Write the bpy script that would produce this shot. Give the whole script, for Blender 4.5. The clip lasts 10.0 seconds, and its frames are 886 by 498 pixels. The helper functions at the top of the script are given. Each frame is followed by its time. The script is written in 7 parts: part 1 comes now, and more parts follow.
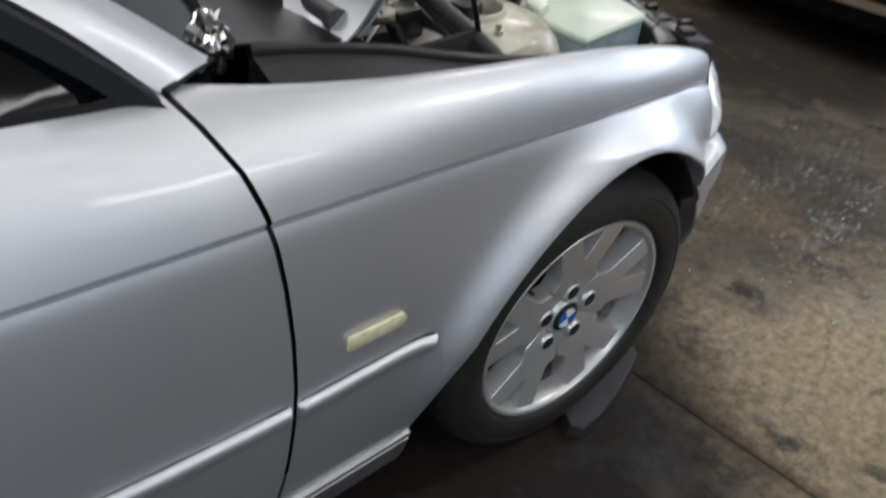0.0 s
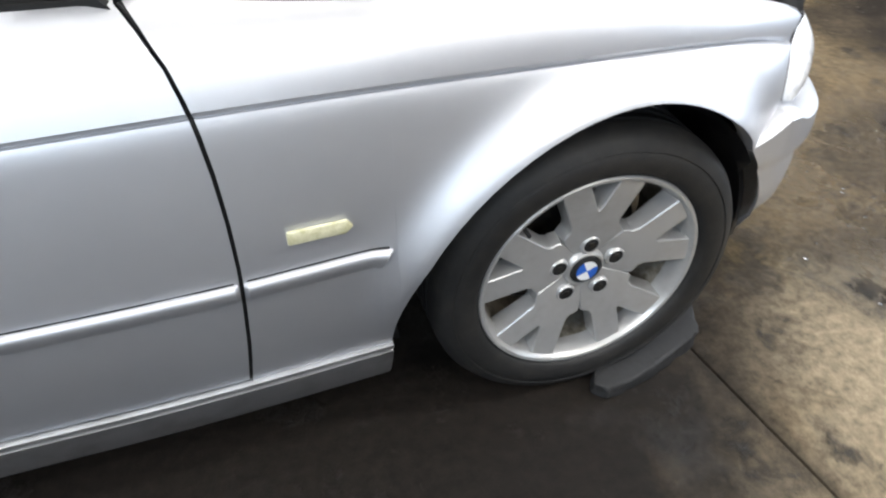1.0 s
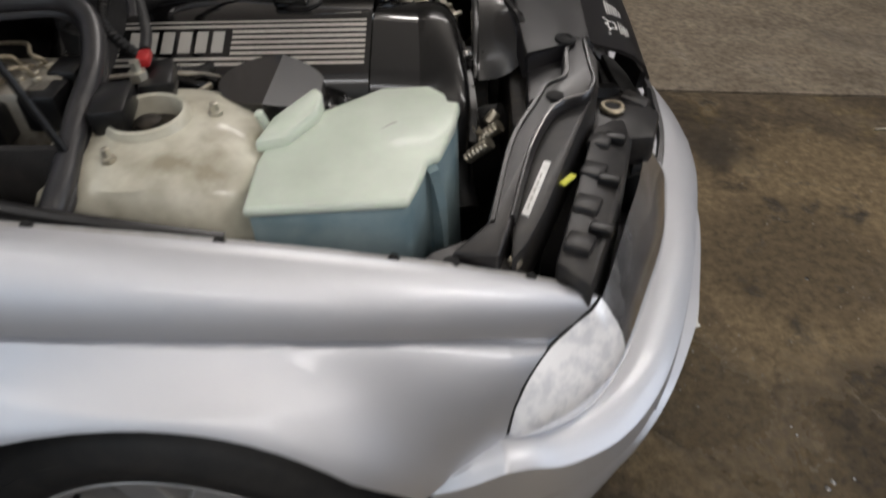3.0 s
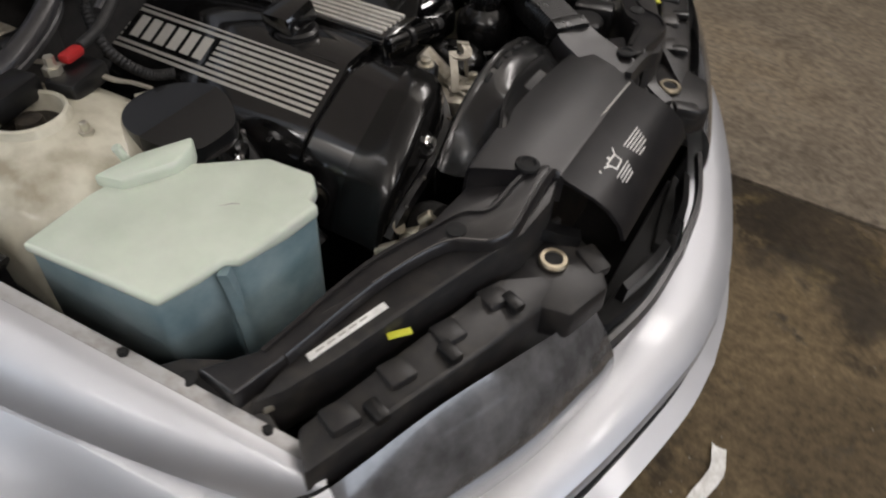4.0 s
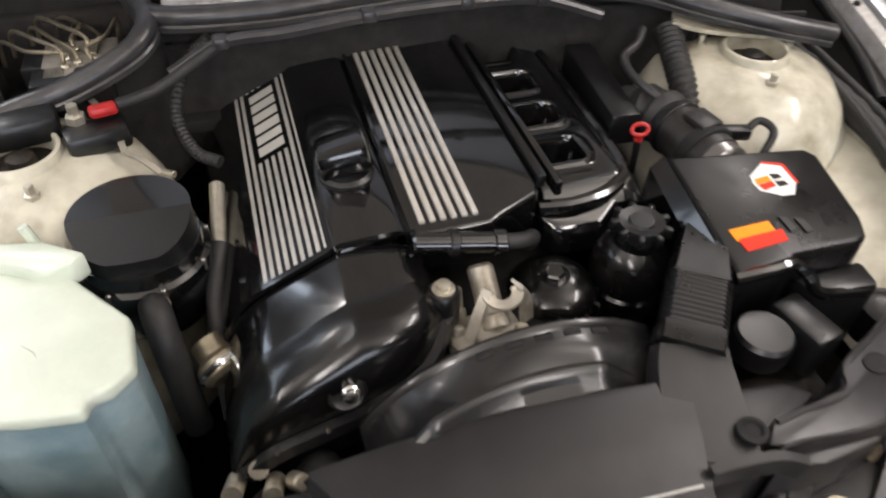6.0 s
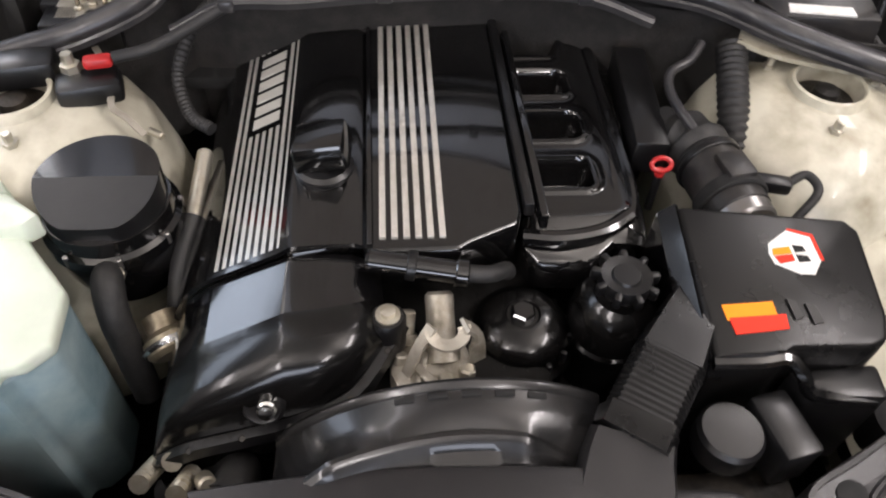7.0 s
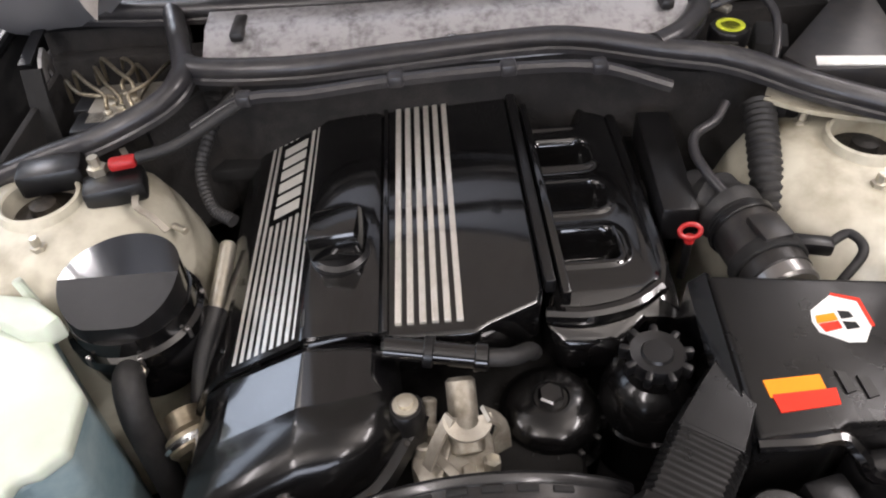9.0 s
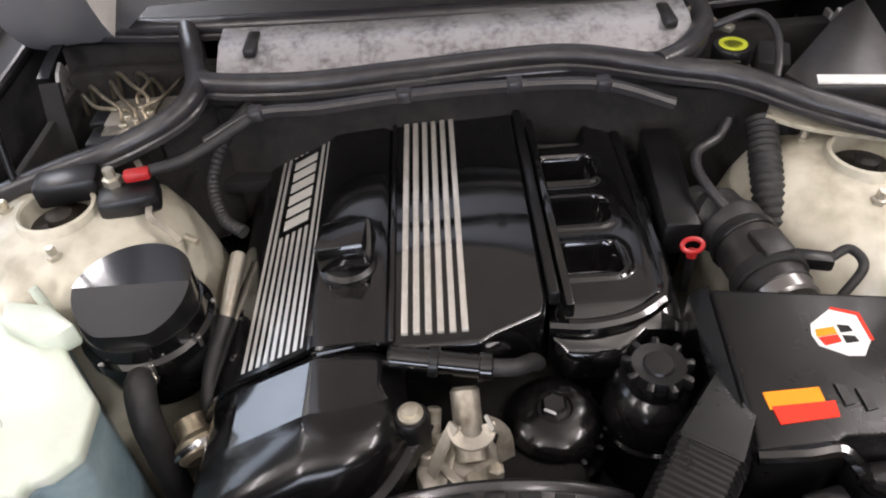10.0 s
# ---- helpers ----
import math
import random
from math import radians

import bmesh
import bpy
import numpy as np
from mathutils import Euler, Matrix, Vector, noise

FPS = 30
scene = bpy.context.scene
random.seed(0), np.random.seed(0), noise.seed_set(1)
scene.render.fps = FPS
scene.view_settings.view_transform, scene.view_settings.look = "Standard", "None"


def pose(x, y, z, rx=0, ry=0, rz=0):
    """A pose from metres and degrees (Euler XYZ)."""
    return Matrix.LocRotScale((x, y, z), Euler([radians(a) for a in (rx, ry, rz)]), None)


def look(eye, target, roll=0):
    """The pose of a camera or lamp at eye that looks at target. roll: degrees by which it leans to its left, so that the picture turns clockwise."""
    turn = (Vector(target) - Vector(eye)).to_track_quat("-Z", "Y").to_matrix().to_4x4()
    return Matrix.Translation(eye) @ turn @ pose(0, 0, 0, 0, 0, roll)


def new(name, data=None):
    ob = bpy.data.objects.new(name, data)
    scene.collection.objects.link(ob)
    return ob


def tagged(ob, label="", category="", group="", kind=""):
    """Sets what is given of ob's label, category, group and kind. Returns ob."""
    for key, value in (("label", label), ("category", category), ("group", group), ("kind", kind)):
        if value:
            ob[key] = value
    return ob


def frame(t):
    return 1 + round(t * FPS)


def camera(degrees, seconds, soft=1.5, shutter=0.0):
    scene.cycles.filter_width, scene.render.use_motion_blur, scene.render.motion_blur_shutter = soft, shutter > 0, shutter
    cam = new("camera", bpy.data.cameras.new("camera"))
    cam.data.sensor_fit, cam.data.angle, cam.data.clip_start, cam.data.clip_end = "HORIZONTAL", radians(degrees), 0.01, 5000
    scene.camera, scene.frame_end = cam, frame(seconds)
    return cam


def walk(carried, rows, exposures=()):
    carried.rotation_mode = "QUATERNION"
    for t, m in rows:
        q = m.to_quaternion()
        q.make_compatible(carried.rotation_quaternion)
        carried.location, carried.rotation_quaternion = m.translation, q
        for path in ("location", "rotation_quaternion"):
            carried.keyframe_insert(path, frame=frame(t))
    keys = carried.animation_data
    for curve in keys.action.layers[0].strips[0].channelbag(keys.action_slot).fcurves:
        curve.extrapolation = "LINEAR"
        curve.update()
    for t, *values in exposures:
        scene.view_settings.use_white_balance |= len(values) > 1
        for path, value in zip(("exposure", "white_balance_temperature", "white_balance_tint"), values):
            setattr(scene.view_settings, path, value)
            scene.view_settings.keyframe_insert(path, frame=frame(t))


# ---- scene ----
cam = camera(62.9, 10.0, soft=2.0, shutter=0.35)
PATH = [
    (0, (-0.945, -1.412, 1.221), (0.189, -0.255, 0.049), 8.5),
    (0.5, (-0.844, -1.534, 1.18), (-0.012, -0.289, -0.146), 2.8),
    (1, (-0.65, -1.691, 1.235), (-0.079, -0.266, -0.047), 2.3),
    (1.5, (-0.486, -1.629, 1.25), (-0.125, -0.154, -0.051), 0.6),
    (2, (-0.266, -1.494, 1.257), (0.191, -0.059, -0.059), 1.9),
    (2.5, (0.04, -1.444, 1.264), (0.318, 0.014, -0.077), 5.3),
    (3, (0.278, -1.272, 1.316), (0.317, 0.226, -0.008), 5.0),
    (3.2, (0.326, -1.183, 1.333), (0.305, 0.3, -0.009), 5.2),
    (4.3, (0.765, -0.803, 1.448), (-0.013, 0.341, 0.005), 8.6),
    (4.5, (0.78, -0.694, 1.457), (-0.134, 0.374, 0.035), 7.1),
    (5, (0.751, -0.468, 1.461), (-0.26, 0.431, -0.012), 9.8),
    (5.5, (0.761, -0.304, 1.471), (-0.351, 0.386, -0.041), 11.0),
    (6, (0.688, -0.248, 1.439), (-0.543, 0.203, -0.071), 4.8),
    (6.2, (0.625, -0.226, 1.446), (-0.526, 0.177, -0.139), 5.5),
    (7.3, (0.591, -0.042, 1.459), (-0.565, -0.049, -0.173), 2.3),
    (7.5, (0.579, -0.033, 1.451), (-0.586, -0.171, -0.169), -1.4),
    (8, (0.583, -0.033, 1.453), (-0.673, -0.104, -0.102), -5.4),
    (8.5, (0.572, -0.034, 1.445), (-0.696, -0.097, -0.101), -6.1),
    (9, (0.58, -0.034, 1.45), (-0.717, -0.023, -0.072), -3.9),
    (9.5, (0.582, -0.033, 1.452), (-0.735, -0.028, -0.053), -4.0),
    (10, (0.593, -0.033, 1.46), (-0.736, -0.039, -0.034), -4.0),
]
walk(cam, [(t, look(eye, target, roll)) for t, eye, target, roll in PATH],
     exposures=[(0.0, -0.35, 6250, 11), (0.5, 0.15, 6250, 11), (1.0, 0.66, 6350, 11), (1.5, 0.5, 6450, 12), (2.0, -0.1, 6500, 14), (2.5, -0.22, 6550, 14), (3.0, -0.58, 6600, 14),
                (4.5, -0.58, 6700, 16), (5.0, 0.08, 6800, 18), (5.5, 0.25, 6760, 17), (6.0, 0.22, 6700, 16), (7.5, 0.38, 6550, 19), (10.0, 0.33, 6550, 19)])

# ---- light of the workshop: ceiling tubes with added uplights, and pale window daylight ----
world = bpy.data.worlds.new("workshop_air")
scene.world = world
world.use_nodes = True
world.node_tree.nodes["Background"].inputs[0].default_value = (1.0, 0.96, 0.9, 1)
world.node_tree.nodes["Background"].inputs[1].default_value = 0.05


def area(name, m, sx, sy, watts, colour):
    d = bpy.data.lights.new(name, "AREA")
    d.shape, d.size, d.size_y, d.energy, d.color = "RECTANGLE", sx, sy, watts, colour
    ob = new(name, d)
    ob.matrix_world = m
    return ob


# Unseen tubes; their number and places are guessed to suit the lighting.
TUBES = [(-3.2, -2.6, 3.1, 62), (-0.9, -1.55, 3.1, 5), (0.8, -3.5, 3.1, 52), (2.5, -1.6, 3.1, 62), (3.2, 1.2, 3.1, 55), (0.6, 2.2, 3.1, 78), (-2.0, 2.2, 3.1, 55)]
for tx, ty, tz, watts in TUBES:
    area("tube_light", pose(tx, ty, tz - 0.06), 1.6, 0.30, 0.6 * watts, (1.0, 0.97, 0.925))
    # Added uplight above each closed housing, there to brighten the ceiling.
    area("tube_light", pose(tx, ty, tz + 0.14, 180), 1.5, 0.20, 0.9 * watts, (1.0, 0.97, 0.925))
area("window_daylight", look((5.48, -0.6, 2.05), (0.6, -0.6, 2.0)), 3.5, 1.4, 85, (0.78, 0.88, 1.0))
area("window_daylight", look((-2.5, -5.48, 2.6), (-2.0, 0.0, 2.0)), 4.1, 1.3, 58, (0.72, 0.86, 1.0))


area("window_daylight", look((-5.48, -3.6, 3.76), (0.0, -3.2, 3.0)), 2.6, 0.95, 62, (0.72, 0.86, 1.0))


# ---- materials ----
def shader(name, colour, rough=0.5, metal=0.0, coat=0.0, spec=0.5):
    m = bpy.data.materials.new(name)
    m.use_nodes = True
    b = m.node_tree.nodes["Principled BSDF"]
    b.inputs["Base Color"].default_value = (*colour, 1)
    b.inputs["Roughness"].default_value = rough
    b.inputs["Metallic"].default_value = metal
    b.inputs["Coat Weight"].default_value = coat
    b.inputs["Coat Roughness"].default_value = 0.06
    b.inputs["Specular IOR Level"].default_value = spec
    return m


def node(m, kind, **values):
    n = m.node_tree.nodes.new(kind)
    for key, value in values.items():
        n.inputs[key].default_value = value
    return n


def join(m, a, out, b, into):
    m.node_tree.links.new(a.outputs[out], b.inputs[into])


def noisy(m, scale, lo, hi, detail=6.0, where="Base Color", start=0.35, stop=0.65, rough=0.6):
    """Two tones of noise, in metres, on the colour (or a value) of a material."""
    b = m.node_tree.nodes["Principled BSDF"]
    tc = node(m, "ShaderNodeTexCoord")
    n = node(m, "ShaderNodeTexNoise", Scale=scale, Detail=detail, Roughness=rough)
    r = node(m, "ShaderNodeValToRGB")
    r.color_ramp.elements[0].position, r.color_ramp.elements[1].position = start, stop
    r.color_ramp.elements[0].color = (*lo, 1) if isinstance(lo, tuple) else (lo, lo, lo, 1)
    r.color_ramp.elements[1].color = (*hi, 1) if isinstance(hi, tuple) else (hi, hi, hi, 1)
    join(m, tc, "Object", n, "Vector")
    join(m, n, "Fac", r, "Fac")
    join(m, r, "Color", b, where)
    return r


def bumpy(m, scale, strength, distance=0.002, detail=4.0):
    b = m.node_tree.nodes["Principled BSDF"]
    tc = node(m, "ShaderNodeTexCoord")
    n = node(m, "ShaderNodeTexNoise", Scale=scale, Detail=detail)
    u = node(m, "ShaderNodeBump", Strength=strength, Distance=distance)
    join(m, tc, "Object", n, "Vector")
    join(m, n, "Fac", u, "Height")
    join(m, u, "Normal", b, "Normal")
    return m


def dusted(m, base, dust, amount=0.5, fine=90.0, coarse=9.0):
    """Dust and grime over a base colour: coarse clouds times fine specks."""
    b = m.node_tree.nodes["Principled BSDF"]
    tc = node(m, "ShaderNodeTexCoord")
    a = node(m, "ShaderNodeTexNoise", Scale=coarse, Detail=5.0)
    f = node(m, "ShaderNodeTexNoise", Scale=fine, Detail=6.0)
    mul = node(m, "ShaderNodeMath")
    mul.operation = "MULTIPLY"
    r = node(m, "ShaderNodeMapRange")
    r.inputs["From Min"].default_value, r.inputs["From Max"].default_value = 0.2, 0.42
    r.inputs["To Max"].default_value = amount
    mix = node(m, "ShaderNodeMix")
    mix.data_type = "RGBA"
    mix.inputs[6].default_value, mix.inputs[7].default_value = (*base, 1), (*dust, 1)
    for n in (a, f):
        join(m, tc, "Object", n, "Vector")
    join(m, a, "Fac", mul, 0)
    join(m, f, "Fac", mul, 1)
    join(m, mul, "Value", r, "Value")
    join(m, r, "Result", mix, 0)
    m.node_tree.links.new(mix.outputs[2], b.inputs["Base Color"])
    return m


PAINT = bumpy(shader("silver_paint", (0.62, 0.635, 0.67), 0.50, 0.84, 0.35), 1800, 0.04, 0.0005)
PAINT.node_tree.nodes["Principled BSDF"].inputs["Coat Roughness"].default_value = 0.07
noisy(PAINT, 2.3, (0.58, 0.592, 0.622), (0.63, 0.64, 0.668))
EDGE_PAINT = dusted(shader("dusty_silver_paint", (0.6, 0.6, 0.6), 0.5, 0.2, 0.1), (0.42, 0.42, 0.42), (0.22, 0.19, 0.15), 0.6)
# Sill colour: dirt, plus the dark floor's reflection painted in.
SILLPAINT = dusted(shader("dirt_and_floor_reflection", (0.4, 0.4, 0.4), 0.42, 0.9, 0.15), (0.42, 0.425, 0.44), (0.13, 0.12, 0.105), 0.75, 14, 3)
CREAM = dusted(shader("aged_primer", (0.6, 0.57, 0.5), 0.42, 0.0, 0.3), (0.56, 0.54, 0.44), (0.20, 0.165, 0.10), 0.75, 24, 7)
GLOSS = bumpy(shader("black_gloss_plastic", (0.0035, 0.0034, 0.0036), 0.12, 0, 0.8), 120, 0.05, 0.0005)
noisy(GLOSS, 14, 0.07, 0.17, where="Roughness")
noisy(GLOSS, 240, (0.0035, 0.0034, 0.0036), (0.035, 0.030, 0.025), start=0.60, stop=0.72)
SMOOTH = bumpy(shader("smooth_black_cover", (0.0035, 0.0034, 0.0038), 0.13, 0, 0.7), 120, 0.04, 0.0005)
DOME = bumpy(shader("oily_black_casting", (0.0042, 0.004, 0.004), 0.20, 0, 0.15, 0.42), 90, 0.08, 0.001)
noisy(SMOOTH, 200, (0.0035, 0.0034, 0.0038), (0.030, 0.026, 0.022), start=0.61, stop=0.74)
FIBRE = bumpy(dusted(shader("black_fibre_mat", (0.03, 0.027, 0.025), 0.9), (0.010, 0.0092, 0.0088), (0.034, 0.030, 0.027), 0.6, 40, 7), 260, 0.6, 0.002)
BOXBLACK = bumpy(shader("fine_grained_black_plastic", (0.006, 0.0058, 0.0058), 0.30, 0, 0, 0.28), 700, 0.2, 0.0006)
noisy(BOXBLACK, 20, 0.24, 0.38, where="Roughness")
SATIN = bumpy(dusted(shader("black_satin_plastic", (0.02, 0.02, 0.02), 0.32), (0.005, 0.005, 0.0055), (0.015, 0.0138, 0.013), 0.3), 700, 0.2, 0.0006)
GREY = bumpy(dusted(shader("dark_grey_plastic", (0.05, 0.05, 0.05), 0.4), (0.014, 0.0135, 0.014), (0.055, 0.048, 0.04), 0.5, 60, 9), 600, 0.3, 0.0006)
PLATE = bumpy(dusted(shader("shroud_plastic", (0.03, 0.03, 0.03), 0.34), (0.008, 0.0075, 0.0085), (0.021, 0.019, 0.019), 0.5, 30, 8), 900, 0.35, 0.0006)
SHROUD = bumpy(dusted(shader("semi_gloss_shroud_plastic", (0.02, 0.02, 0.02), 0.24, 0, 0.2), (0.010, 0.010, 0.0105), (0.03, 0.027, 0.024), 0.4, 40, 6), 700, 0.12, 0.0005)
BEAM = bumpy(dusted(shader("dusty_beam_plastic", (0.04, 0.04, 0.04), 0.28), (0.012, 0.0115, 0.0125), (0.045, 0.04, 0.036), 0.45, 60, 9), 500, 0.25, 0.0006)
GRIME = bumpy(dusted(shader("greasy_metal", (0.05, 0.045, 0.04), 0.5, 0.3), (0.010, 0.009, 0.008), (0.055, 0.043, 0.03), 0.7, 50, 12), 160, 0.6, 0.002)
RUBBER = bumpy(dusted(shader("rubber", (0.03, 0.03, 0.03), 0.6), (0.012, 0.012, 0.0125), (0.042, 0.039, 0.035), 0.4), 300, 0.3, 0.001)
SEAL = bumpy(dusted(shader("grey_rubber_seal", (0.07, 0.07, 0.075), 0.28), (0.026, 0.0255, 0.028), (0.062, 0.059, 0.056), 0.5, 50, 8), 300, 0.3, 0.001)
TYRE = bumpy(dusted(shader("tyre_rubber", (0.028, 0.027, 0.026), 0.62), (0.009, 0.009, 0.009), (0.034, 0.030, 0.026), 0.5, 35, 6), 220, 0.35, 0.001)
ALLOY = bumpy(dusted(shader("alloy_paint", (0.5, 0.5, 0.5), 0.36, 0.55, 0.3), (0.50, 0.50, 0.495), (0.27, 0.25, 0.22), 0.22, 45, 10), 500, 0.1, 0.0005)
ALUMIN = bumpy(dusted(shader("cast_aluminium", (0.5, 0.48, 0.44), 0.45, 0.6), (0.42, 0.39, 0.33), (0.10, 0.08, 0.05), 0.7, 70, 15), 240, 0.5, 0.001)
STRIPE = dusted(shader("silver_trim", (0.6, 0.59, 0.56), 0.30, 0.6), (0.70, 0.68, 0.63), (0.42, 0.38, 0.32), 0.35, 120, 14)
CHROME = shader("bright_metal", (0.75, 0.74, 0.72), 0.18, 1.0)
STEEL = dusted(shader("zinc_steel", (0.5, 0.48, 0.42), 0.35, 0.8), (0.55, 0.52, 0.44), (0.3, 0.24, 0.14), 0.5)
BRASS = dusted(shader("gold_zinc_pipe", (0.5, 0.4, 0.2), 0.35, 0.8), (0.30, 0.26, 0.19), (0.12, 0.095, 0.06), 0.6)
TANK = bumpy(shader("milky_tank_plastic", (0.6, 0.66, 0.57), 0.36, 0, 0.1), 90, 0.2, 0.001)
noisy(TANK, 7, (0.52, 0.58, 0.49), (0.64, 0.70, 0.60))
TANK.node_tree.nodes["Principled BSDF"].inputs["Subsurface Weight"].default_value = 0.25
TANK.node_tree.nodes["Principled BSDF"].inputs["Subsurface Radius"].default_value = (0.02, 0.03, 0.02)
BOTTLE = bumpy(shader("yellowed_bottle_plastic", (0.55, 0.50, 0.36), 0.3, 0, 0.2), 60, 0.2, 0.001)
noisy(BOTTLE, 30, (0.42, 0.37, 0.24), (0.62, 0.58, 0.44))
TANK_LOW = bumpy(shader("milky_tank_plastic_with_blue_fluid", (0.20, 0.33, 0.36), 0.34, 0, 0.2), 90, 0.2, 0.001)
noisy(TANK_LOW, 8, (0.12, 0.19, 0.215), (0.28, 0.36, 0.375))
RED = shader("red_plastic", (0.42, 0.02, 0.02), 0.35)
SLEEVE = shader("dull_metal_sleeve", (0.30, 0.29, 0.28), 0.3, 0.9)
ORANGE = shader("orange_print", (0.90, 0.27, 0.008), 0.5, 0, 0, 0.2)
REDPRINT = shader("red_print", (0.76, 0.032, 0.012), 0.5, 0, 0, 0.2)
WHITEPRINT = noisy(shader("white_print", (0.8, 0.8, 0.78), 0.5), 60, (0.62, 0.61, 0.58), (0.84, 0.84, 0.82)) and bpy.data.materials["white_print"]
GREYPRINT = shader("worn_grey_print", (0.42, 0.41, 0.38), 0.5)
YELLOW = shader("yellow_marker", (0.6, 0.6, 0.05), 0.5)
LIMECAP = shader("yellow_green_cap_print", (0.45, 0.5, 0.03), 0.4)
AMBER = shader("pale_amber_lens", (0.62, 0.60, 0.43), 0.25, 0, 0.6)
noisy(AMBER, 60, (0.55, 0.52, 0.3), (0.78, 0.75, 0.54))
GLASS = shader("tinted_glass", (0.004, 0.0045, 0.005), 0.08, 0, 0.0, 0.22)
LENS = shader("headlamp_lens", (0.10, 0.10, 0.105), 0.14, 0.1, 1.0)
noisy(LENS, 18, (0.07, 0.07, 0.072), (0.15, 0.15, 0.155))
CLEAR = shader("clear_indicator_lens", (0.88, 0.89, 0.92), 0.22, 0.08, 0.8)
noisy(CLEAR, 45, (0.72, 0.73, 0.76), (0.94, 0.94, 0.95), start=0.38, stop=0.54)
BLUE = shader("blue_enamel", (0.03, 0.12, 0.5), 0.25, 0, 0.5)
WHITE = shader("white_enamel", (0.8, 0.8, 0.8), 0.3, 0, 0.5)
CHROME_DARK = shader("dark_gap", (0.006, 0.006, 0.006), 0.8)
COWL = bumpy(dusted(shader("stained_cowl_panel", (0.4, 0.4, 0.4), 0.4, 0.4), (0.40, 0.395, 0.40), (0.06, 0.054, 0.05), 0.7, 95, 17), 200, 0.2)
TUBE_ON = shader("lamp_tube", (1, 1, 1))
TUBE_ON.node_tree.nodes["Principled BSDF"].inputs["Emission Color"].default_value = (0.93, 0.97, 1, 1)
TUBE_ON.node_tree.nodes["Principled BSDF"].inputs["Emission Strength"].default_value = 9
# Unseen bonnet underside, paled so the glossy covers reflect more light.
PALE_LINING = bumpy(dusted(shader("pale_bonnet_lining", (0.2, 0.18, 0.16), 0.9), (0.56, 0.51, 0.46), (0.36, 0.31, 0.27), 0.5, 30, 5), 300, 0.5, 0.002)
CEILING = bumpy(dusted(shader("ceiling_boards", (0.4, 0.37, 0.33), 0.7), (0.72, 0.70, 0.66), (0.50, 0.47, 0.42), 0.5, 6, 0.9), 30, 0.4, 0.004)
WALLPAINT = bumpy(dusted(shader("workshop_wall", (0.3, 0.28, 0.25), 0.8), (0.13, 0.125, 0.115), (0.07, 0.065, 0.055), 0.7, 8, 0.8), 40, 0.4, 0.004)
# Unseen south wall, paler than the others to bounce light onto the flank.
BOUNCE_WALL = bumpy(dusted(shader("pale_bounce_wall", (0.6, 0.58, 0.55), 0.8), (0.28, 0.275, 0.265), (0.18, 0.17, 0.15), 0.5, 8, 0.8), 40, 0.4, 0.004)
MATT_BLACK = bumpy(shader("matt_near_black", (0.007, 0.0065, 0.006), 0.8, 0, 0, 0.15), 90, 0.6, 0.003)
WETGRIT = shader("wet_pebbles", (0.025, 0.022, 0.020), 0.05, 0.0, 0.8, 1.0)
GRIT = dusted(shader("pale_grit", (0.25, 0.23, 0.2), 0.5), (0.20, 0.18, 0.145), (0.07, 0.06, 0.045), 0.6, 60, 20)
STONE = bumpy(dusted(shader("old_stone", (0.2, 0.2, 0.18), 0.7), (0.020, 0.020, 0.021), (0.009, 0.009, 0.008), 0.7, 40, 9), 60, 0.6, 0.004)

WINDOW = shader("window_glass", (0.9, 0.95, 0.97), 0.05)
WINDOW.node_tree.nodes["Principled BSDF"].inputs["Transmission Weight"].default_value = 1.0

# concrete: worn, oily and in part wet
FLOOR = shader("oily_concrete", (0.12, 0.1, 0.075), 0.5)
fb = FLOOR.node_tree.nodes["Principled BSDF"]
ftc = node(FLOOR, "ShaderNodeTexCoord")


def floor_noise(scale, detail=7.0, rough=0.62, distortion=0.0):
    n = node(FLOOR, "ShaderNodeTexNoise", Scale=scale, Detail=detail, Roughness=rough, Distortion=distortion)
    join(FLOOR, ftc, "Object", n, "Vector")
    return n


def floor_range(source, out, a, b, lo=0.0, hi=1.0):
    r = node(FLOOR, "ShaderNodeMapRange")
    for key, v in (("From Min", a), ("From Max", b), ("To Min", lo), ("To Max", hi)):
        r.inputs[key].default_value = v
    join(FLOOR, source, out, r, "Value")
    return r


def floor_math(kind, a, b):
    n = node(FLOOR, "ShaderNodeMath")
    n.operation = kind
    for i, v in enumerate((a, b)):
        if isinstance(v, (int, float)):
            n.inputs[i].default_value = v
        else:
            FLOOR.node_tree.links.new(v.outputs[0], n.inputs[i])
    return n


def floor_mix(fac, a, b, blend="MIX"):
    n = node(FLOOR, "ShaderNodeMix")
    n.data_type, n.blend_type = "RGBA", blend
    for i, v in ((0, fac), (6, a), (7, b)):
        if isinstance(v, tuple):
            n.inputs[i].default_value = (*v, 1)
        elif isinstance(v, float):
            n.inputs[i].default_value = v
        else:
            FLOOR.node_tree.links.new(v.outputs[2] if v.type == "MIX" else v.outputs[0], n.inputs[i])
    return n


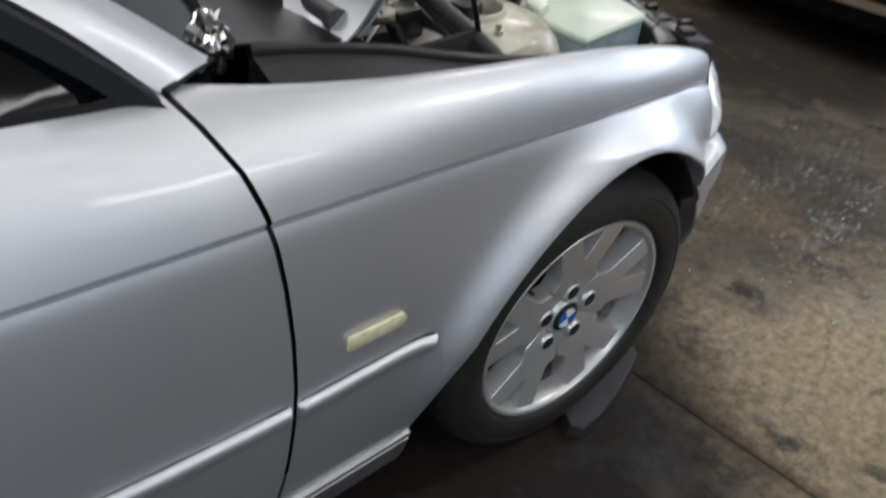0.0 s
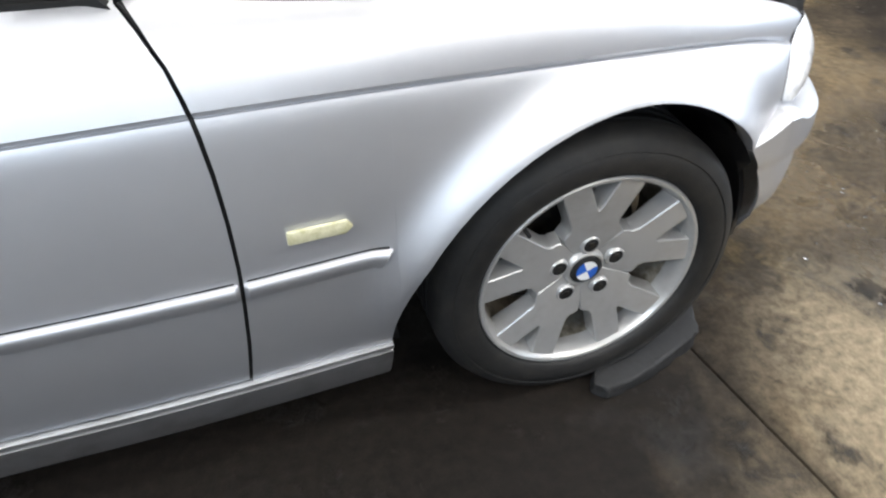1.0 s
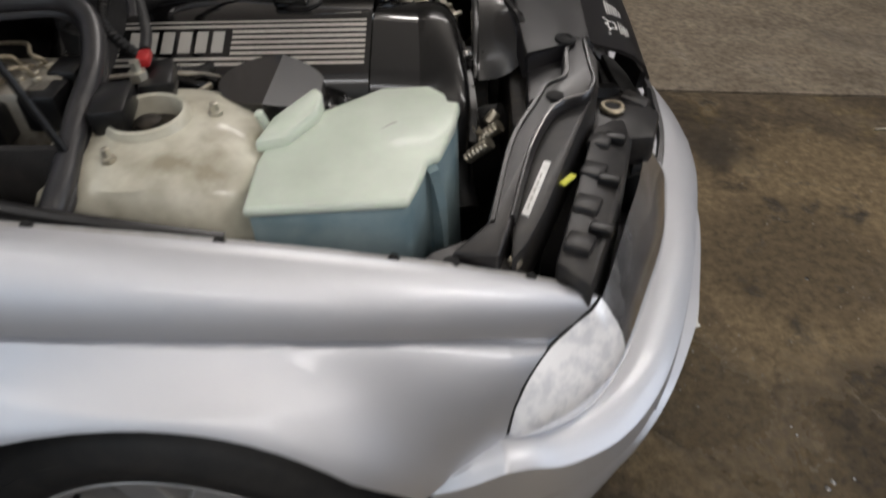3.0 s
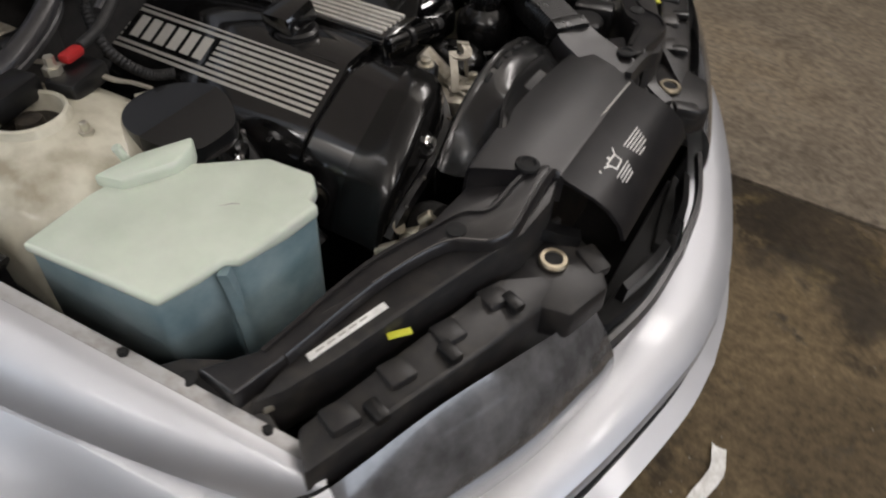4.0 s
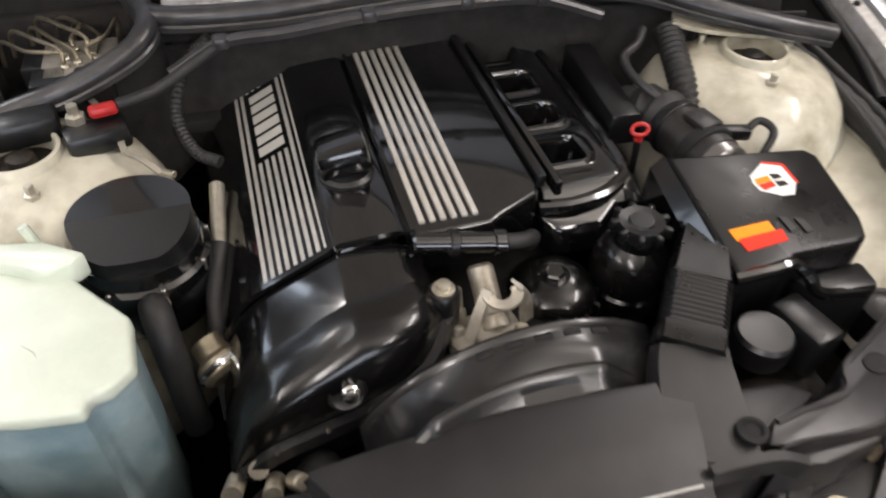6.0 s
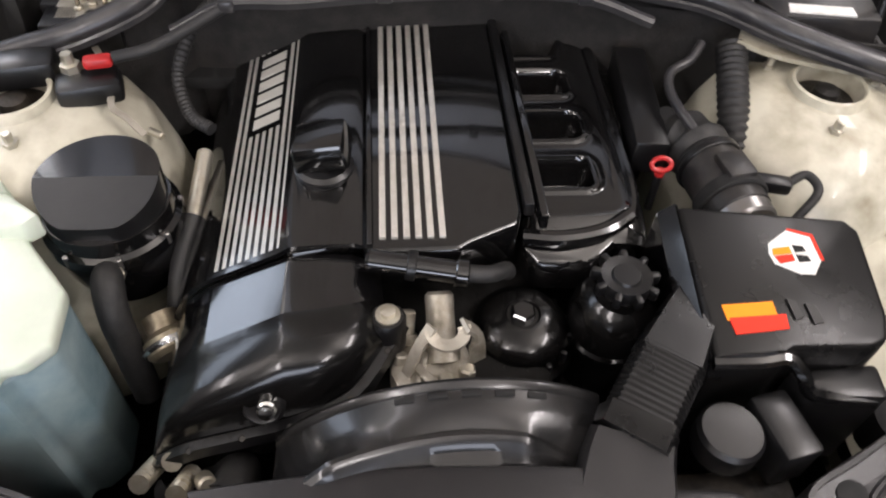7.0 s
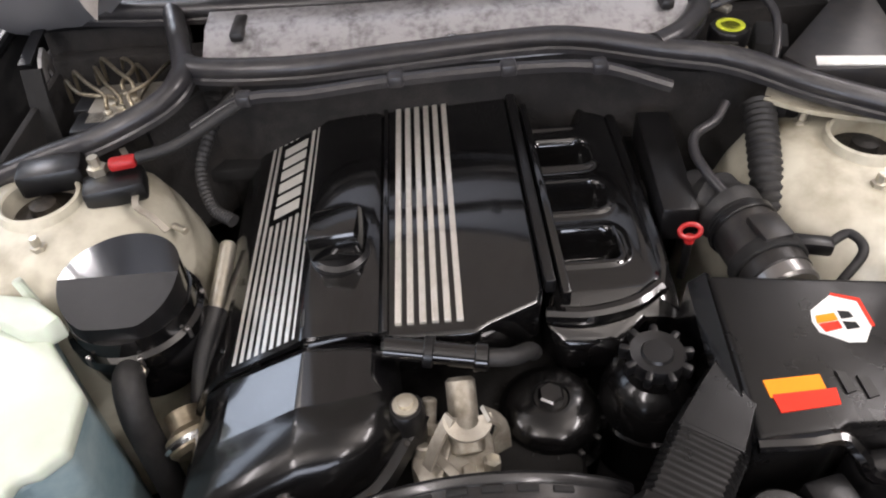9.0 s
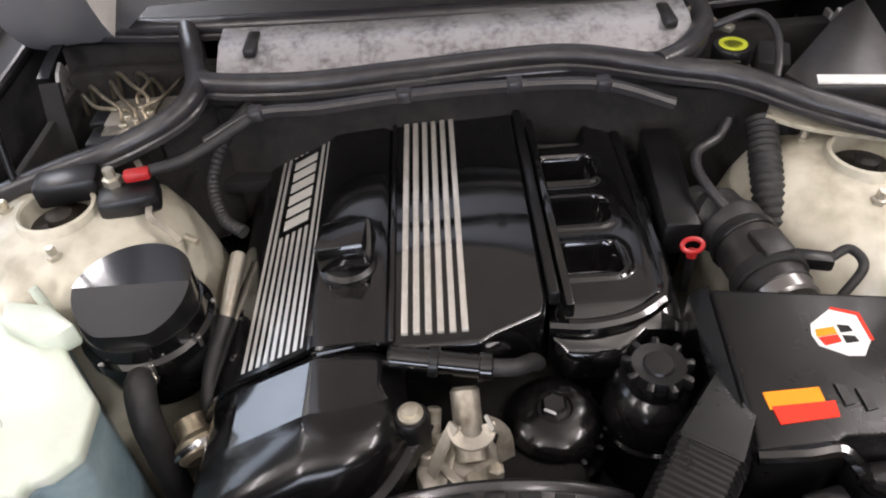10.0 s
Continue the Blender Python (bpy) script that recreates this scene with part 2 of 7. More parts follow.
def floor_spot(x, y, rx, ry, ragged=0.45):
    """A soft-edged patch round (x, y) whose outline is broken by noise."""
    mp = node(FLOOR, "ShaderNodeMapping")
    mp.vector_type = "TEXTURE"
    mp.inputs["Location"].default_value = (x, y, 0)
    mp.inputs["Scale"].default_value = (rx, ry, 1)
    g = node(FLOOR, "ShaderNodeTexGradient")
    g.gradient_type = "SPHERICAL"
    join(FLOOR, ftc, "Object", mp, "Vector")
    join(FLOOR, mp, "Vector", g, "Vector")
    s = floor_math("ADD", g, floor_math("MULTIPLY", floor_math("SUBTRACT", edge_noise, 0.5), ragged * 2))
    return floor_range(s, 0, 0.10, 0.42)


broad = floor_noise(1.3, 8.0, 0.62, 0.3)
grain = floor_noise(34.0, 8.0, 0.72)
edge_noise = floor_noise(4.5, 8.0, 0.68, 0.3)
fr1 = node(FLOOR, "ShaderNodeValToRGB")
for i, (p, c) in enumerate(((0.30, (0.020, 0.015, 0.010)), (0.44, (0.050, 0.038, 0.024)), (0.58, (0.095, 0.073, 0.047)), (0.74, (0.17, 0.135, 0.088)))):
    e = fr1.color_ramp.elements[i] if i < 2 else fr1.color_ramp.elements.new(p)
    e.position, e.color = p, (*c, 1)
join(FLOOR, broad, "Fac", fr1, "Fac")
colour = floor_mix(1.0, fr1, (1.0, 1.0, 1.0))
colour.inputs[0].default_value = 0.0
# yellow-brown crust of old oil and grit
crust = floor_math("MULTIPLY", floor_range(edge_noise, 0, 0.50, 0.62), floor_range(floor_noise(1.9, 4.0), 0, 0.46, 0.60))
colour = floor_mix(floor_math("MULTIPLY", crust, 0.7), colour, (0.21, 0.155, 0.06))
for x, y, rx, ry in ((1.45, 0.25, 0.8, 0.55), (0.95, 0.55, 0.45, 0.4), (0.55, 1.9, 0.6, 0.45), (0.6, -1.2, 0.5, 0.35), (1.59, 0.69, 0.45, 0.4), (1.15, -0.35, 0.6, 0.6)):
    colour = floor_mix(floor_math("MULTIPLY", floor_spot(x, y, rx, ry, 0.8), 0.75), colour, (0.185, 0.138, 0.078))
for x, y, rx, ry in ((1.0, -1.35, 1.0, 0.75), (0.80, -1.0, 0.5, 0.4)):
    colour = floor_mix(floor_math("MULTIPLY", floor_spot(x, y, rx, ry, 0.6), 0.7), colour, (0.32, 0.262, 0.178))
# oil-soaked concrete, plus painted shade beside the car and the dark car's reflection
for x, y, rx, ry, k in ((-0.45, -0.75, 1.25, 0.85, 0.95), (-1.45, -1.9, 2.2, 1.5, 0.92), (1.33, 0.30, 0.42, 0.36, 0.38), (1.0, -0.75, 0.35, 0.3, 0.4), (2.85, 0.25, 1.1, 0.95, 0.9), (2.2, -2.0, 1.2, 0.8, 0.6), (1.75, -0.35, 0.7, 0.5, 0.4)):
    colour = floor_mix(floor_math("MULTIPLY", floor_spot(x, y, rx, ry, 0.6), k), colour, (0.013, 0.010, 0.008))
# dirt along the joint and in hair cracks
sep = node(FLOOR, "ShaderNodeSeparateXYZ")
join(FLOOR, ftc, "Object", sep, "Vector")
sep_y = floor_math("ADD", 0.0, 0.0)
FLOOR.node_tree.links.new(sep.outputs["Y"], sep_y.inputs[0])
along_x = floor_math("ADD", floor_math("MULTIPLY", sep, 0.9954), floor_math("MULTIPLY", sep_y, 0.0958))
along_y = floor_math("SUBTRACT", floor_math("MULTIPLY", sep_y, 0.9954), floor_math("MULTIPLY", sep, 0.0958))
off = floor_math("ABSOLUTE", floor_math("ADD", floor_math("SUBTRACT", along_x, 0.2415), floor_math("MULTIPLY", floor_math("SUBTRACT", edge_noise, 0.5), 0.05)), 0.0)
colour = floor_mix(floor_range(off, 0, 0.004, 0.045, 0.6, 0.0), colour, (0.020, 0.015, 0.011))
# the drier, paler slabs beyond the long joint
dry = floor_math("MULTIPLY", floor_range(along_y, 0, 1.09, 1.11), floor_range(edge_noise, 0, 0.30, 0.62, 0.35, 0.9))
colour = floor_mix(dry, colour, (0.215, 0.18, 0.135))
vor = node(FLOOR, "ShaderNodeTexVoronoi", Scale=1.6)
vor.feature = "DISTANCE_TO_EDGE"
warp = node(FLOOR, "ShaderNodeMix")
warp.data_type = "VECTOR"
warp.inputs[0].default_value = 0.12
join(FLOOR, ftc, "Object", warp, 4)
FLOOR.node_tree.links.new(edge_noise.outputs["Color"], warp.inputs[5])
FLOOR.node_tree.links.new(warp.outputs[1], vor.inputs["Vector"])
cracks = floor_math("MULTIPLY", floor_range(vor, "Distance", 0.002, 0.010, 0.28, 0.0), floor_range(floor_noise(2.6, 3.0), 0, 0.48, 0.56))
colour = floor_mix(cracks, colour, (0.02, 0.016, 0.012))
speck = floor_range(grain, 0, 0.34, 0.72, 0.45, 1.3)
colour = floor_mix(1.0, colour, speck, "MULTIPLY")
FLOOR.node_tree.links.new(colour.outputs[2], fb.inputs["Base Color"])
# water: smooth and glossy where it stands, rippled by grit
wet = floor_math("MAXIMUM", floor_spot(1.75, -0.62, 1.15, 0.75, 0.5), floor_spot(0.93, -0.22, 0.22, 0.22, 0.7))
damp = floor_math("MULTIPLY", floor_range(floor_noise(0.9, 6.0), 0, 0.54, 0.64), 0.6)
damp = floor_math("MULTIPLY", damp, floor_math("SUBTRACT", 1.0, floor_spot(-1.45, -1.9, 2.2, 1.5, 0.3)))
wet = floor_math("MAXIMUM", wet, damp)
FLOOR.node_tree.links.new(floor_math("SUBTRACT", 0.74, floor_math("MULTIPLY", wet, 0.64)).outputs[0], fb.inputs["Roughness"])
FLOOR.node_tree.links.new(floor_math("ADD", 0.22, floor_math("MULTIPLY", wet, 0.38)).outputs[0], fb.inputs["Specular IOR Level"])
fbump = node(FLOOR, "ShaderNodeBump", Strength=0.75, Distance=0.004)
join(FLOOR, grain, "Fac", fbump, "Height")
ripple = node(FLOOR, "ShaderNodeBump", Strength=1.0, Distance=0.014)
FLOOR.node_tree.links.new(floor_math("MULTIPLY", grain, wet).outputs[0], ripple.inputs["Height"])
join(FLOOR, fbump, "Normal", ripple, "Normal")
join(FLOOR, ripple, "Normal", fb, "Normal")


# ---- mesh helpers ----
def part(name, bm, material, parent=None, label=""):
    """Link a bmesh as one mesh object, smooth but for its sharp edges, under a thing or a part."""
    bmesh.ops.recalc_face_normals(bm, faces=bm.faces)
    for f in bm.faces:
        f.smooth = True
    for e in bm.edges:
        e.smooth = len(e.link_faces) == 2 and e.calc_face_angle(0) < 0.62
    me = bpy.data.meshes.new(name)
    bm.to_mesh(me)
    bm.free()
    me.materials.append(material)
    ob = new(name, me)
    if parent is not None:
        ob.parent = parent
    if label:
        ob["label"] = label
    return ob


def thing(name, label, category, at=(0, 0, 0), kind="", group=""):
    ob = new(name)
    ob.empty_display_size = 0.1
    ob.location = at
    return tagged(ob, label, category, group, kind)


def chamfer(bm, width, segments=2, angle=0.5):
    edges = [e for e in bm.edges if len(e.link_faces) == 2 and e.calc_face_angle(0) > angle]
    if width > 0 and edges:
        bmesh.ops.bevel(bm, geom=edges, offset=width, segments=segments, profile=0.5, affect="EDGES", clamp_overlap=True)
    return bm


def box(cx, cy, cz, sx, sy, sz, bev=0.004, rot=(0, 0, 0), taper=1.0, bm=None):
    b = bmesh.new()
    bmesh.ops.create_cube(b, size=1)
    for v in b.verts:
        k = taper if v.co.z > 0 else 1.0
        v.co = Vector((v.co.x * sx * k, v.co.y * sy * k, v.co.z * sz))
    chamfer(b, bev)
    b.transform(pose(cx, cy, cz, *rot))
    return merge(bm, b)


def merge(bm, b):
    if bm is None:
        return b
    me = bpy.data.meshes.new("tmp")
    b.to_mesh(me)
    b.free()
    bm.from_mesh(me)
    bpy.data.meshes.remove(me)
    return bm


def prism(outline, z0, z1, bev=0.004, bm=None, segments=2, lift=None):
    """A polygon (x, y) raised from z0 to z1; lift(x, y) adds to the height of the top."""
    b = bmesh.new()
    lo = [b.verts.new((x, y, z0)) for x, y in outline]
    hi = [b.verts.new((x, y, z1 + (lift(x, y) if lift else 0))) for x, y in outline]
    b.faces.new(lo[::-1])
    b.faces.new(hi)
    for i in range(len(outline)):
        j = (i + 1) % len(outline)
        b.faces.new((lo[i], lo[j], hi[j], hi[i]))
    bmesh.ops.recalc_face_normals(b, faces=b.faces)
    chamfer(b, bev, segments)
    return merge(bm, b)


def lathe(profile, m=None, seg=40, bm=None, close=True):
    """Rings of (radius, height) round z, capped where it begins and ends."""
    b = bmesh.new()
    rings = []
    for r, z in profile:
        rings.append([b.verts.new((r * math.cos(a), r * math.sin(a), z)) for a in (2 * math.pi * i / seg for i in range(seg))])
    for p, q in zip(rings, rings[1:]):
        for i in range(seg):
            j = (i + 1) % seg
            b.faces.new((p[i], p[j], q[j], q[i]))
    if close:
        b.faces.new(rings[0][::-1])
        b.faces.new(rings[-1])
    if m is not None:
        b.transform(m)
    return merge(bm, b)


def along(a, b, r, seg=20, bev=0.1, bm=None):
    """A cylinder from a to b with softened ends."""
    a, b = Vector(a), Vector(b)
    length = (b - a).length
    m = Matrix.Translation(a) @ (b - a).to_track_quat("Z", "Y").to_matrix().to_4x4()
    k = min(r * 0.25, length * bev)
    return lathe([(r - k, 0), (r, k), (r, length - k), (r - k, length)], m, seg, bm)


def smooth_path(pts, n=8):
    """A Catmull-Rom line through points."""
    p = [Vector(q) for q in pts]
    p = [p[0] * 2 - p[1]] + p + [p[-1] * 2 - p[-2]]
    out = []
    for i in range(1, len(p) - 2):
        for k in range(n):
            t = k / n
            a, b, c, d = p[i - 1:i + 3]
            out.append(0.5 * ((2 * b) + (c - a) * t + (2 * a - 5 * b + 4 * c - d) * t * t + (3 * b - a - 3 * c + d) * t ** 3))
    return out + [p[-2]]


def sweep(pts, shape, n=8, bm=None, scale=None, up=(0, 0, 1)):
    """A closed outline (sideways, upwards) drawn along a smooth line; scale(t) widens it."""
    line = smooth_path(pts, n)
    b = bmesh.new()
    rings = []
    for i, c in enumerate(line):
        d = (line[min(i + 1, len(line) - 1)] - line[max(i - 1, 0)]).normalized()
        s = d.cross(Vector(up))
        s = s.normalized() if s.length > 1e-4 else Vector((1, 0, 0))
        u = s.cross(d)
        k = scale(i / (len(line) - 1)) if scale else 1
        rings.append([b.verts.new(c + s * x * k + u * y * k) for x, y in shape])
    m = len(shape)
    for p, q in zip(rings, rings[1:]):
        for i in range(m):
            j = (i + 1) % m
            b.faces.new((p[i], p[j], q[j], q[i]))
    b.faces.new(rings[0][::-1])
    b.faces.new(rings[-1])
    bmesh.ops.recalc_face_normals(b, faces=b.faces)
    return merge(bm, b)


def ring(r, seg=12, flat=1.0):
    return [(r * math.cos(2 * math.pi * i / seg), r * flat * math.sin(2 * math.pi * i / seg)) for i in range(seg)]


def hose(pts, r, bm=None, ribs=0, n=8, seg=12):
    if ribs:
        return sweep(pts, ring(r, seg), n=max(4, ribs * 4 // max(1, len(pts) - 1)), bm=bm, scale=lambda t: 1 + 0.09 * math.cos(t * ribs * 2 * math.pi))
    return sweep(pts, ring(r, seg), n=n, bm=bm)


def sheet(rows, thick=0.0, bm=None):
    """A surface through rows of points, given a thickness against its normals."""
    b = bmesh.new()
    v = [[b.verts.new(p) for p in row] for row in rows]
    for p, q in zip(v, v[1:]):
        for i in range(len(p) - 1):
            try:
                b.faces.new((p[i], p[i + 1], q[i + 1], q[i]))
            except ValueError:
                pass
    bmesh.ops.remove_doubles(b, verts=b.verts, dist=1e-5)
    bmesh.ops.recalc_face_normals(b, faces=b.faces)
    if thick:
        bmesh.ops.solidify(b, geom=b.faces[:], thickness=thick)
    return merge(bm, b)


def mirrored(bm):
    bm.transform(Matrix.Scale(-1, 4, (0, 1, 0)))
    bm.transform(Matrix.Translation((0, -0.02, 0)))
    bmesh.ops.reverse_faces(bm, faces=bm.faces)
    return bm


AXIS, ACROSS = Vector((0.4655, 0.028, 0)), Vector((-0.0267, 0.9996, 0))


def opposite(p):
    """The point of the car's far side that answers to p."""
    return p - 2 * (p - AXIS).dot(ACROSS) * ACROSS


def far_side(bm):
    for v in bm.verts:
        v.co = opposite(v.co)
    bmesh.ops.reverse_faces(bm, faces=bm.faces)
    return bm


def evened(bm):
    """Panels that span the car: ease their far half onto the car's own axis."""
    for v in bm.verts:
        if v.co.y > -0.01:
            v.co = v.co.lerp(opposite(Vector((v.co.x, -0.02 - v.co.y, v.co.z))), min(1.0, (v.co.y + 0.01) / 0.55))
    return bm


def knots(x, *pairs):
    return float(np.interp(x, [p[0] for p in pairs], [p[1] for p in pairs]))


# ---- the workshop: floor, walls, ceiling ----
def floor_slab(x0, x1, y0, y1):
    b = bmesh.new()
    bmesh.ops.create_cube(b, size=1)
    for v in b.verts:
        v.co = Vector((x0 + (v.co.x + 0.5) * (x1 - x0), y0 + (v.co.y + 0.5) * (y1 - y0), -0.12 + (v.co.z + 0.5) * 0.12))
    chamfer(b, 0.006)
    b.transform(SLAB_TURN)
    return b


floor = tagged(new("floor"), "worn brown workshop floor of oily, partly wet concrete slabs", "floor", kind="structure")
part("under_floor", box(0, 0, -0.19, 13, 13, 0.12, 0), CHROME_DARK, floor)
SEAM_X, SEAM_Y = 0.2415, 1.10
SLAB_TURN = pose(0, 0, 0, 0, 0, 5.5)
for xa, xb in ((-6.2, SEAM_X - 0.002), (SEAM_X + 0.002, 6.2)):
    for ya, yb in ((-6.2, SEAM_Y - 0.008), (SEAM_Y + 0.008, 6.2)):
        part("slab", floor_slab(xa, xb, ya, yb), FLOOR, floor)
for name, m in (("wall_north", (0, 5.6, 2.1, 11.4, 0.2, 4.44)),):
    tagged(part(name, box(*m, 0.01), WALLPAINT), "plain grey plastered workshop wall, stained and dull", "wall", kind="structure")
b = None
for cy, cz, sy, sz in ((-3.975, 2.1, 3.05, 4.44), (3.375, 2.1, 4.25, 4.44), (-0.6, 0.58, 3.7, 1.40), (-0.6, 3.59, 3.7, 1.46)):
    b = box(5.6, cy, cz, 0.2, sy, sz, 0.0, bm=b)
tagged(part("wall_east", b, WALLPAINT), "grey workshop wall with a wide window opening", "wall", kind="structure")
b = None
for cy, cz, sy, sz in ((-5.25, 2.1, 0.5, 4.44), (1.65, 2.1, 7.7, 4.44), (-3.6, 1.555, 2.8, 3.35), (-3.6, 4.305, 2.8, 0.03)):
    b = box(-5.6, cy, cz, 0.2, sy, sz, 0.0, bm=b)
tagged(part("wall_west", b, WALLPAINT), "grey workshop wall with a high window near its corner", "wall", kind="structure")
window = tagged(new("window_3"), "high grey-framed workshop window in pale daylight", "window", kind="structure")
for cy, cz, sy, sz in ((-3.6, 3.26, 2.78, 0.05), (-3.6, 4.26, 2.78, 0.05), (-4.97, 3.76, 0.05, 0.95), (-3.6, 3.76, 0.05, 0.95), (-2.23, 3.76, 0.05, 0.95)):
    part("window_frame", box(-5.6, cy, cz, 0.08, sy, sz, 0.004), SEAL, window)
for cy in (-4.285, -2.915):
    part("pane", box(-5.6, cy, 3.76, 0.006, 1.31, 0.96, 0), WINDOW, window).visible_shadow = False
b = None
for cx, cz, sx, sz in ((-5.15, 2.1, 1.10, 4.44), (2.65, 2.1, 6.10, 4.44), (-2.5, 0.89, 4.20, 2.02), (-2.5, 3.81, 4.20, 1.02)):
    b = box(cx, -5.6, cz, sx, 0.2, sz, 0.0, bm=b)
tagged(part("wall_south", b, BOUNCE_WALL), "unseen workshop wall, paled to bounce light onto the car, with a wide window", "wall", kind="structure")
window = tagged(new("window_1"), "wide grey-framed workshop window letting in pale daylight", "window", kind="structure")
for cy, cz, sy, sz in ((-0.6, 1.31, 3.68, 0.05), (-0.6, 2.83, 3.68, 0.05), (-2.42, 2.07, 0.05, 1.47), (1.22, 2.07, 0.05, 1.47), (-1.2, 2.07, 0.05, 1.47), (0.0, 2.07, 0.05, 1.47)):
    part("window_frame", box(5.6, cy, cz, 0.08, sy, sz, 0.004), SEAL, window)
for cy, sy in ((-1.81, 1.16), (-0.6, 1.14), (0.61, 1.16)):
    part("pane", box(5.6, cy, 2.07, 0.006, sy, 1.46, 0), WINDOW, window).visible_shadow = False
window = tagged(new("window_2"), "wide grey-framed workshop window in pale daylight", "window", kind="structure")
for cx, cz, sx, sz in ((-2.5, 1.93, 4.18, 0.05), (-2.5, 3.27, 4.18, 0.05), (-4.57, 2.6, 0.05, 1.28), (-3.2, 2.6, 0.05, 1.28), (-1.8, 2.6, 0.05, 1.28), (-0.43, 2.6, 0.05, 1.28)):
    part("window_frame", box(cx, -5.6, cz, sx, 0.08, sz, 0.004), SEAL, window)
for cx in (-3.885, -2.5, -1.115):
    part("pane", box(cx, -5.6, 2.6, 1.31, 0.006, 1.28, 0), WINDOW, window).visible_shadow = False
tagged(part("ceiling", box(0, 0, 4.4, 11.4, 11.4, 0.15, 0.01), CEILING), "off-white workshop ceiling carrying tube lamps", "ceiling", kind="structure")
for tx, ty, tz, watts in TUBES:
    lamp = thing("ceiling_lamp", "white twin-tube workshop lamp under the ceiling, lit", "lamp", (tx, ty, tz), group="ceiling lamps")
    part("housing", box(0, 0, 0.09, 1.56, 0.22, 0.06, 0.01), WHITE, lamp)
    for s in (-0.05, 0.05):
        part("tube", along((-0.74, s, 0.035), (0.74, s, 0.035), 0.013), TUBE_ON, lamp)
    for s in (-0.5, 0.5):
        part("hanger", along((s, 0, 0.11), (s, 0, 1.24), 0.006), STEEL, lamp)


# ---- the silver car ----
car = thing("car", "silver two-door car with its bonnet open over a black engine", "car")

# the wing and door, station by station along x
BODY_X = (-1.2, -0.8, -0.65, -0.5, -0.4, -0.3, -0.2, -0.1, 0.0, 0.1, 0.2, 0.3, 0.4, 0.446)
PC = np.polyfit(BODY_X, (-0.872, -0.868, -0.862, -0.857, -0.852, -0.845, -0.836, -0.824, -0.808, -0.791, -0.773, -0.752, -0.717, -0.697), 5)
PZ = np.polyfit(BODY_X, (0.791, 0.788, 0.787, 0.7865, 0.784, 0.780, 0.7745, 0.7675, 0.7585, 0.748, 0.737, 0.7215, 0.694, 0.681), 5)
EDGE_X = (-0.66, -0.58, -0.5, -0.4, -0.3, -0.2, -0.1, 0.0, 0.1, 0.2, 0.3, 0.4, 0.48)
PT = np.polyfit(EDGE_X, (0.906, 0.890, 0.880, 0.872, 0.865, 0.856, 0.845, 0.832, 0.816, 0.799, 0.777, 0.747, 0.720), 5)
PE = np.polyfit(EDGE_X, (-0.736, -0.758, -0.774, -0.781, -0.779, -0.772, -0.761, -0.747, -0.733, -0.718, -0.701, -0.681, -0.665), 5)
PM = np.polyfit((-1.2, -0.9, -0.63, -0.4, 0.0, 0.15, 0.29, 0.387, 0.446), (-0.884, -0.882, -0.877, -0.870, -0.862, -0.850, -0.824, -0.782, -0.738), 5)
ARCH_X, ARCH_Z, ARCH_R = -0.014, 0.311, 0.385


def crease_y(x):
    return float(np.polyval(PC, max(x, -1.2)))


def crease_z(x):
    return float(np.polyval(PZ, max(x, -1.2)))


def top_z(x):
    return float(np.polyval(PT, max(x, -0.70)))


def top_y(x):
    return float(np.polyval(PE, max(x, -0.70)))


def side_y(x, z):
    """The flank below the shoulder line, with the swell round the wheel arch."""
    zc, yc, ym = crease_z(x), crease_y(x), float(np.polyval(PM, max(x, -1.2)))
    if z > 0.55:
        s = min(1, (zc - z) / (zc - 0.55))
        y = yc + (ym - yc) * math.sin(s * math.pi / 2) ** (1 - 0.5 * min(1.0, max(0.0, (x - 0.26) / 0.12)))
    else:
        y = ym + 0.029 * ((0.55 - z) / 0.25) ** 2
    r = math.hypot(x - ARCH_X, z - ARCH_Z)
    swell = 0.042 * math.exp(-((r - ARCH_R) / 0.044) ** 2)
    return y - swell * (1 if x < 0.22 else max(0.0, 1 - (x - 0.22) / 0.12)) * min(1.0, max(0.0, (zc - z) / 0.05)) * min(1.0, max(0.0, (z - 0.27) / 0.22))


def gap_x(z):
    return knots(z, (0.2, -0.654), (0.30, -0.646), (0.38, -0.640), (0.48, -0.6355), (0.55, -0.634), (0.63, -0.6365), (0.70, -0.642), (0.76, -0.650), (0.80, -0.658), (0.84, -0.671), (0.88, -0.695), (0.93, -0.735))


def bottom_z(x):
    if x < ARCH_X - ARCH_R:
        return 0.262
    if x < 0.291:
        return ARCH_Z + (ARCH_R + 0.004) * math.sqrt(max(0.0, 1 - ((x - ARCH_X) / (ARCH_R + 0.0005)) ** 2))
    return knots(x, (0.291, 0.543), (0.33, 0.560), (0.37, 0.580), (0.383, 0.592), (0.386, 0.628), (0.396, 0.660), (0.412, 0.677), (0.452, 0.700), (0.484, 0.720))


def below_crease(zc, zb):
    near = [zc - d for d in (0.0095, 0.012, 0.016, 0.022, 0.032)]
    return [max(z, zb) for z in near] + [float(z) for z in np.linspace(max(zc - 0.045, zb), zb, 13)]


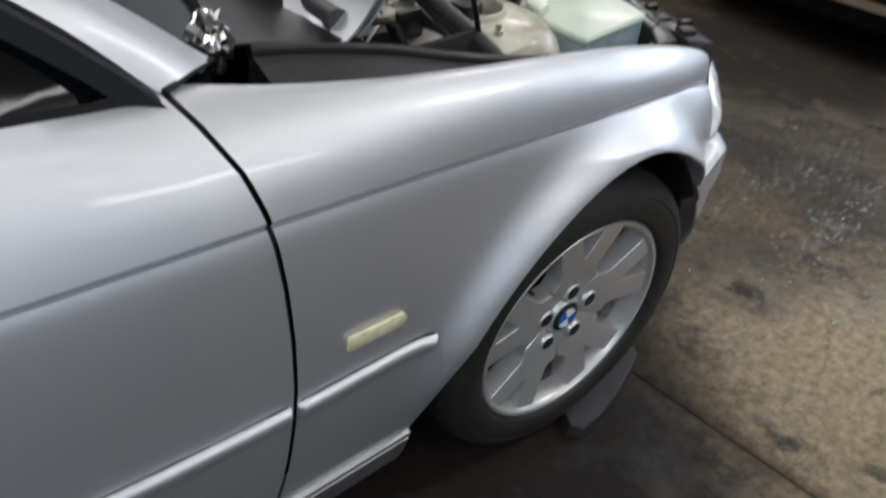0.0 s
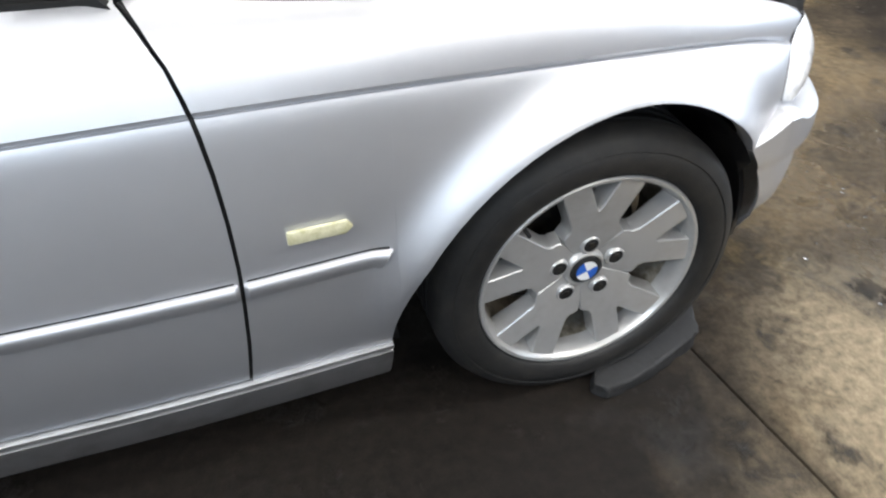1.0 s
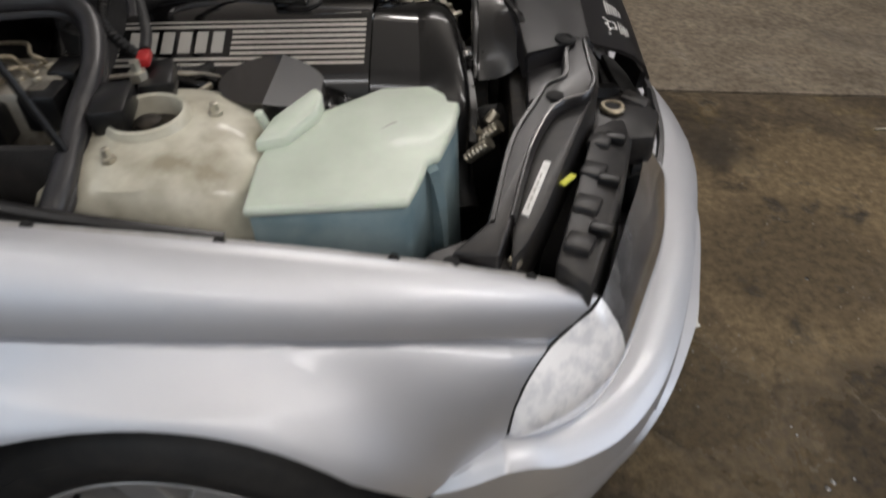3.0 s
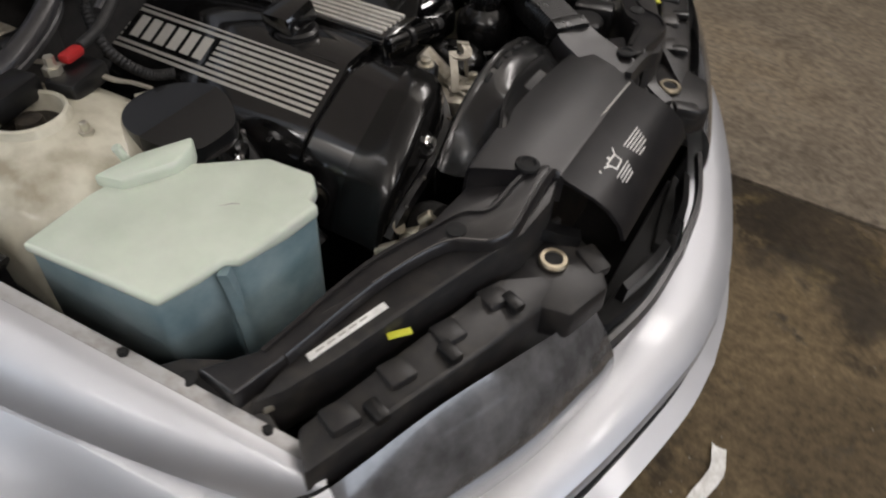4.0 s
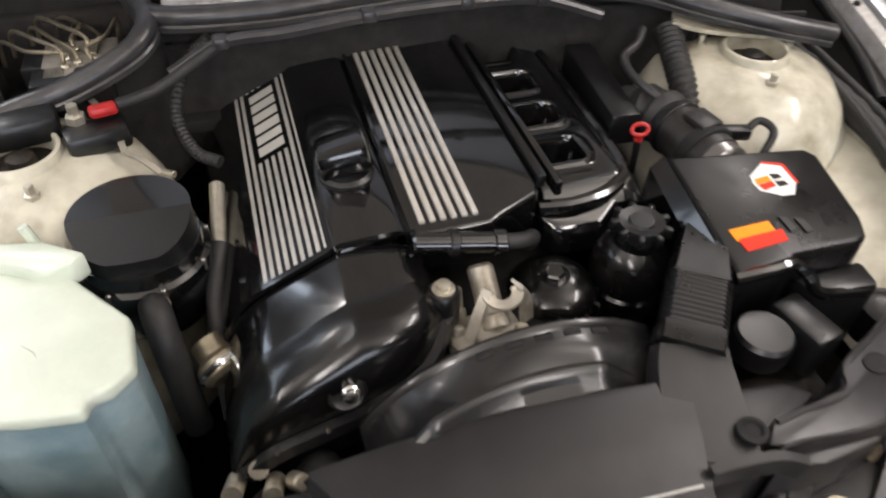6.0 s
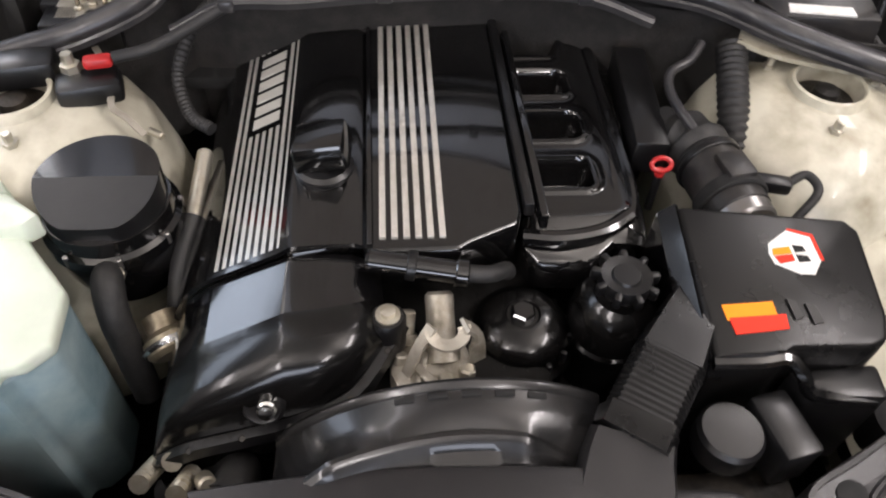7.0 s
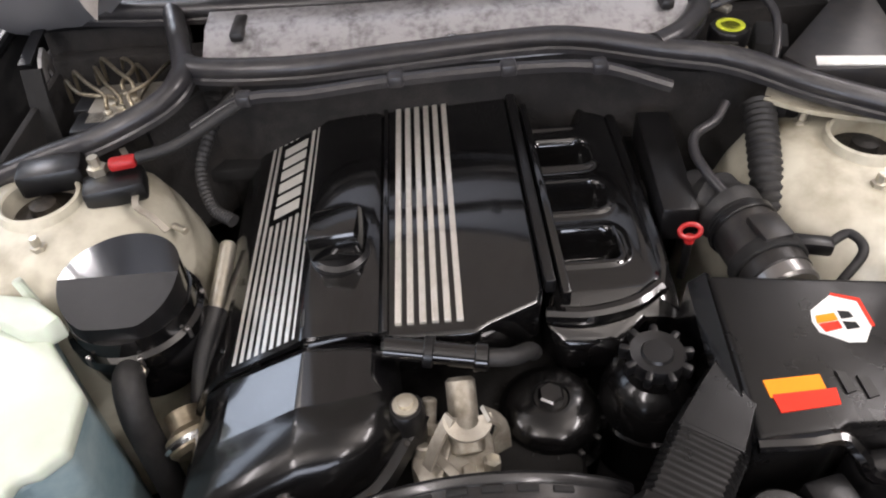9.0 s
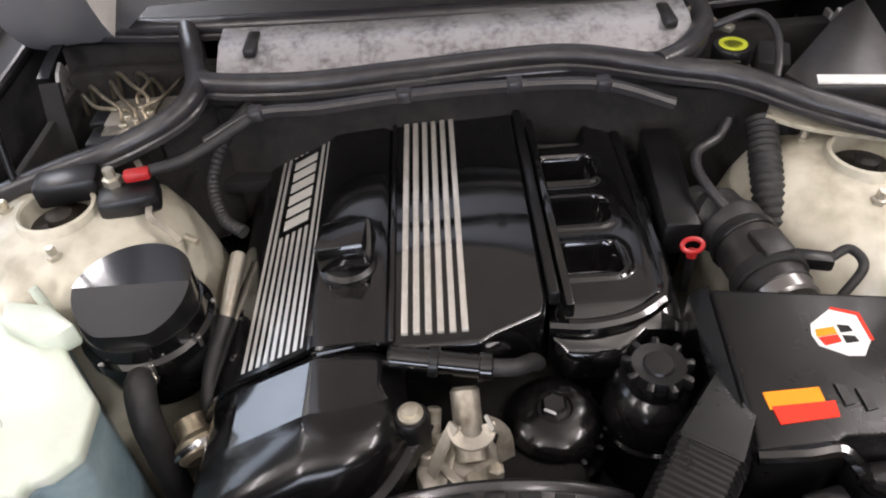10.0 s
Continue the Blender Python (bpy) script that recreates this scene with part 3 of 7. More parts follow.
def flank_column(x, zb, top=True):
    """Points of the body skin at x, from the shut line over the shoulder line down to zb."""
    yc, zc, zt = crease_y(x), crease_z(x), top_z(x)
    up, low = [], []
    yt = top_y(x)
    up.append((yt + 0.017, zt - 0.014))
    up.append((yt + 0.014, zt - 0.003))
    n = 12
    for i in range(n + 1):
        k = 1 - i / n
        y = yc + (yt - yc) * (0.42 * k * (1 - k) + k * k)
        z = zc + 0.0025 + (zt - zc - 0.0025) * (1.62 * k * (1 - k) + k * k)
        up.append((y, z))
    if zb > zc:
        keep = [p for p in up if p[1] > zb] or [up[2]]
        y = float(np.interp(zb, [p[1] for p in up[:1:-1]], [p[0] for p in up[:1:-1]]))
        k = len(up)
        full = keep + [(y, zb)]
        idx = np.linspace(0, len(full) - 1, k)
        up = [(float(np.interp(i, range(len(full)), [p[0] for p in full])), float(np.interp(i, range(len(full)), [p[1] for p in full]))) for i in idx]
        low = [up[-1]] * 22
    else:
        low.append((yc + 0.0015, zc))
        fade = min(1.0, max(0.0, (0.44 - x) / 0.10))
        low.append((yc + 0.0015 + 0.0075 * fade, zc - 0.0085))
        for z in below_crease(zc, zb):
            low.append((side_y(x, z) + 0.012 * fade * math.exp(-(zc - z) / 0.013), z))
        low.append((low[-1][0] + 0.010, zb - 0.003))
        low.append((low[-1][0] + 0.035, zb - 0.001))
    return up + low


def skin_point(x, y, z):
    """Shift the rear columns so that the panel ends along the curved door gap."""
    k = min(1.0, max(0.0, (-0.40 - x) / 0.24))
    return (x + (gap_x(z) + 0.6375) * k, y, z)


def fender_mesh():
    xs = [-0.6345 + 0.233 * i / 12 for i in range(12)] + [-0.3996, -0.3992] + [ARCH_X - ARCH_R * math.cos(math.pi / 2 * i / 16) for i in range(16)]
    xs += [ARCH_X + 0.305 * i / 12 for i in range(13)] + [0.305, 0.32, 0.335, 0.35, 0.365, 0.376, 0.381, 0.3835, 0.3855, 0.388, 0.391, 0.395, 0.402, 0.412, 0.424, 0.436, 0.448, 0.460, 0.472, 0.484]
    return sheet([[skin_point(x, y, z) for y, z in flank_column(x, bottom_z(x))] for x in xs], 0.0)


fender = part("front_fender", fender_mesh(), PAINT, car, "silver metallic front wing with a flared wheel arch")
part("front_fender", far_side(fender_mesh()), PAINT, car, "silver metallic front wing with a flared wheel arch")


def door_mesh():
    rows = []
    for i in range(25):
        x = -0.6405 - 1.11 * i / 24
        belt, yb = 0.893 + 0.034 * i / 24, -0.775 - 0.022 * i / 24
        col = [(yb + 0.035, belt + 0.006), (yb, belt + 0.005)]
        yc, zc = crease_y(x), crease_z(x)
        for k in range(1, 9):
            a = math.pi / 2 * (1 - k / 8)
            col.append((yc + (yb - yc) * (0.45 * (1 - math.cos(a)) + 0.55 * (1 - k / 8)), zc + 0.0025 + (belt - zc) * (0.45 * math.sin(a) + 0.55 * (1 - k / 8))))
        col.append((yc + 0.0015, zc))
        col.append((yc + 0.0090, zc - 0.0085))
        for z in below_crease(zc, 0.276):
            col.append((side_y(x, z) + 0.012 * math.exp(-(zc - z) / 0.013), z))
        col.append((-0.82, 0.273))
        k = max(0.0, 1 - i / 10)
        rows.append([(x + (gap_x(z) + 0.6375) * k, y, z) for y, z in col])
    return sheet(rows, 0.0)


door = part("door", door_mesh(), PAINT, car, "long silver metallic door, closed")
part("door", far_side(door_mesh()), PAINT, car, "long silver metallic door, closed")
gap_line = [(gap_x(z) - 0.0005, side_y(-0.638, z) + 0.008 if z < 0.775 else knots(z, (0.775, -0.855), (0.81, -0.842), (0.85, -0.815), (0.885, -0.778), (0.90, -0.758)), z) for z in np.linspace(0.268, 0.895, 32)]
part("door_gap", sweep(gap_line, ring(0.0034, 8), n=2, up=(1, 0, 0)), CHROME_DARK, car)


def moulding(x0, x1, parent, rise=0.0, rake=0.0):
    """A convex side moulding that turns under at its foot; rake cuts its front end at a slant."""
    shape = [(0.003, -0.0190), (-0.0022, -0.0188), (-0.0026, -0.0172), (-0.0034, -0.0155), (-0.0080, -0.0080), (-0.0112, -0.0005), (-0.0122, 0.0055), (-0.0120, 0.0098), (-0.0100, 0.0140), (-0.0055, 0.0166), (0.003, 0.0178)]
    along_x = [x0, x0 + 0.005, *np.linspace(x0 + 0.02, x1 - 0.03, 9), x1 - 0.005, x1]
    pts = [(x, side_y(x, 0.505) + 0.001, 0.503 + rise * (x - x0) / (x1 - x0)) for x in along_x]
    b = bmesh.new()
    rows = []
    for i, p in enumerate(pts):
        tip = i in (0, len(pts) - 1)
        cut = rake if i >= len(pts) - 2 else 0.0
        rows.append([b.verts.new((p[0] - cut * (0.018 - sz) / 0.0365, p[1] + sx * (0.45 if tip else 1), p[2] + sz * (0.88 if tip else 1))) for sx, sz in shape])
    for p, q in zip(rows, rows[1:]):
        for i in range(len(shape)):
            j = (i + 1) % len(shape)
            b.faces.new((p[i], p[j], q[j], q[i]))
    b.faces.new(rows[0][::-1])
    b.faces.new(rows[-1])
    strip = part("rubbing_strip", b, PAINT, parent, "narrow raised silver side moulding")
    part("strip_gap", sweep([(p[0], p[1] - 0.0008, p[2] + 0.0188) for p in pts[1:-1]], ring(0.0017, 6), n=1), CHROME_DARK, parent)
    return strip


def lens_bar(x0, x1, z):
    """A slim lens with a bevelled, pointed front end."""
    b = prism([(x0, -0.0125), (x1 - 0.012, -0.0125), (x1, -0.001), (x1 - 0.010, 0.0115), (x0, 0.0115)], 0.0, 0.007, 0.003)
    b.transform(Matrix.Translation((0, side_y((x0 + x1) / 2, z), z)) @ Matrix.Rotation(radians(90), 4, "X"))
    for v in b.verts:
        v.co.y += side_y(v.co.x, z) - side_y((x0 + x1) / 2, z)
    return b


moulding(-0.631, -0.406, fender, 0.006, 0.018)
moulding(-1.73, -0.640, door)
marker = part("side_marker", lens_bar(-0.562, -0.464, 0.585), AMBER, fender, "pale yellowed side indicator lens")

# sill below the door
SILL = ((-0.815, 0.296), (-0.850, 0.293), (-0.858, 0.289), (-0.859, 0.283), (-0.851, 0.279), (-0.850, 0.275), (-0.856, 0.272), (-0.854, 0.262), (-0.848, 0.235), (-0.836, 0.200), (-0.824, 0.180), (-0.76, 0.172))


def sill_mesh():
    rows = []
    for x in np.linspace(-2.36, -0.396, 22):
        dy = float(np.polyval(PM, max(x, -1.2))) + 0.887
        rows.append([(x, y + dy, z - 0.022) for y, z in SILL])
    b = sheet(rows)
    b.verts.ensure_lookup_table()
    end = [b.verts.new((-0.396, y + float(np.polyval(PM, -0.396)) + 0.887, z - 0.022)) for y, z in SILL]
    b.faces.new(end)
    return b


for m in (False, True):
    part("sill", far_side(sill_mesh()) if m else sill_mesh(), SILLPAINT, car, "dirty silver sill panel, the dark floor's reflection painted in, with a rolled lower edge")

# A-pillar, screen, side window and roof
OUTER = smooth_path([(-0.714, -0.760, 0.900), (-0.815, -0.734, 0.990), (-1.03, -0.675, 1.125), (-1.34, -0.590, 1.280), (-1.75, -0.55, 1.345)], 5)
INNER = smooth_path([(-0.632, -0.700, 0.898), (-0.745, -0.672, 0.980), (-0.98, -0.61, 1.130), (-1.31, -0.525, 1.305), (-1.75, -0.50, 1.365)], 5)


def pillar(side):
    rows = []
    for p, q in zip(OUTER, INNER):
        row = [p + Vector((-0.004, 0.020, -0.016))]
        for k in np.linspace(0, 1, 7):
            row.append(p.lerp(q, k) + Vector((0.004, -0.006, 0.008)) * math.sin(k * math.pi))
        row.append(q + Vector((-0.012, 0.006, -0.016)))
        rows.append(row)
    b = sheet(rows)
    return b if side else far_side(b)


for s in (True, False):
    part("windscreen_pillar", pillar(s), PAINT, car, "silver windscreen pillar")
rows = []
for k in np.linspace(0, 1, 9):
    rows.append([(-0.49 - 0.13 * (abs(y) / 0.68) ** 2 - 0.78 * k, y * (1 - 0.2 * k), 0.895 + 0.42 * k - 0.06 * k * k) for y in np.linspace(-0.68, 0.66, 15)])
part("windscreen", evened(sheet(rows, 0.005)), GLASS, car, "dark tinted windscreen glass")
rows = []
for i, p in enumerate(OUTER):
    u = i / (len(OUTER) - 1)
    low = Vector((-0.735 - 1.015 * u, -0.768 - 0.022 * u, 0.888 + 0.036 * u))
    high = p + Vector((-0.006, 0.012, -0.014))
    rows.append([low.lerp(high, k) for k in np.linspace(0, 1, 6)])
for m in (False, True):
    part("side_window", far_side(sheet(rows, 0.004)) if m else sheet(rows, 0.004), GLASS, car, "dark tinted door glass")
part("window_seal", sweep([(-0.722, -0.764, 0.898), (-0.80, -0.772, 0.901), (-1.2, -0.783, 0.914), (-1.74, -0.795, 0.931)], [(-0.004, -0.006), (0.005, -0.006), (0.004, 0.006), (-0.004, 0.006)], n=6), CHROME_DARK, car, "black rubber window seal")
part("window_seal", sweep([p + Vector((-0.004, -0.012, -0.016)) for p in OUTER[::3]], [(-0.010, -0.012), (0.010, -0.012), (0.008, 0.010), (-0.008, 0.010)], n=4), CHROME_DARK, car, "black rubber window seal")
part("pillar_joint", sweep([(-0.710, -0.762, 0.902), (-0.672, -0.732, 0.902), (-0.634, -0.701, 0.899)], ring(0.0035, 8), n=5), CHROME_DARK, car)
rows = []
for x, z, w in ((-1.28, 1.352, 0.535), (-1.5, 1.368, 0.54), (-1.75, 1.372, 0.54), (-2.05, 1.362, 0.535), (-2.30, 1.335, 0.52), (-2.42, 1.31, 0.51)):
    rows.append([(x, w * k - 0.01, z - 0.085 * abs(k) ** 3) for k in np.linspace(-1, 1, 11)])
part("roof", evened(sheet(rows, 0.004)), PAINT, car, "silver roof panel")


# the rear of the body: quarter panels, screen, boot, bumper, lamps
def quarter_bottom(x):
    d = abs(x + 2.725)
    return 0.305 + 0.35 * math.sqrt(1 - (d / 0.36) ** 2) if d < 0.359 else (0.30 if x > -2.7 else knots(x, (-3.60, 0.50), (-3.2, 0.42), (-3.08, 0.31)))


def quarter_mesh():
    rows = []
    xs = [-1.757 - 0.60 * i / 8 for i in range(9)] + [-2.725 + 0.358 * math.cos(math.pi * i / 20) for i in range(21)] + [-3.09 - 0.47 * i / 8 for i in range(9)]
    for x in xs:
        taper = max(0.0, (-2.9 - x) / 0.7) ** 2 * 0.14
        zc, zb = 0.795, quarter_bottom(x)
        belt = 0.924 if x > -2.2 else 0.924 + 0.035 * min(1.0, (-2.2 - x) / 1.0)
        inner = -0.70 if x < -2.85 else -0.835 if x > -2.3 else -0.835 + 0.135 * (-2.3 - x) / 0.55
        col = [(inner + taper, belt), (inner - 0.01 + taper, belt - 0.004)]
        for k in range(1, 7):
            t = math.pi / 2 * (1 - k / 6)
            col.append((-0.893 + taper + (inner - 0.012 + 0.893) * (1 - math.cos(t)), zc + (belt - 0.006 - zc) * math.sin(t)))
        col += [(-0.885 + taper, zc - 0.003)]
        for z in np.linspace(zc - 0.02, zb, 12):
            swell = 0.022 * math.exp(-((math.hypot(x + 2.725, z - 0.305) - 0.36) / 0.06) ** 2)
            col.append((-0.898 + taper - swell + (0.048 * ((0.53 - z) / 0.23) ** 2 if z < 0.53 else 0.0), z))
        col.append((col[-1][0] + 0.04, zb))
        rows.append([(x, y, z) for y, z in col])
    return sheet(rows)


def rear_pillar():
    rows = []
    for k in np.linspace(0, 1, 9):
        a0, a1 = Vector((-1.76, -0.552, 1.330)).lerp(Vector((-2.42, -0.50, 1.235)), k), Vector((-1.76, -0.825, 0.922)).lerp(Vector((-2.95, -0.72, 0.955)), k)
        rows.append([a0.lerp(a1, u) + Vector((0, -0.02, 0.012)) * math.sin(u * math.pi) for u in np.linspace(0, 1, 7)])
    return sheet(rows, 0.004)


def quarter_glass():
    q = [(-1.79, -0.596, 1.285), (-2.20, -0.588, 1.245), (-2.42, -0.70, 1.06), (-2.38, -0.79, 0.965), (-1.79, -0.842, 0.945)]
    b = bmesh.new()
    b.faces.new([b.verts.new((x, y - 0.022, z + 0.006)) for x, y, z in q])
    return b


for m in (False, True):
    side = (lambda b: far_side(b)) if m else (lambda b: b)
    quarter = part("rear_quarter", side(quarter_mesh()), PAINT, car, "silver rear quarter panel")
    part("rear_pillar", side(rear_pillar()), PAINT, quarter)
    part("quarter_window", side(quarter_glass()), GLASS, quarter, "dark tinted rear side glass")
    part("tail_lamp", side(box(-3.52, -0.60, 0.76, 0.10, 0.30, 0.13, 0.03, (0, 0, 18))), RED, car, "red tail lamp")
rows = []
for k in np.linspace(0, 1, 8):
    rows.append([(-2.41 - 0.52 * k + 0.05 * (abs(u)) ** 2, u * (0.50 + 0.18 * k) - 0.01, 1.31 - 0.335 * k - 0.05 * abs(u) ** 3) for u in np.linspace(-1, 1, 11)])
part("rear_window", evened(sheet(rows, 0.004)), GLASS, car, "dark tinted rear glass")
rows = []
for x, z, w in ((-2.90, 0.962, 0.71), (-3.1, 0.965, 0.70), (-3.35, 0.960, 0.66), (-3.50, 0.952, 0.61), (-3.545, 0.93, 0.595), (-3.57, 0.80, 0.59), (-3.585, 0.62, 0.60)):
    rows.append([(x + 0.04 * abs(u) ** 3, u * w - 0.01, z - 0.012 * abs(u) ** 4) for u in np.linspace(-1, 1, 11)])
part("boot_lid", evened(sheet(rows, 0.004)), PAINT, car, "silver boot lid, closed")
rows = []
for z, d in ((0.64, 0.0), (0.62, 0.03), (0.52, 0.045), (0.42, 0.03), (0.30, -0.02), (0.26, -0.10)):
    rows.append([(-3.55 - d + 0.34 * abs(u) ** 3.2, u * (0.80 + d * 0.5) - 0.01, z) for u in np.linspace(-1, 1, 19)])
part("rear_bumper", evened(sheet(rows, 0.006)), PAINT, car, "silver rear bumper")

# front bumper: one skin drawn along the nose
NOSE = [(0.291, -0.829), (0.315, -0.828), (0.34, -0.826), (0.37, -0.820), (0.40, -0.812), (0.47, -0.783), (0.545, -0.728), (0.605, -0.652), (0.655, -0.552), (0.705, -0.415), (0.742, -0.29), (0.782, -0.12), (0.793, 0.0)]


def nose_curve(n=6):
    half = smooth_path([(x, y, 0) for x, y in NOSE], n)
    return half + [Vector((p.x, -p.y, 0)) for p in half[-2::-1]]


def bumper_mesh():
    line = nose_curve()
    rows = []
    for i, c in enumerate(line):
        d = (line[min(i + 1, len(line) - 1)] - line[max(i - 1, 0)]).normalized()
        out = Vector((d.y, -d.x, 0))
        f = min(1.0, abs(c.x - 0.291) / 0.25)
        zt = knots(c.x, (0.291, 0.541), (0.34, 0.564), (0.387, 0.588), (0.42, 0.586), (0.455, 0.572), (0.525, 0.560), (0.6, 0.553), (0.79, 0.550))
        g = min(1.0, max(0.0, (c.x - 0.57) / 0.14))
        h = 0.012 * min(1.0, max(0.0, (c.x - 0.42) / 0.08)) * (1 - 0.6 * g)
        prof = ((-0.085 * f - 0.012, zt + 0.004), (-0.040 * f - 0.006, zt + 0.004), (-0.016 * f - 0.004, zt - 0.002), (0.000, zt - 0.006 - 0.014 * f), (0.004, 0.510), (0.003, 0.494), (-0.002 - 0.6 * h, 0.484), (-0.001 - h, 0.473),
                (-0.004 * g - h, 0.460), (-0.012 * g - h, 0.454), (-0.014 * g - h, 0.444), (0.016 * g - h, 0.432), (0.042 * g - 0.8 * h, 0.420), (0.040 * g - 0.5 * h - 0.004, 0.396), (0.018 * g - 0.014, 0.36), (-0.040, 0.31), (-0.075, 0.272), (-0.13, 0.262))
        rows.append([(max(c.x + out.x * o, ARCH_X + math.sqrt(max(0.0, (ARCH_R + 0.003) ** 2 - (z - ARCH_Z) ** 2))), c.y + out.y * o, z) for o, z in prof])
    return sheet(rows)


bumper = part("front_bumper", evened(bumper_mesh()), PAINT, car, "silver painted front bumper wrapping round the nose")
line = nose_curve()
tr = []
for i, c in enumerate(line):
    if c.x < 0.63:
        continue
    d = (line[min(i + 1, len(line) - 1)] - line[max(i - 1, 0)]).normalized()
    tr.append((c.x + d.y * -0.006, c.y - d.x * -0.006, 0.449))
part("bumper_groove", evened(sweep(tr, [(-0.010, -0.012), (0.010, -0.012), (0.010, 0.013), (-0.010, 0.013)], n=1)), CHROME_DARK, bumper, "dark groove for the bumper moulding")

# headlamps
def wing_end(x):
    """A point of the wing's front edge, where the lamp meets it."""
    z = bottom_z(x)
    col = flank_column(x, z)
    edge = min(col[:-2], key=lambda q: (round(abs(q[1] - z), 3), q[0]))
    return (x + 0.0035, edge[0] + 0.001, z)


LT = [wing_end(x) for x in (0.3835, 0.3865, 0.391, 0.402, 0.424, 0.452, 0.482)] + [(0.530, -0.540, 0.735), (0.572, -0.42, 0.724), (0.610, -0.29, 0.690), (0.622, -0.240, 0.672)]
LB = [(0.3875, -0.778, 0.601), (0.396, -0.779, 0.598), (0.410, -0.776, 0.596), (0.430, -0.766, 0.593), (0.460, -0.746, 0.586), (0.490, -0.720, 0.578), (0.530, -0.666, 0.568), (0.585, -0.555, 0.556), (0.640, -0.42, 0.553), (0.672, -0.29, 0.552), (0.680, -0.240, 0.552)]


def lamp_mesh(t0, t1, mirror):
    a, b = smooth_path(LT, 6), smooth_path(LB, 6)
    n = len(a)
    rows = []
    for i in range(int(t0 * (n - 1)), int(t1 * (n - 1)) + 1):
        row = []
        for k in range(9):
            t = k / 8
            p = a[i].lerp(b[i], t)
            bulge = 0.022 * math.sin(t * math.pi) * min(1, i / 24)
            row.append((p.x + bulge * 0.9, p.y - bulge * 0.45, p.z + bulge * 0.35))
        rows.append(row)
    m = sheet(rows)
    return far_side(m) if mirror else m


for mirror in (False, True):
    hl = part("headlamp", lamp_mesh(0.60, 1.0, mirror), LENS, car, "dark glossy headlamp lens")
    part("indicator_lens", lamp_mesh(0.0, 0.60, mirror), CLEAR, hl, "clear sparkling corner indicator lens")
    seam = smooth_path(LT, 6)[:37]
    b = sweep([p + Vector((-0.002, 0.001, 0.0)) for p in seam[::2]], ring(0.0022, 6), n=1)
    part("lamp_seal", far_side(b) if mirror else b, CHROME_DARK, hl)
    b = sheet([[p + Vector((0, 0, 0.001)), p + Vector((-0.002, 0.004, -0.010)), p + Vector((-0.004, 0.006, -0.030))] for p in smooth_path(LB, 4)[:29]])
    part("lamp_trim", far_side(b) if mirror else b, PAINT, hl, "silver strip below the lamp")


# ---- front wheel ----
def grown(outline, d):
    """The polygon moved outwards by d along its corners."""
    pts = [Vector((x, y, 0)) for x, y in outline]
    out = []
    for i, p in enumerate(pts):
        a, b = (p - pts[i - 1]).normalized(), (pts[(i + 1) % len(pts)] - p).normalized()
        n = Vector((a.y + b.y, -a.x - b.x, 0))
        q = p + n.normalized() * d * min(2.0, 2.0 / max(0.6, n.length))
        out.append((q.x, q.y))
    return out


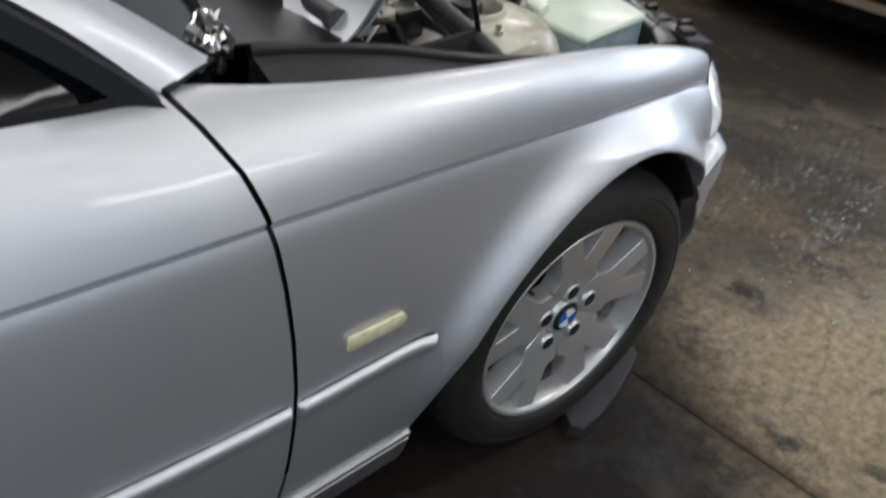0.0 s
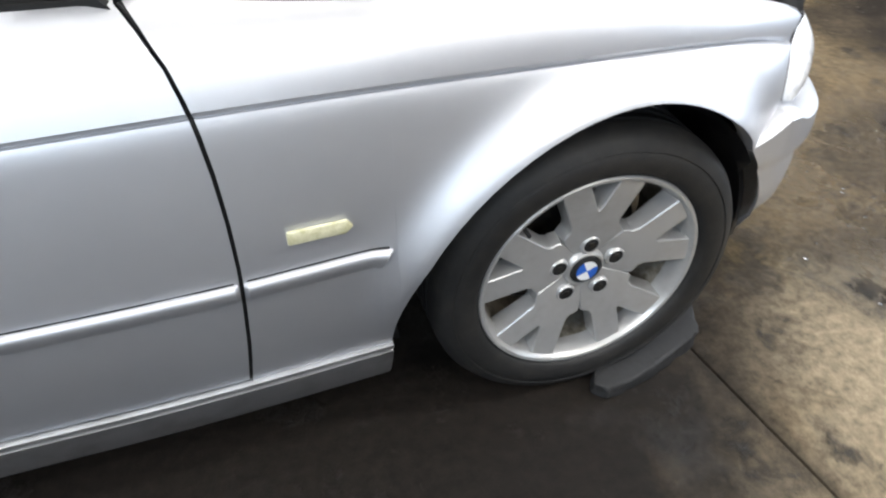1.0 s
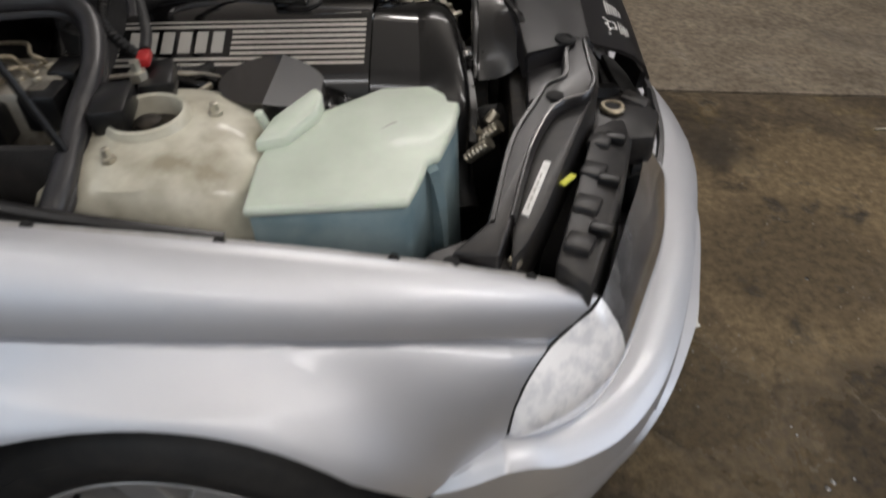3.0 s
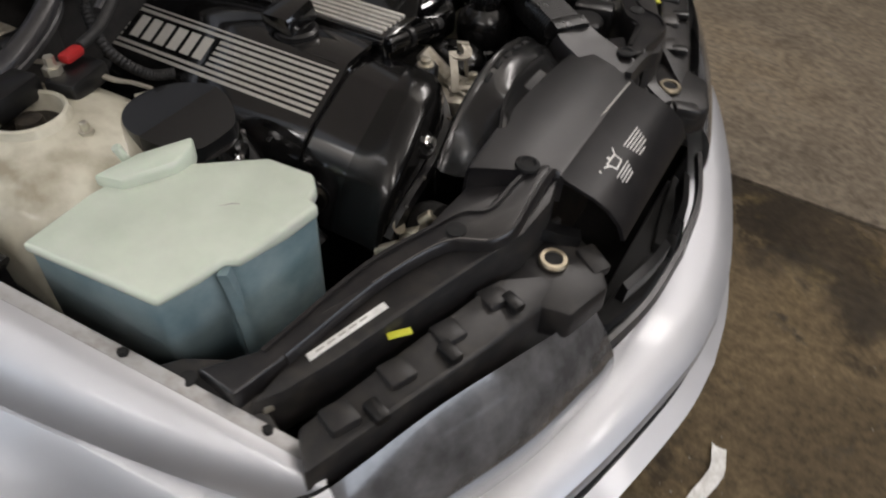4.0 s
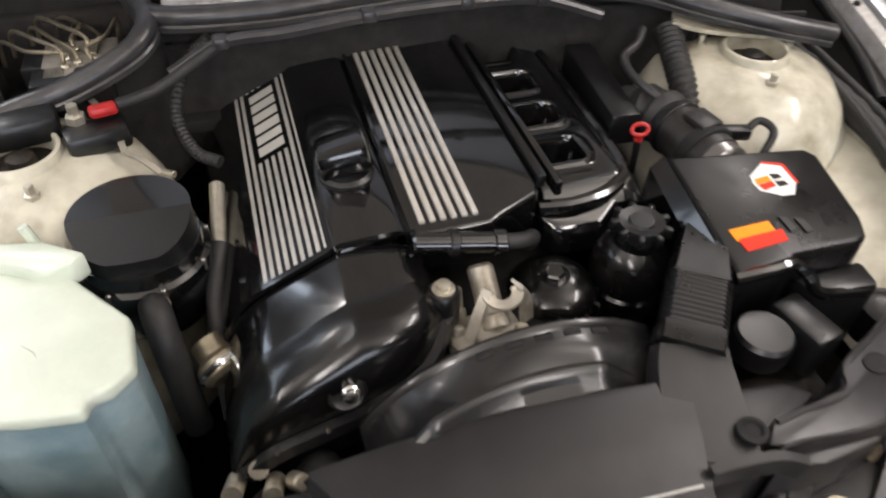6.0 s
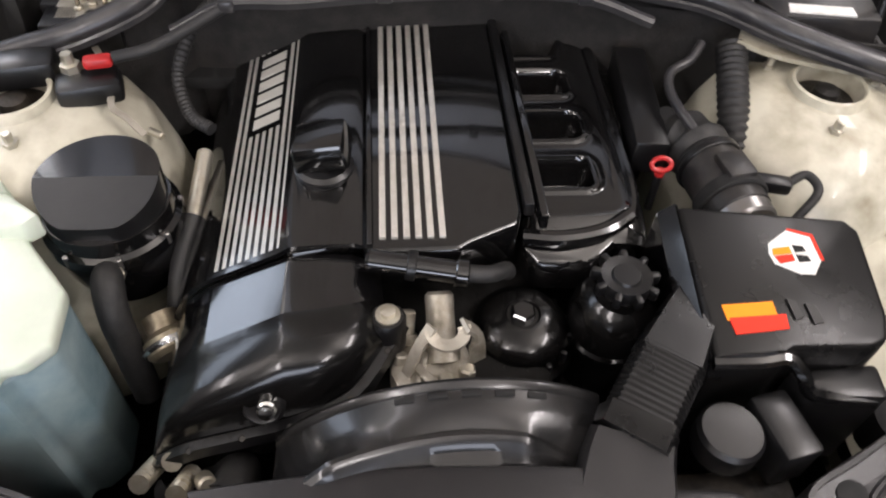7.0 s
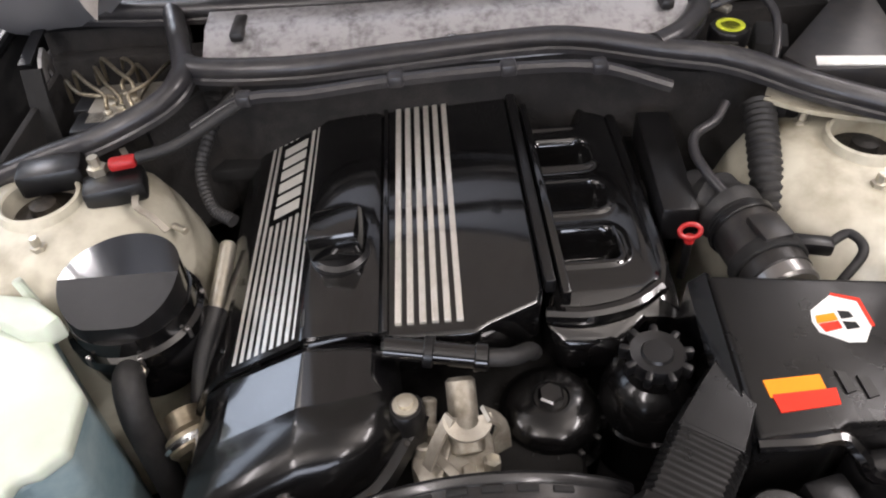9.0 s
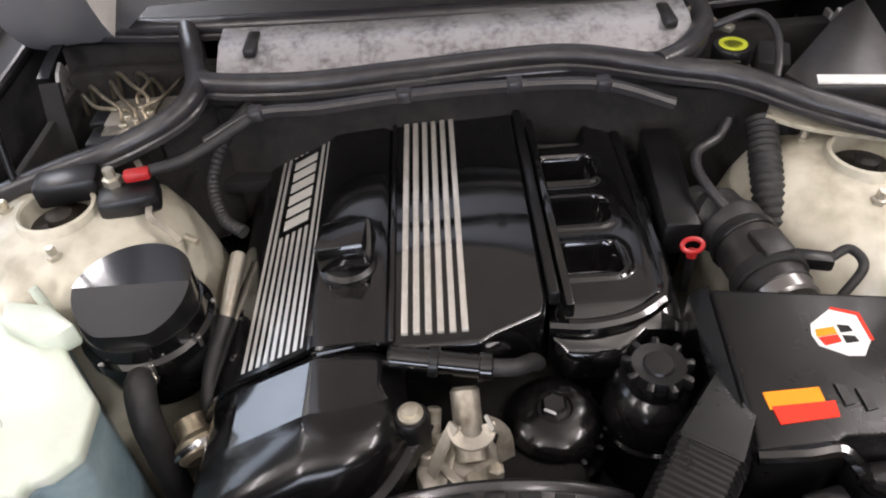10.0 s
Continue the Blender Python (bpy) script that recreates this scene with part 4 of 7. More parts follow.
def wheel_at(m):
    w = part("wheel", lathe([(0.03, -0.06), (0.14, -0.055), (0.155, -0.05), (0.155, -0.028), (0.075, -0.026), (0.07, 0.03), (0.03, 0.03)], seg=48), GRIME, car, "wheel with a black tyre and silver alloy rim")
    tread = [(0.222, -0.07), (0.25, -0.092), (0.285, -0.098), (0.305, -0.088), (0.315, -0.072)]
    for g in (-0.045, -0.012, 0.022, 0.052):
        tread += [(0.3175, g - 0.006), (0.310, g - 0.004), (0.310, g + 0.004), (0.3175, g + 0.006)]
    tread += [(0.3155, 0.074), (0.306, 0.090), (0.298, 0.098), (0.283, 0.104), (0.281, 0.1025), (0.275, 0.1055), (0.260, 0.107), (0.245, 0.1045), (0.235, 0.100), (0.2315, 0.094), (0.229, 0.086)]
    part("tyre", lathe(tread, seg=96, close=False), TYRE, w, "black dusty road tyre")
    part("barrel", lathe([(0.204, -0.085), (0.207, 0.03), (0.209, 0.052), (0.214, 0.052)], seg=64, close=False), ALUMIN, w, "brake-dusted inner barrel")
    b = lathe([(0.2085, 0.05), (0.211, 0.065), (0.214, 0.082), (0.2165, 0.090), (0.2205, 0.0955), (0.2265, 0.0965), (0.2295, 0.093), (0.2298, 0.086), (0.2265, 0.080)], seg=96, close=False)
    part("rim", b, ALLOY, w, "silver alloy rim ring")
    half = [(0.033, -0.0237), (0.066, -0.0476), (0.088, -0.0598), (0.097, -0.0555), (0.104, -0.0495), (0.117, -0.0485), (0.204, -0.083), (0.2175, -0.062), (0.2175, -0.034), (0.210, -0.029), (0.1515, -0.0045), (0.148, -0.0015)]
    outline = half + [(x, -y) for x, y in half[::-1]]
    wide = grown(outline, 0.0045)
    for i in range(5):
        s = bmesh.new()
        rings = [[s.verts.new((x, y, z)) for x, y in o] for o, z in ((wide, 0.042), (wide, 0.046), (grown(outline, 0.0010), 0.0715), (grown(outline, -0.0010), 0.0735))]
        s.faces.new(rings[0][::-1])
        s.faces.new(rings[-1])
        for lo, hi in zip(rings, rings[1:]):
            for k in range(len(lo)):
                s.faces.new((lo[k - 1], lo[k], hi[k], hi[k - 1]))
        for v in s.verts:
            r = math.hypot(v.co.x, v.co.y)
            v.co.z += (1.0 if v.co.z > 0.055 else 0.0) * (0.013 * max(0, (r - 0.08) / 0.14) - 0.014 * math.exp(-(r / 0.075) ** 4))
        s.transform(pose(0, 0, 0, 0, 0, 90 + 72 * i + 1))
        part("spoke", s, ALLOY, w)
        a = radians(90 + 72 * i + 1)
        c = (0.063 * math.cos(a), 0.063 * math.sin(a))
        # Near-black disc paints in the shade of a pocket not cut out.
        part("pocket_shade", lathe([(0.002, 0.050), (0.0155, 0.050), (0.0155, 0.0740), (0.002, 0.0744)], pose(c[0], c[1], 0), 20), CHROME_DARK, w)
        part("pocket_lip", lathe([(0.0150, 0.064), (0.0153, 0.0752), (0.0172, 0.0756), (0.0195, 0.0730), (0.0210, 0.066)], pose(c[0], c[1], 0), 20, close=False), ALLOY, w)
        part("wheel_bolt", along((c[0], c[1], 0.060), (c[0], c[1], 0.0752), 0.0075, 6, 0.05), GRIME, w)
        a = radians(90 + 72 * i + 37)
        # Dark plug drawn as the shade inside a small hole.
        part("hub_hole_shade", along((0.062 * math.cos(a), 0.062 * math.sin(a), 0.045), (0.062 * math.cos(a), 0.062 * math.sin(a), 0.0592), 0.0050, 12), CHROME_DARK, w)
    part("hub_disc", lathe([(0.02, 0.025), (0.090, 0.030), (0.090, 0.052), (0.084, 0.058), (0.050, 0.0555), (0.02, 0.055)], seg=48), ALLOY, w)
    part("hub_face", lathe([(0.02, 0.045), (0.045, 0.052), (0.043, 0.066), (0.038, 0.0715), (0.0345, 0.072), (0.033, 0.064)], seg=40), ALLOY, w)
    part("centre_cap", lathe([(0.033, 0.060), (0.033, 0.070), (0.0305, 0.073), (0.0245, 0.075), (0.002, 0.0755)], seg=40), CHROME_DARK, w, "round wheel centre cap with a blue and white badge")
    for q in range(4):
        c = [(0.0225 * math.cos(a), 0.0225 * math.sin(a)) for a in np.linspace(q * math.pi / 2, (q + 1) * math.pi / 2, 8)]
        b = prism([(0, 0)] + c, 0.0752, 0.0766, 0)
        b.transform(pose(0, 0, 0, 0, 0, 24))
        part("badge_field", b, BLUE if q % 2 else WHITE, w)
    part("valve", along((0.197 * math.cos(2.4), 0.197 * math.sin(2.4), 0.07), (0.195 * math.cos(2.4), 0.195 * math.sin(2.4), 0.095), 0.004, 10), RUBBER, w)
    w.matrix_world = m
    return w


wheel_at(pose(0.004, -0.741, 0.314, 90, 0, -2.0))
wheel_at(pose(-0.030, 0.795, 0.314, 90, 0, 181.0))
for y, turn in ((-0.735, 0.0), (0.64, 180.0)):
    wheel_at(pose(-2.725, y, 0.314, 90, 12, turn))
# wheel-arch liner
for side in (False, True):
    rows = []
    for a in np.linspace(-0.03, math.pi + 0.2, 30):
        rows.append([(ARCH_X + 0.366 * math.cos(a), y, ARCH_Z + 0.366 * math.sin(a)) for y in (-0.80, -0.75, -0.62, -0.55)])
        rows[-1].insert(0, (ARCH_X + 0.380 * math.cos(a), -0.828 if 0.5 < a < 2.9 else -0.795, ARCH_Z + 0.378 * math.sin(a)))
    b = sheet(rows)
    part("arch_liner", far_side(b) if side else b, SATIN, car, "black wheel-arch liner")
    b = box(0, -0.56, 0.45, 0.62, 0.02, 0.36, 0.004)
    part("inner_arch_wall", far_side(b) if side else b, CHROME_DARK, car)
part("underbody", box(-1.40, -0.01, 0.24, 3.3, 1.1, 0.06, 0.01), CHROME_DARK, car)


# ---- engine bay: shell ----
def strip_flange(mirror):
    rows = []
    for x in np.linspace(-0.235, 0.45, 20):
        y, z = top_y(x), top_z(x)
        rows.append([(x, y + 0.018, z - 0.012), (x, y + 0.022, z - 0.013), (x, y + 0.036, z - 0.017), (x, y + 0.040, z - 0.025), (x, y + 0.042, z - 0.065)])
    b = sheet(rows)
    return far_side(b) if mirror else b


for mirror in (False, True):
    fl = part("fender_flange", strip_flange(mirror), EDGE_PAINT, car, "dusty silver bolted wing flange")
    for x in (-0.12, 0.06, 0.24, 0.40):
        b = lathe([(0.007, 0), (0.007, 0.002), (0.005, 0.0025), (0.005, 0.0045), (0.004, 0.005)], pose(x, top_y(x) + 0.029, top_z(x) - 0.0155), 6)
        part("flange_bolt", far_side(b) if mirror else b, CHROME_DARK, fl)

    # black ledge and its tubular seal inboard of the wing's edge
    line = smooth_path([(-0.56, -0.640, 0.874), (-0.47, -0.646, 0.866), (-0.37, -0.662, 0.855), (-0.30, -0.680, 0.844), (-0.235, -0.697, 0.834), (-0.15, -0.698, 0.818), (-0.04, -0.688, 0.797), (0.05, -0.670, 0.774)], 6)
    b = sheet([[p + Vector((0, 0.012, -0.14)), p, (p.x, min(p.y - 0.012, top_y(p.x) + 0.030), top_z(p.x) - 0.045), (p.x, top_y(p.x) + 0.016, top_z(p.x) - 0.030)] for p in line])
    ledge = part("wing_ledge", far_side(b) if mirror else b, RUBBER, car, "black plastic ledge along the wing")
    b = sweep(line[::2], ring(0.0095, 10), n=2)
    part("wing_seal", far_side(b) if mirror else b, SATIN, ledge, "black rubber seal along the wing")

rows = []
for y in np.linspace(-0.64, 0.66, 9):
    base = -0.49 - 0.13 * (abs(y) / 0.68) ** 2
    rows.append([(-0.40, y, 0.868), (base + 0.03, y, 0.886), (base - 0.004, y, 0.890), (base - 0.02, y, 0.55)])
part("windscreen_scuttle", sheet(rows, 0.004), SATIN, car, "black plastic panel below the windscreen")

# what follows lies in the engine bay, drawn level and leaning nose-up as one
BAY = pose(0.0468, 0.0055, 0.051, 0.3, -5.8, -0.2)
outside = set(car.children)
for mirror in (False, True):
    b = sheet([[(x, -0.60 + 0.05 * (1 - t) ** 2, 0.35 + 0.36 * t - 0.04 * max(0, x - 0.1)) for t in np.linspace(0, 1, 8)] for x in np.linspace(-0.42, 0.37 if mirror else 0.28, 8)], 0.006)
    if mirror:
        bmesh.ops.translate(b, verts=b.verts, vec=(0, -0.045, 0))
    part("inner_wing", mirrored(b) if mirror else b, CREAM, car, "dirty cream-painted inner wing")
    if mirror:
        b = hose([(-0.40, -0.600, 0.765), (-0.2, -0.603, 0.752), (0.0, -0.606, 0.738), (0.15, -0.600, 0.722), (0.26, -0.580, 0.705), (0.335, -0.545, 0.682), (0.362, -0.500, 0.655), (0.36, -0.46, 0.61)], 0.019, n=10, seg=14)
        for v in b.verts:
            v.co += v.co.normalized() * 0.004 * noise.noise(v.co * 45)
        b = hose([(-0.35, -0.575, 0.775), (-0.12, -0.585, 0.772), (0.06, -0.588, 0.752), (0.2, -0.575, 0.725), (0.30, -0.545, 0.70)], 0.006, bm=b)
        b = hose([(-0.30, -0.612, 0.785), (0.0, -0.618, 0.757), (0.2, -0.610, 0.732), (0.32, -0.58, 0.695)], 0.007, bm=b)
        bmesh.ops.translate(b, verts=b.verts, vec=(-0.015, -0.040, 0.0))
        part("wiring_loom", mirrored(b), RUBBER, car, "thick black taped wiring loom along the wing")
        b = sheet([[(x, -0.455 - 0.180 * t, 0.615 + 0.085 * t ** 0.7 - 0.10 * max(0, x - 0.2)) for t in np.linspace(0, 1, 9)] for x in np.linspace(0.0, 0.385, 9)], 0.004)
        part("wing_shelf", mirrored(b), CREAM, car, "dirty cream-painted shelf of the inner wing")
part("bay_floor", box(0.12, -0.01, 0.30, 0.95, 1.18, 0.03, 0.004), MATT_BLACK, car, "near-black bottom of the engine bay")
part("firewall", box(-0.355, -0.01, 0.56, 0.03, 1.18, 0.52, 0.006), FIBRE, car, "black felt-covered firewall")


def tower(mirror):
    prof = [(0.20, 0.42), (0.190, 0.56), (0.172, 0.65), (0.158, 0.70), (0.140, 0.740), (0.116, 0.764), (0.088, 0.778), (0.062, 0.784), (0.051, 0.786), (0.049, 0.796), (0.0455, 0.798), (0.043, 0.795), (0.041, 0.768), (0.02, 0.764)]
    b = lathe(prof, pose(-0.040, -0.521, 0), 48)
    for v in b.verts:
        if v.co.z < 0.79:
            v.co.y = max(v.co.y, -0.645)
            v.co.x = (v.co.x + 0.040) * 1.06 - 0.040
    return mirrored(b) if mirror else b


for mirror in (False, True):
    tw = part("strut_tower", tower(mirror), CREAM, car, "cream-painted domed suspension tower, stained")
    b = lathe([(0.040, 0.766), (0.040, 0.771), (0.018, 0.774), (0.016, 0.786), (0.008, 0.789)], pose(-0.040, -0.521, 0), 30)
    part("strut_top", mirrored(b) if mirror else b, GRIME, tw, "greasy strut bearing nut")
    for a in (15, 135, 255):
        x, y = -0.040 + 0.080 * math.cos(radians(a)), -0.521 + 0.080 * math.sin(radians(a))
        b = lathe([(0.009, 0.774), (0.009, 0.785), (0.0055, 0.786), (0.0055, 0.796), (0.004, 0.797)], pose(x, y, 0), 6)
        part("tower_nut", mirrored(b) if mirror else b, STEEL, tw)

# ---- scuttle: seals, cover, compartments ----
SEALSHAPE = [(-0.016, -0.020), (0.0, -0.022), (0.016, -0.020), (0.0165, -0.012), (0.014, -0.009), (0.0175, -0.004), (0.018, 0.002), (0.015, 0.009), (0.009, 0.0135), (0.001, 0.015), (-0.007, 0.0135), (-0.013, 0.009), (-0.0165, 0.002), (-0.0165, -0.006), (-0.013, -0.010), (-0.0155, -0.013)]
SEALSHAPE = [(0.87 * x, 0.9 * y) for x, y in SEALSHAPE]
part("scuttle_seal", sweep([(-0.110, -0.690, 0.745), (-0.107, -0.655, 0.763), (-0.106, -0.620, 0.777), (-0.110, -0.580, 0.790), (-0.116, -0.527, 0.806), (-0.121, -0.455, 0.826), (-0.148, -0.380, 0.851), (-0.19, -0.355, 0.868), (-0.2622, -0.372, 0.874), (-0.3563, -0.400, 0.879)], SEALSHAPE, n=7), SEAL, car, "grey rubber scuttle seal")
part("scuttle_seal", sweep([(-0.2118, -0.358, 0.870), (-0.19, -0.315, 0.870), (-0.178, -0.20, 0.871), (-0.19, -0.072, 0.871), (-0.2051, 0.079, 0.871), (-0.2017, 0.165, 0.870), (-0.165, 0.276, 0.864), (-0.145, 0.36, 0.855), (-0.093, 0.447, 0.840), (-0.055, 0.545, 0.822), (-0.035, 0.63, 0.805)], SEALSHAPE, n=7), SEAL, car, "grey rubber scuttle seal")
part("scuttle_seal", sweep([(-0.170, 0.262, 0.869), (-0.1967, 0.305, 0.873), (-0.2622, 0.345, 0.875), (-0.3496, 0.356, 0.874)], SEALSHAPE, n=7), SEAL, car, "grey rubber scuttle seal")
wall = [(-0.130, -0.60), (-0.140, -0.51), (-0.148, -0.44), (-0.175, -0.372), (-0.216, -0.345), (-0.2017, -0.2), (-0.2118, -0.07), (-0.2244, 0.08), (-0.2202, 0.17), (-0.19, 0.28), (-0.17, 0.37), (-0.12, 0.455), (-0.085, 0.55), (-0.075, 0.60)]
part("scuttle_wall", sheet([[(x, y, min(z, 0.765 + 0.32 * max(0.0, y + 0.60))) for x, y in wall] for z in (0.62, 0.70, 0.76, 0.826)], 0.006), FIBRE, car, "black felt-covered scuttle bulkhead below the seal")
part("scuttle_wall_top", sheet([[(x, y, z) for x, y in wall[4:11]] for z in (0.82, 0.862)], 0.006), FIBRE, car)
rows = []
for x, z in ((-0.2084, 0.842), (-0.2118, 0.860), (-0.2168, 0.864), (-0.2588, 0.882), (-0.2639, 0.885), (-0.3092, 0.889), (-0.3143, 0.886), (-0.3176, 0.86)):
    rows.append([(x + 0.010 * math.cos(y * 4.4) - 0.008, y, z) for y in np.linspace(-0.335, 0.328, 16)])
cowl = part("cabin_filter_cover", sheet(rows, 0.004), COWL, car, "stained silver-grey cabin filter cover")
part("cover_screw", lathe([(0.010, 0), (0.010, 0.004), (0.006, 0.006), (0.002, 0.006)], pose(-0.2269, 0.002, 0.868, 0, -16, 0), 12), CHROME, cowl)
for y in (-0.2874, 0.296):
    part("cover_clip", box(-0.2706, y, 0.884, 0.06, 0.018, 0.014, 0.004), GREY, cowl)
part("scuttle_trim", sweep([(-0.376, -0.615, 0.882), (-0.3714, -0.53, 0.880), (-0.3563, -0.41, 0.879), (-0.3395, -0.17, 0.880), (-0.3344, 0.0, 0.880), (-0.3395, 0.19, 0.876), (-0.3487, 0.33, 0.874), (-0.3714, 0.52, 0.873), (-0.3815, 0.64, 0.875)], SEALSHAPE, n=8), SEAL, car, "grey rubber seal along the scuttle below the screen")
part("wiper_arm", sweep([(-0.363, -0.36, 0.925), (-0.3714, -0.1, 0.934), (-0.3798, 0.12, 0.938), (-0.46, 0.3, 0.935)], [(-0.012, -0.004), (0.012, -0.004), (0.009, 0.007), (-0.009, 0.007)], n=8), SATIN, car, "black wiper arm")
part("wiper_arm", sweep([(-0.3588, 0.05, 0.924), (-0.3714, 0.26, 0.930), (-0.46, 0.5, 0.925)], [(-0.012, -0.004), (0.012, -0.004), (0.009, 0.007), (-0.009, 0.007)], n=8), SATIN, car, "black wiper arm")
part("scuttle_floor", box(-0.3126, -0.01, 0.70, 0.26, 1.2, 0.02, 0.003), CHROME_DARK, car)

# right compartment: brake hydraulic block and its pipes
abs_block = part("hydraulic_unit", box(-0.216, -0.455, 0.765, 0.11, 0.10, 0.10, 0.008), ALUMIN, car, "dirty aluminium brake hydraulic unit")
PIPES = (((-0.19, -0.47), (-0.235, -0.505), (-0.290, -0.545)), ((-0.1992, -0.455), (-0.245, -0.485), (-0.315, -0.525)), ((-0.2118, -0.47), (-0.235, -0.52), (-0.2958, -0.565)), ((-0.2202, -0.44), (-0.262, -0.470), (-0.325, -0.515)), ((-0.237, -0.46), (-0.285, -0.455), (-0.335, -0.490)), ((-0.205, -0.43), (-0.262, -0.430), (-0.330, -0.470)), ((-0.19, -0.435), (-0.225, -0.415), (-0.300, -0.405)))
for i, ((xa, ya), (xb, yb), (xc, yc)) in enumerate(PIPES):
    h = 0.834 - 0.008 * (i % 3)
    part("brake_pipe", hose([(xa, ya, 0.80), (xa - 0.003, ya - 0.001, h - 0.012), (xa - 0.015, ya - 0.004, h), (xb, yb, h + 0.004), (xc, yc, h - 0.008), (xc - 0.01, yc - 0.01, h - 0.05)], 0.003, n=6, seg=8), BRASS, abs_block, "thin gold-plated brake pipe")
    part("pipe_union", along((xa, ya, 0.80), (xa, ya, 0.820), 0.0062, 6), STEEL, abs_block)
for (x, y, z, sx, sy, sz) in ((-0.175, -0.49, 0.79, 0.05, 0.05, 0.05), (-0.165, -0.435, 0.80, 0.04, 0.05, 0.04), (-0.2538, -0.51, 0.78, 0.07, 0.05, 0.05)):
    part("connector", box(x, y, z, sx, sy, sz, 0.006), SATIN, abs_block)
part("compartment_wall", box(-0.2706, -0.598, 0.755, 0.34, 0.012, 0.09, 0.004), FIBRE, car, "black compartment side wall")
part("compartment_back", box(-0.3714, -0.50, 0.80, 0.012, 0.22, 0.14, 0.004, (0, -10, 0)), FIBRE, car, "black compartment back wall")
part("compartment_strut", sweep([(-0.3672, -0.598, 0.868), (-0.321, -0.600, 0.860), (-0.2748, -0.600, 0.850)], [(-0.009, -0.002), (0.009, -0.002), (0.009, 0.002), (-0.009, 0.002)], n=5), SATIN, car, "short black metal brace")
part("compartment_strut", sweep([(-0.2723, -0.592, 0.845), (-0.2496, -0.590, 0.80), (-0.2286, -0.585, 0.75)], [(-0.014, -0.004), (0.014, -0.004), (0.014, 0.004), (-0.014, 0.004)], n=5), CHROME_DARK, car, "black metal upright")

# left compartment: brake fluid bottle and control box
bf = part("brake_fluid_reservoir", lathe([(0.03, 0.76), (0.040, 0.78), (0.044, 0.818), (0.041, 0.832), (0.032, 0.842), (0.026, 0.850), (0.024, 0.858)], pose(-0.2118, 0.374, -0.013), 30), BOTTLE, car, "milky brake fluid bottle with a black cap")
part("cap", lathe([(0.026, 0.852), (0.027, 0.856), (0.027, 0.872), (0.025, 0.876), (0.018, 0.877)], pose(-0.2118, 0.374, -0.013), 28), SATIN, bf, "black screw cap")
part("cap_print", lathe([(0.019, 0.8770), (0.019, 0.8780), (0.0125, 0.8781), (0.0125, 0.8770)], pose(-0.2118, 0.374, -0.013), 28), LIMECAP, bf, "yellow-green cap print")
part("brake_hose", hose([(-0.2622, 0.362, 0.867), (-0.2538, 0.412, 0.887), (-0.2202, 0.43, 0.879), (-0.175, 0.424, 0.859), (-0.14, 0.41, 0.827)], 0.0055), SEAL, car, "grey thin hose looping over the brake bottle")
part("vacuum_valve", lathe([(0.008, 0), (0.014, 0.004), (0.014, 0.03), (0.008, 0.034), (0.006, 0.05)], look((-0.2622, 0.362, 0.862), (-0.3126, 0.332, 0.877)) @ pose(0, 0, 0, 180), 16), ALUMIN, car, "small grey valve")
ecu = part("control_box", prism([(-0.153, 0.424), (-0.112, 0.442), (-0.098, 0.575), (-0.34, 0.61), (-0.31, 0.568)], 0.74, 0.850, 0.006, lift=lambda x, y: 0.012 if x < -0.3 else 0.0), GREY, car, "dark grey electronics box with a pale label")
part("box_label", prism([(-0.118, 0.454), (-0.106, 0.540), (-0.126, 0.543), (-0.138, 0.460)], 0.850, 0.8522, 0), WHITEPRINT, ecu, "blank pale label strip")
part("connector", box(-0.2244, 0.44, 0.817, 0.07, 0.045, 0.05, 0.006, (0, 0, -20)), CHROME_DARK, ecu)
part("hose_clip", box(-0.2605, 0.38, 0.865, 0.022, 0.014, 0.010, 0.003, (0, 0, 40)), STEEL, ecu)

# cable rail along the bulkhead, with its clips
RAIL = [(-0.11, -0.335, 0.832), (-0.127, -0.266, 0.858), (-0.115, -0.18, 0.868), (-0.11, -0.073, 0.880), (-0.12, 0.066, 0.878), (-0.125, 0.18, 0.868), (-0.11, 0.27, 0.842)]
rail = part("cable_duct", sweep(RAIL, [(-0.007, -0.006), (0.007, -0.006), (0.008, 0.002), (0.004, 0.006), (-0.004, 0.006), (-0.008, 0.002)], n=7), SEAL, car, "grey plastic cable duct across the bulkhead")
for p in RAIL[1], RAIL[3], RAIL[4], RAIL[5]:
    part("duct_clip", box(p[0], p[1], p[2] + 0.001, 0.022, 0.020, 0.016, 0.004), SEAL, rail)
part("battery_cable", hose([(-0.075, -0.402, 0.818), (-0.09, -0.35, 0.825), (-0.125, -0.27, 0.855)], 0.0075), RUBBER, car, "thick black cable")
jump = part("jump_terminal", box(-0.08, -0.515, 0.800, 0.045, 0.080, 0.034, 0.007, (0, 0, 12)), SATIN, car, "black jump-start terminal holder with a red boot")
part("holder_base", box(-0.055, -0.432, 0.790, 0.045, 0.075, 0.03, 0.007, (0, 0, 15)), SATIN, jump)
part("terminal_stud", lathe([(0.012, 0), (0.012, 0.012), (0.007, 0.013), (0.007, 0.026)], pose(-0.069, -0.452, 0.803), 6), STEEL, jump)
part("red_boot", box(-0.071, -0.419, 0.816, 0.018, 0.034, 0.014, 0.005, (0, 0, 12)), RED, jump, "red rubber cable boot")
part("wing_bracket", sweep([(-0.125, -0.440, 0.80), (-0.076, -0.411, 0.79), (-0.025, -0.402, 0.785), (-0.013, -0.384, 0.775), (0.0, -0.365, 0.76)], [(-0.004, -0.0015), (0.004, -0.0015), (0.004, 0.0015), (-0.004, 0.0015)], n=5), ALUMIN, car, "cream metal bracket")
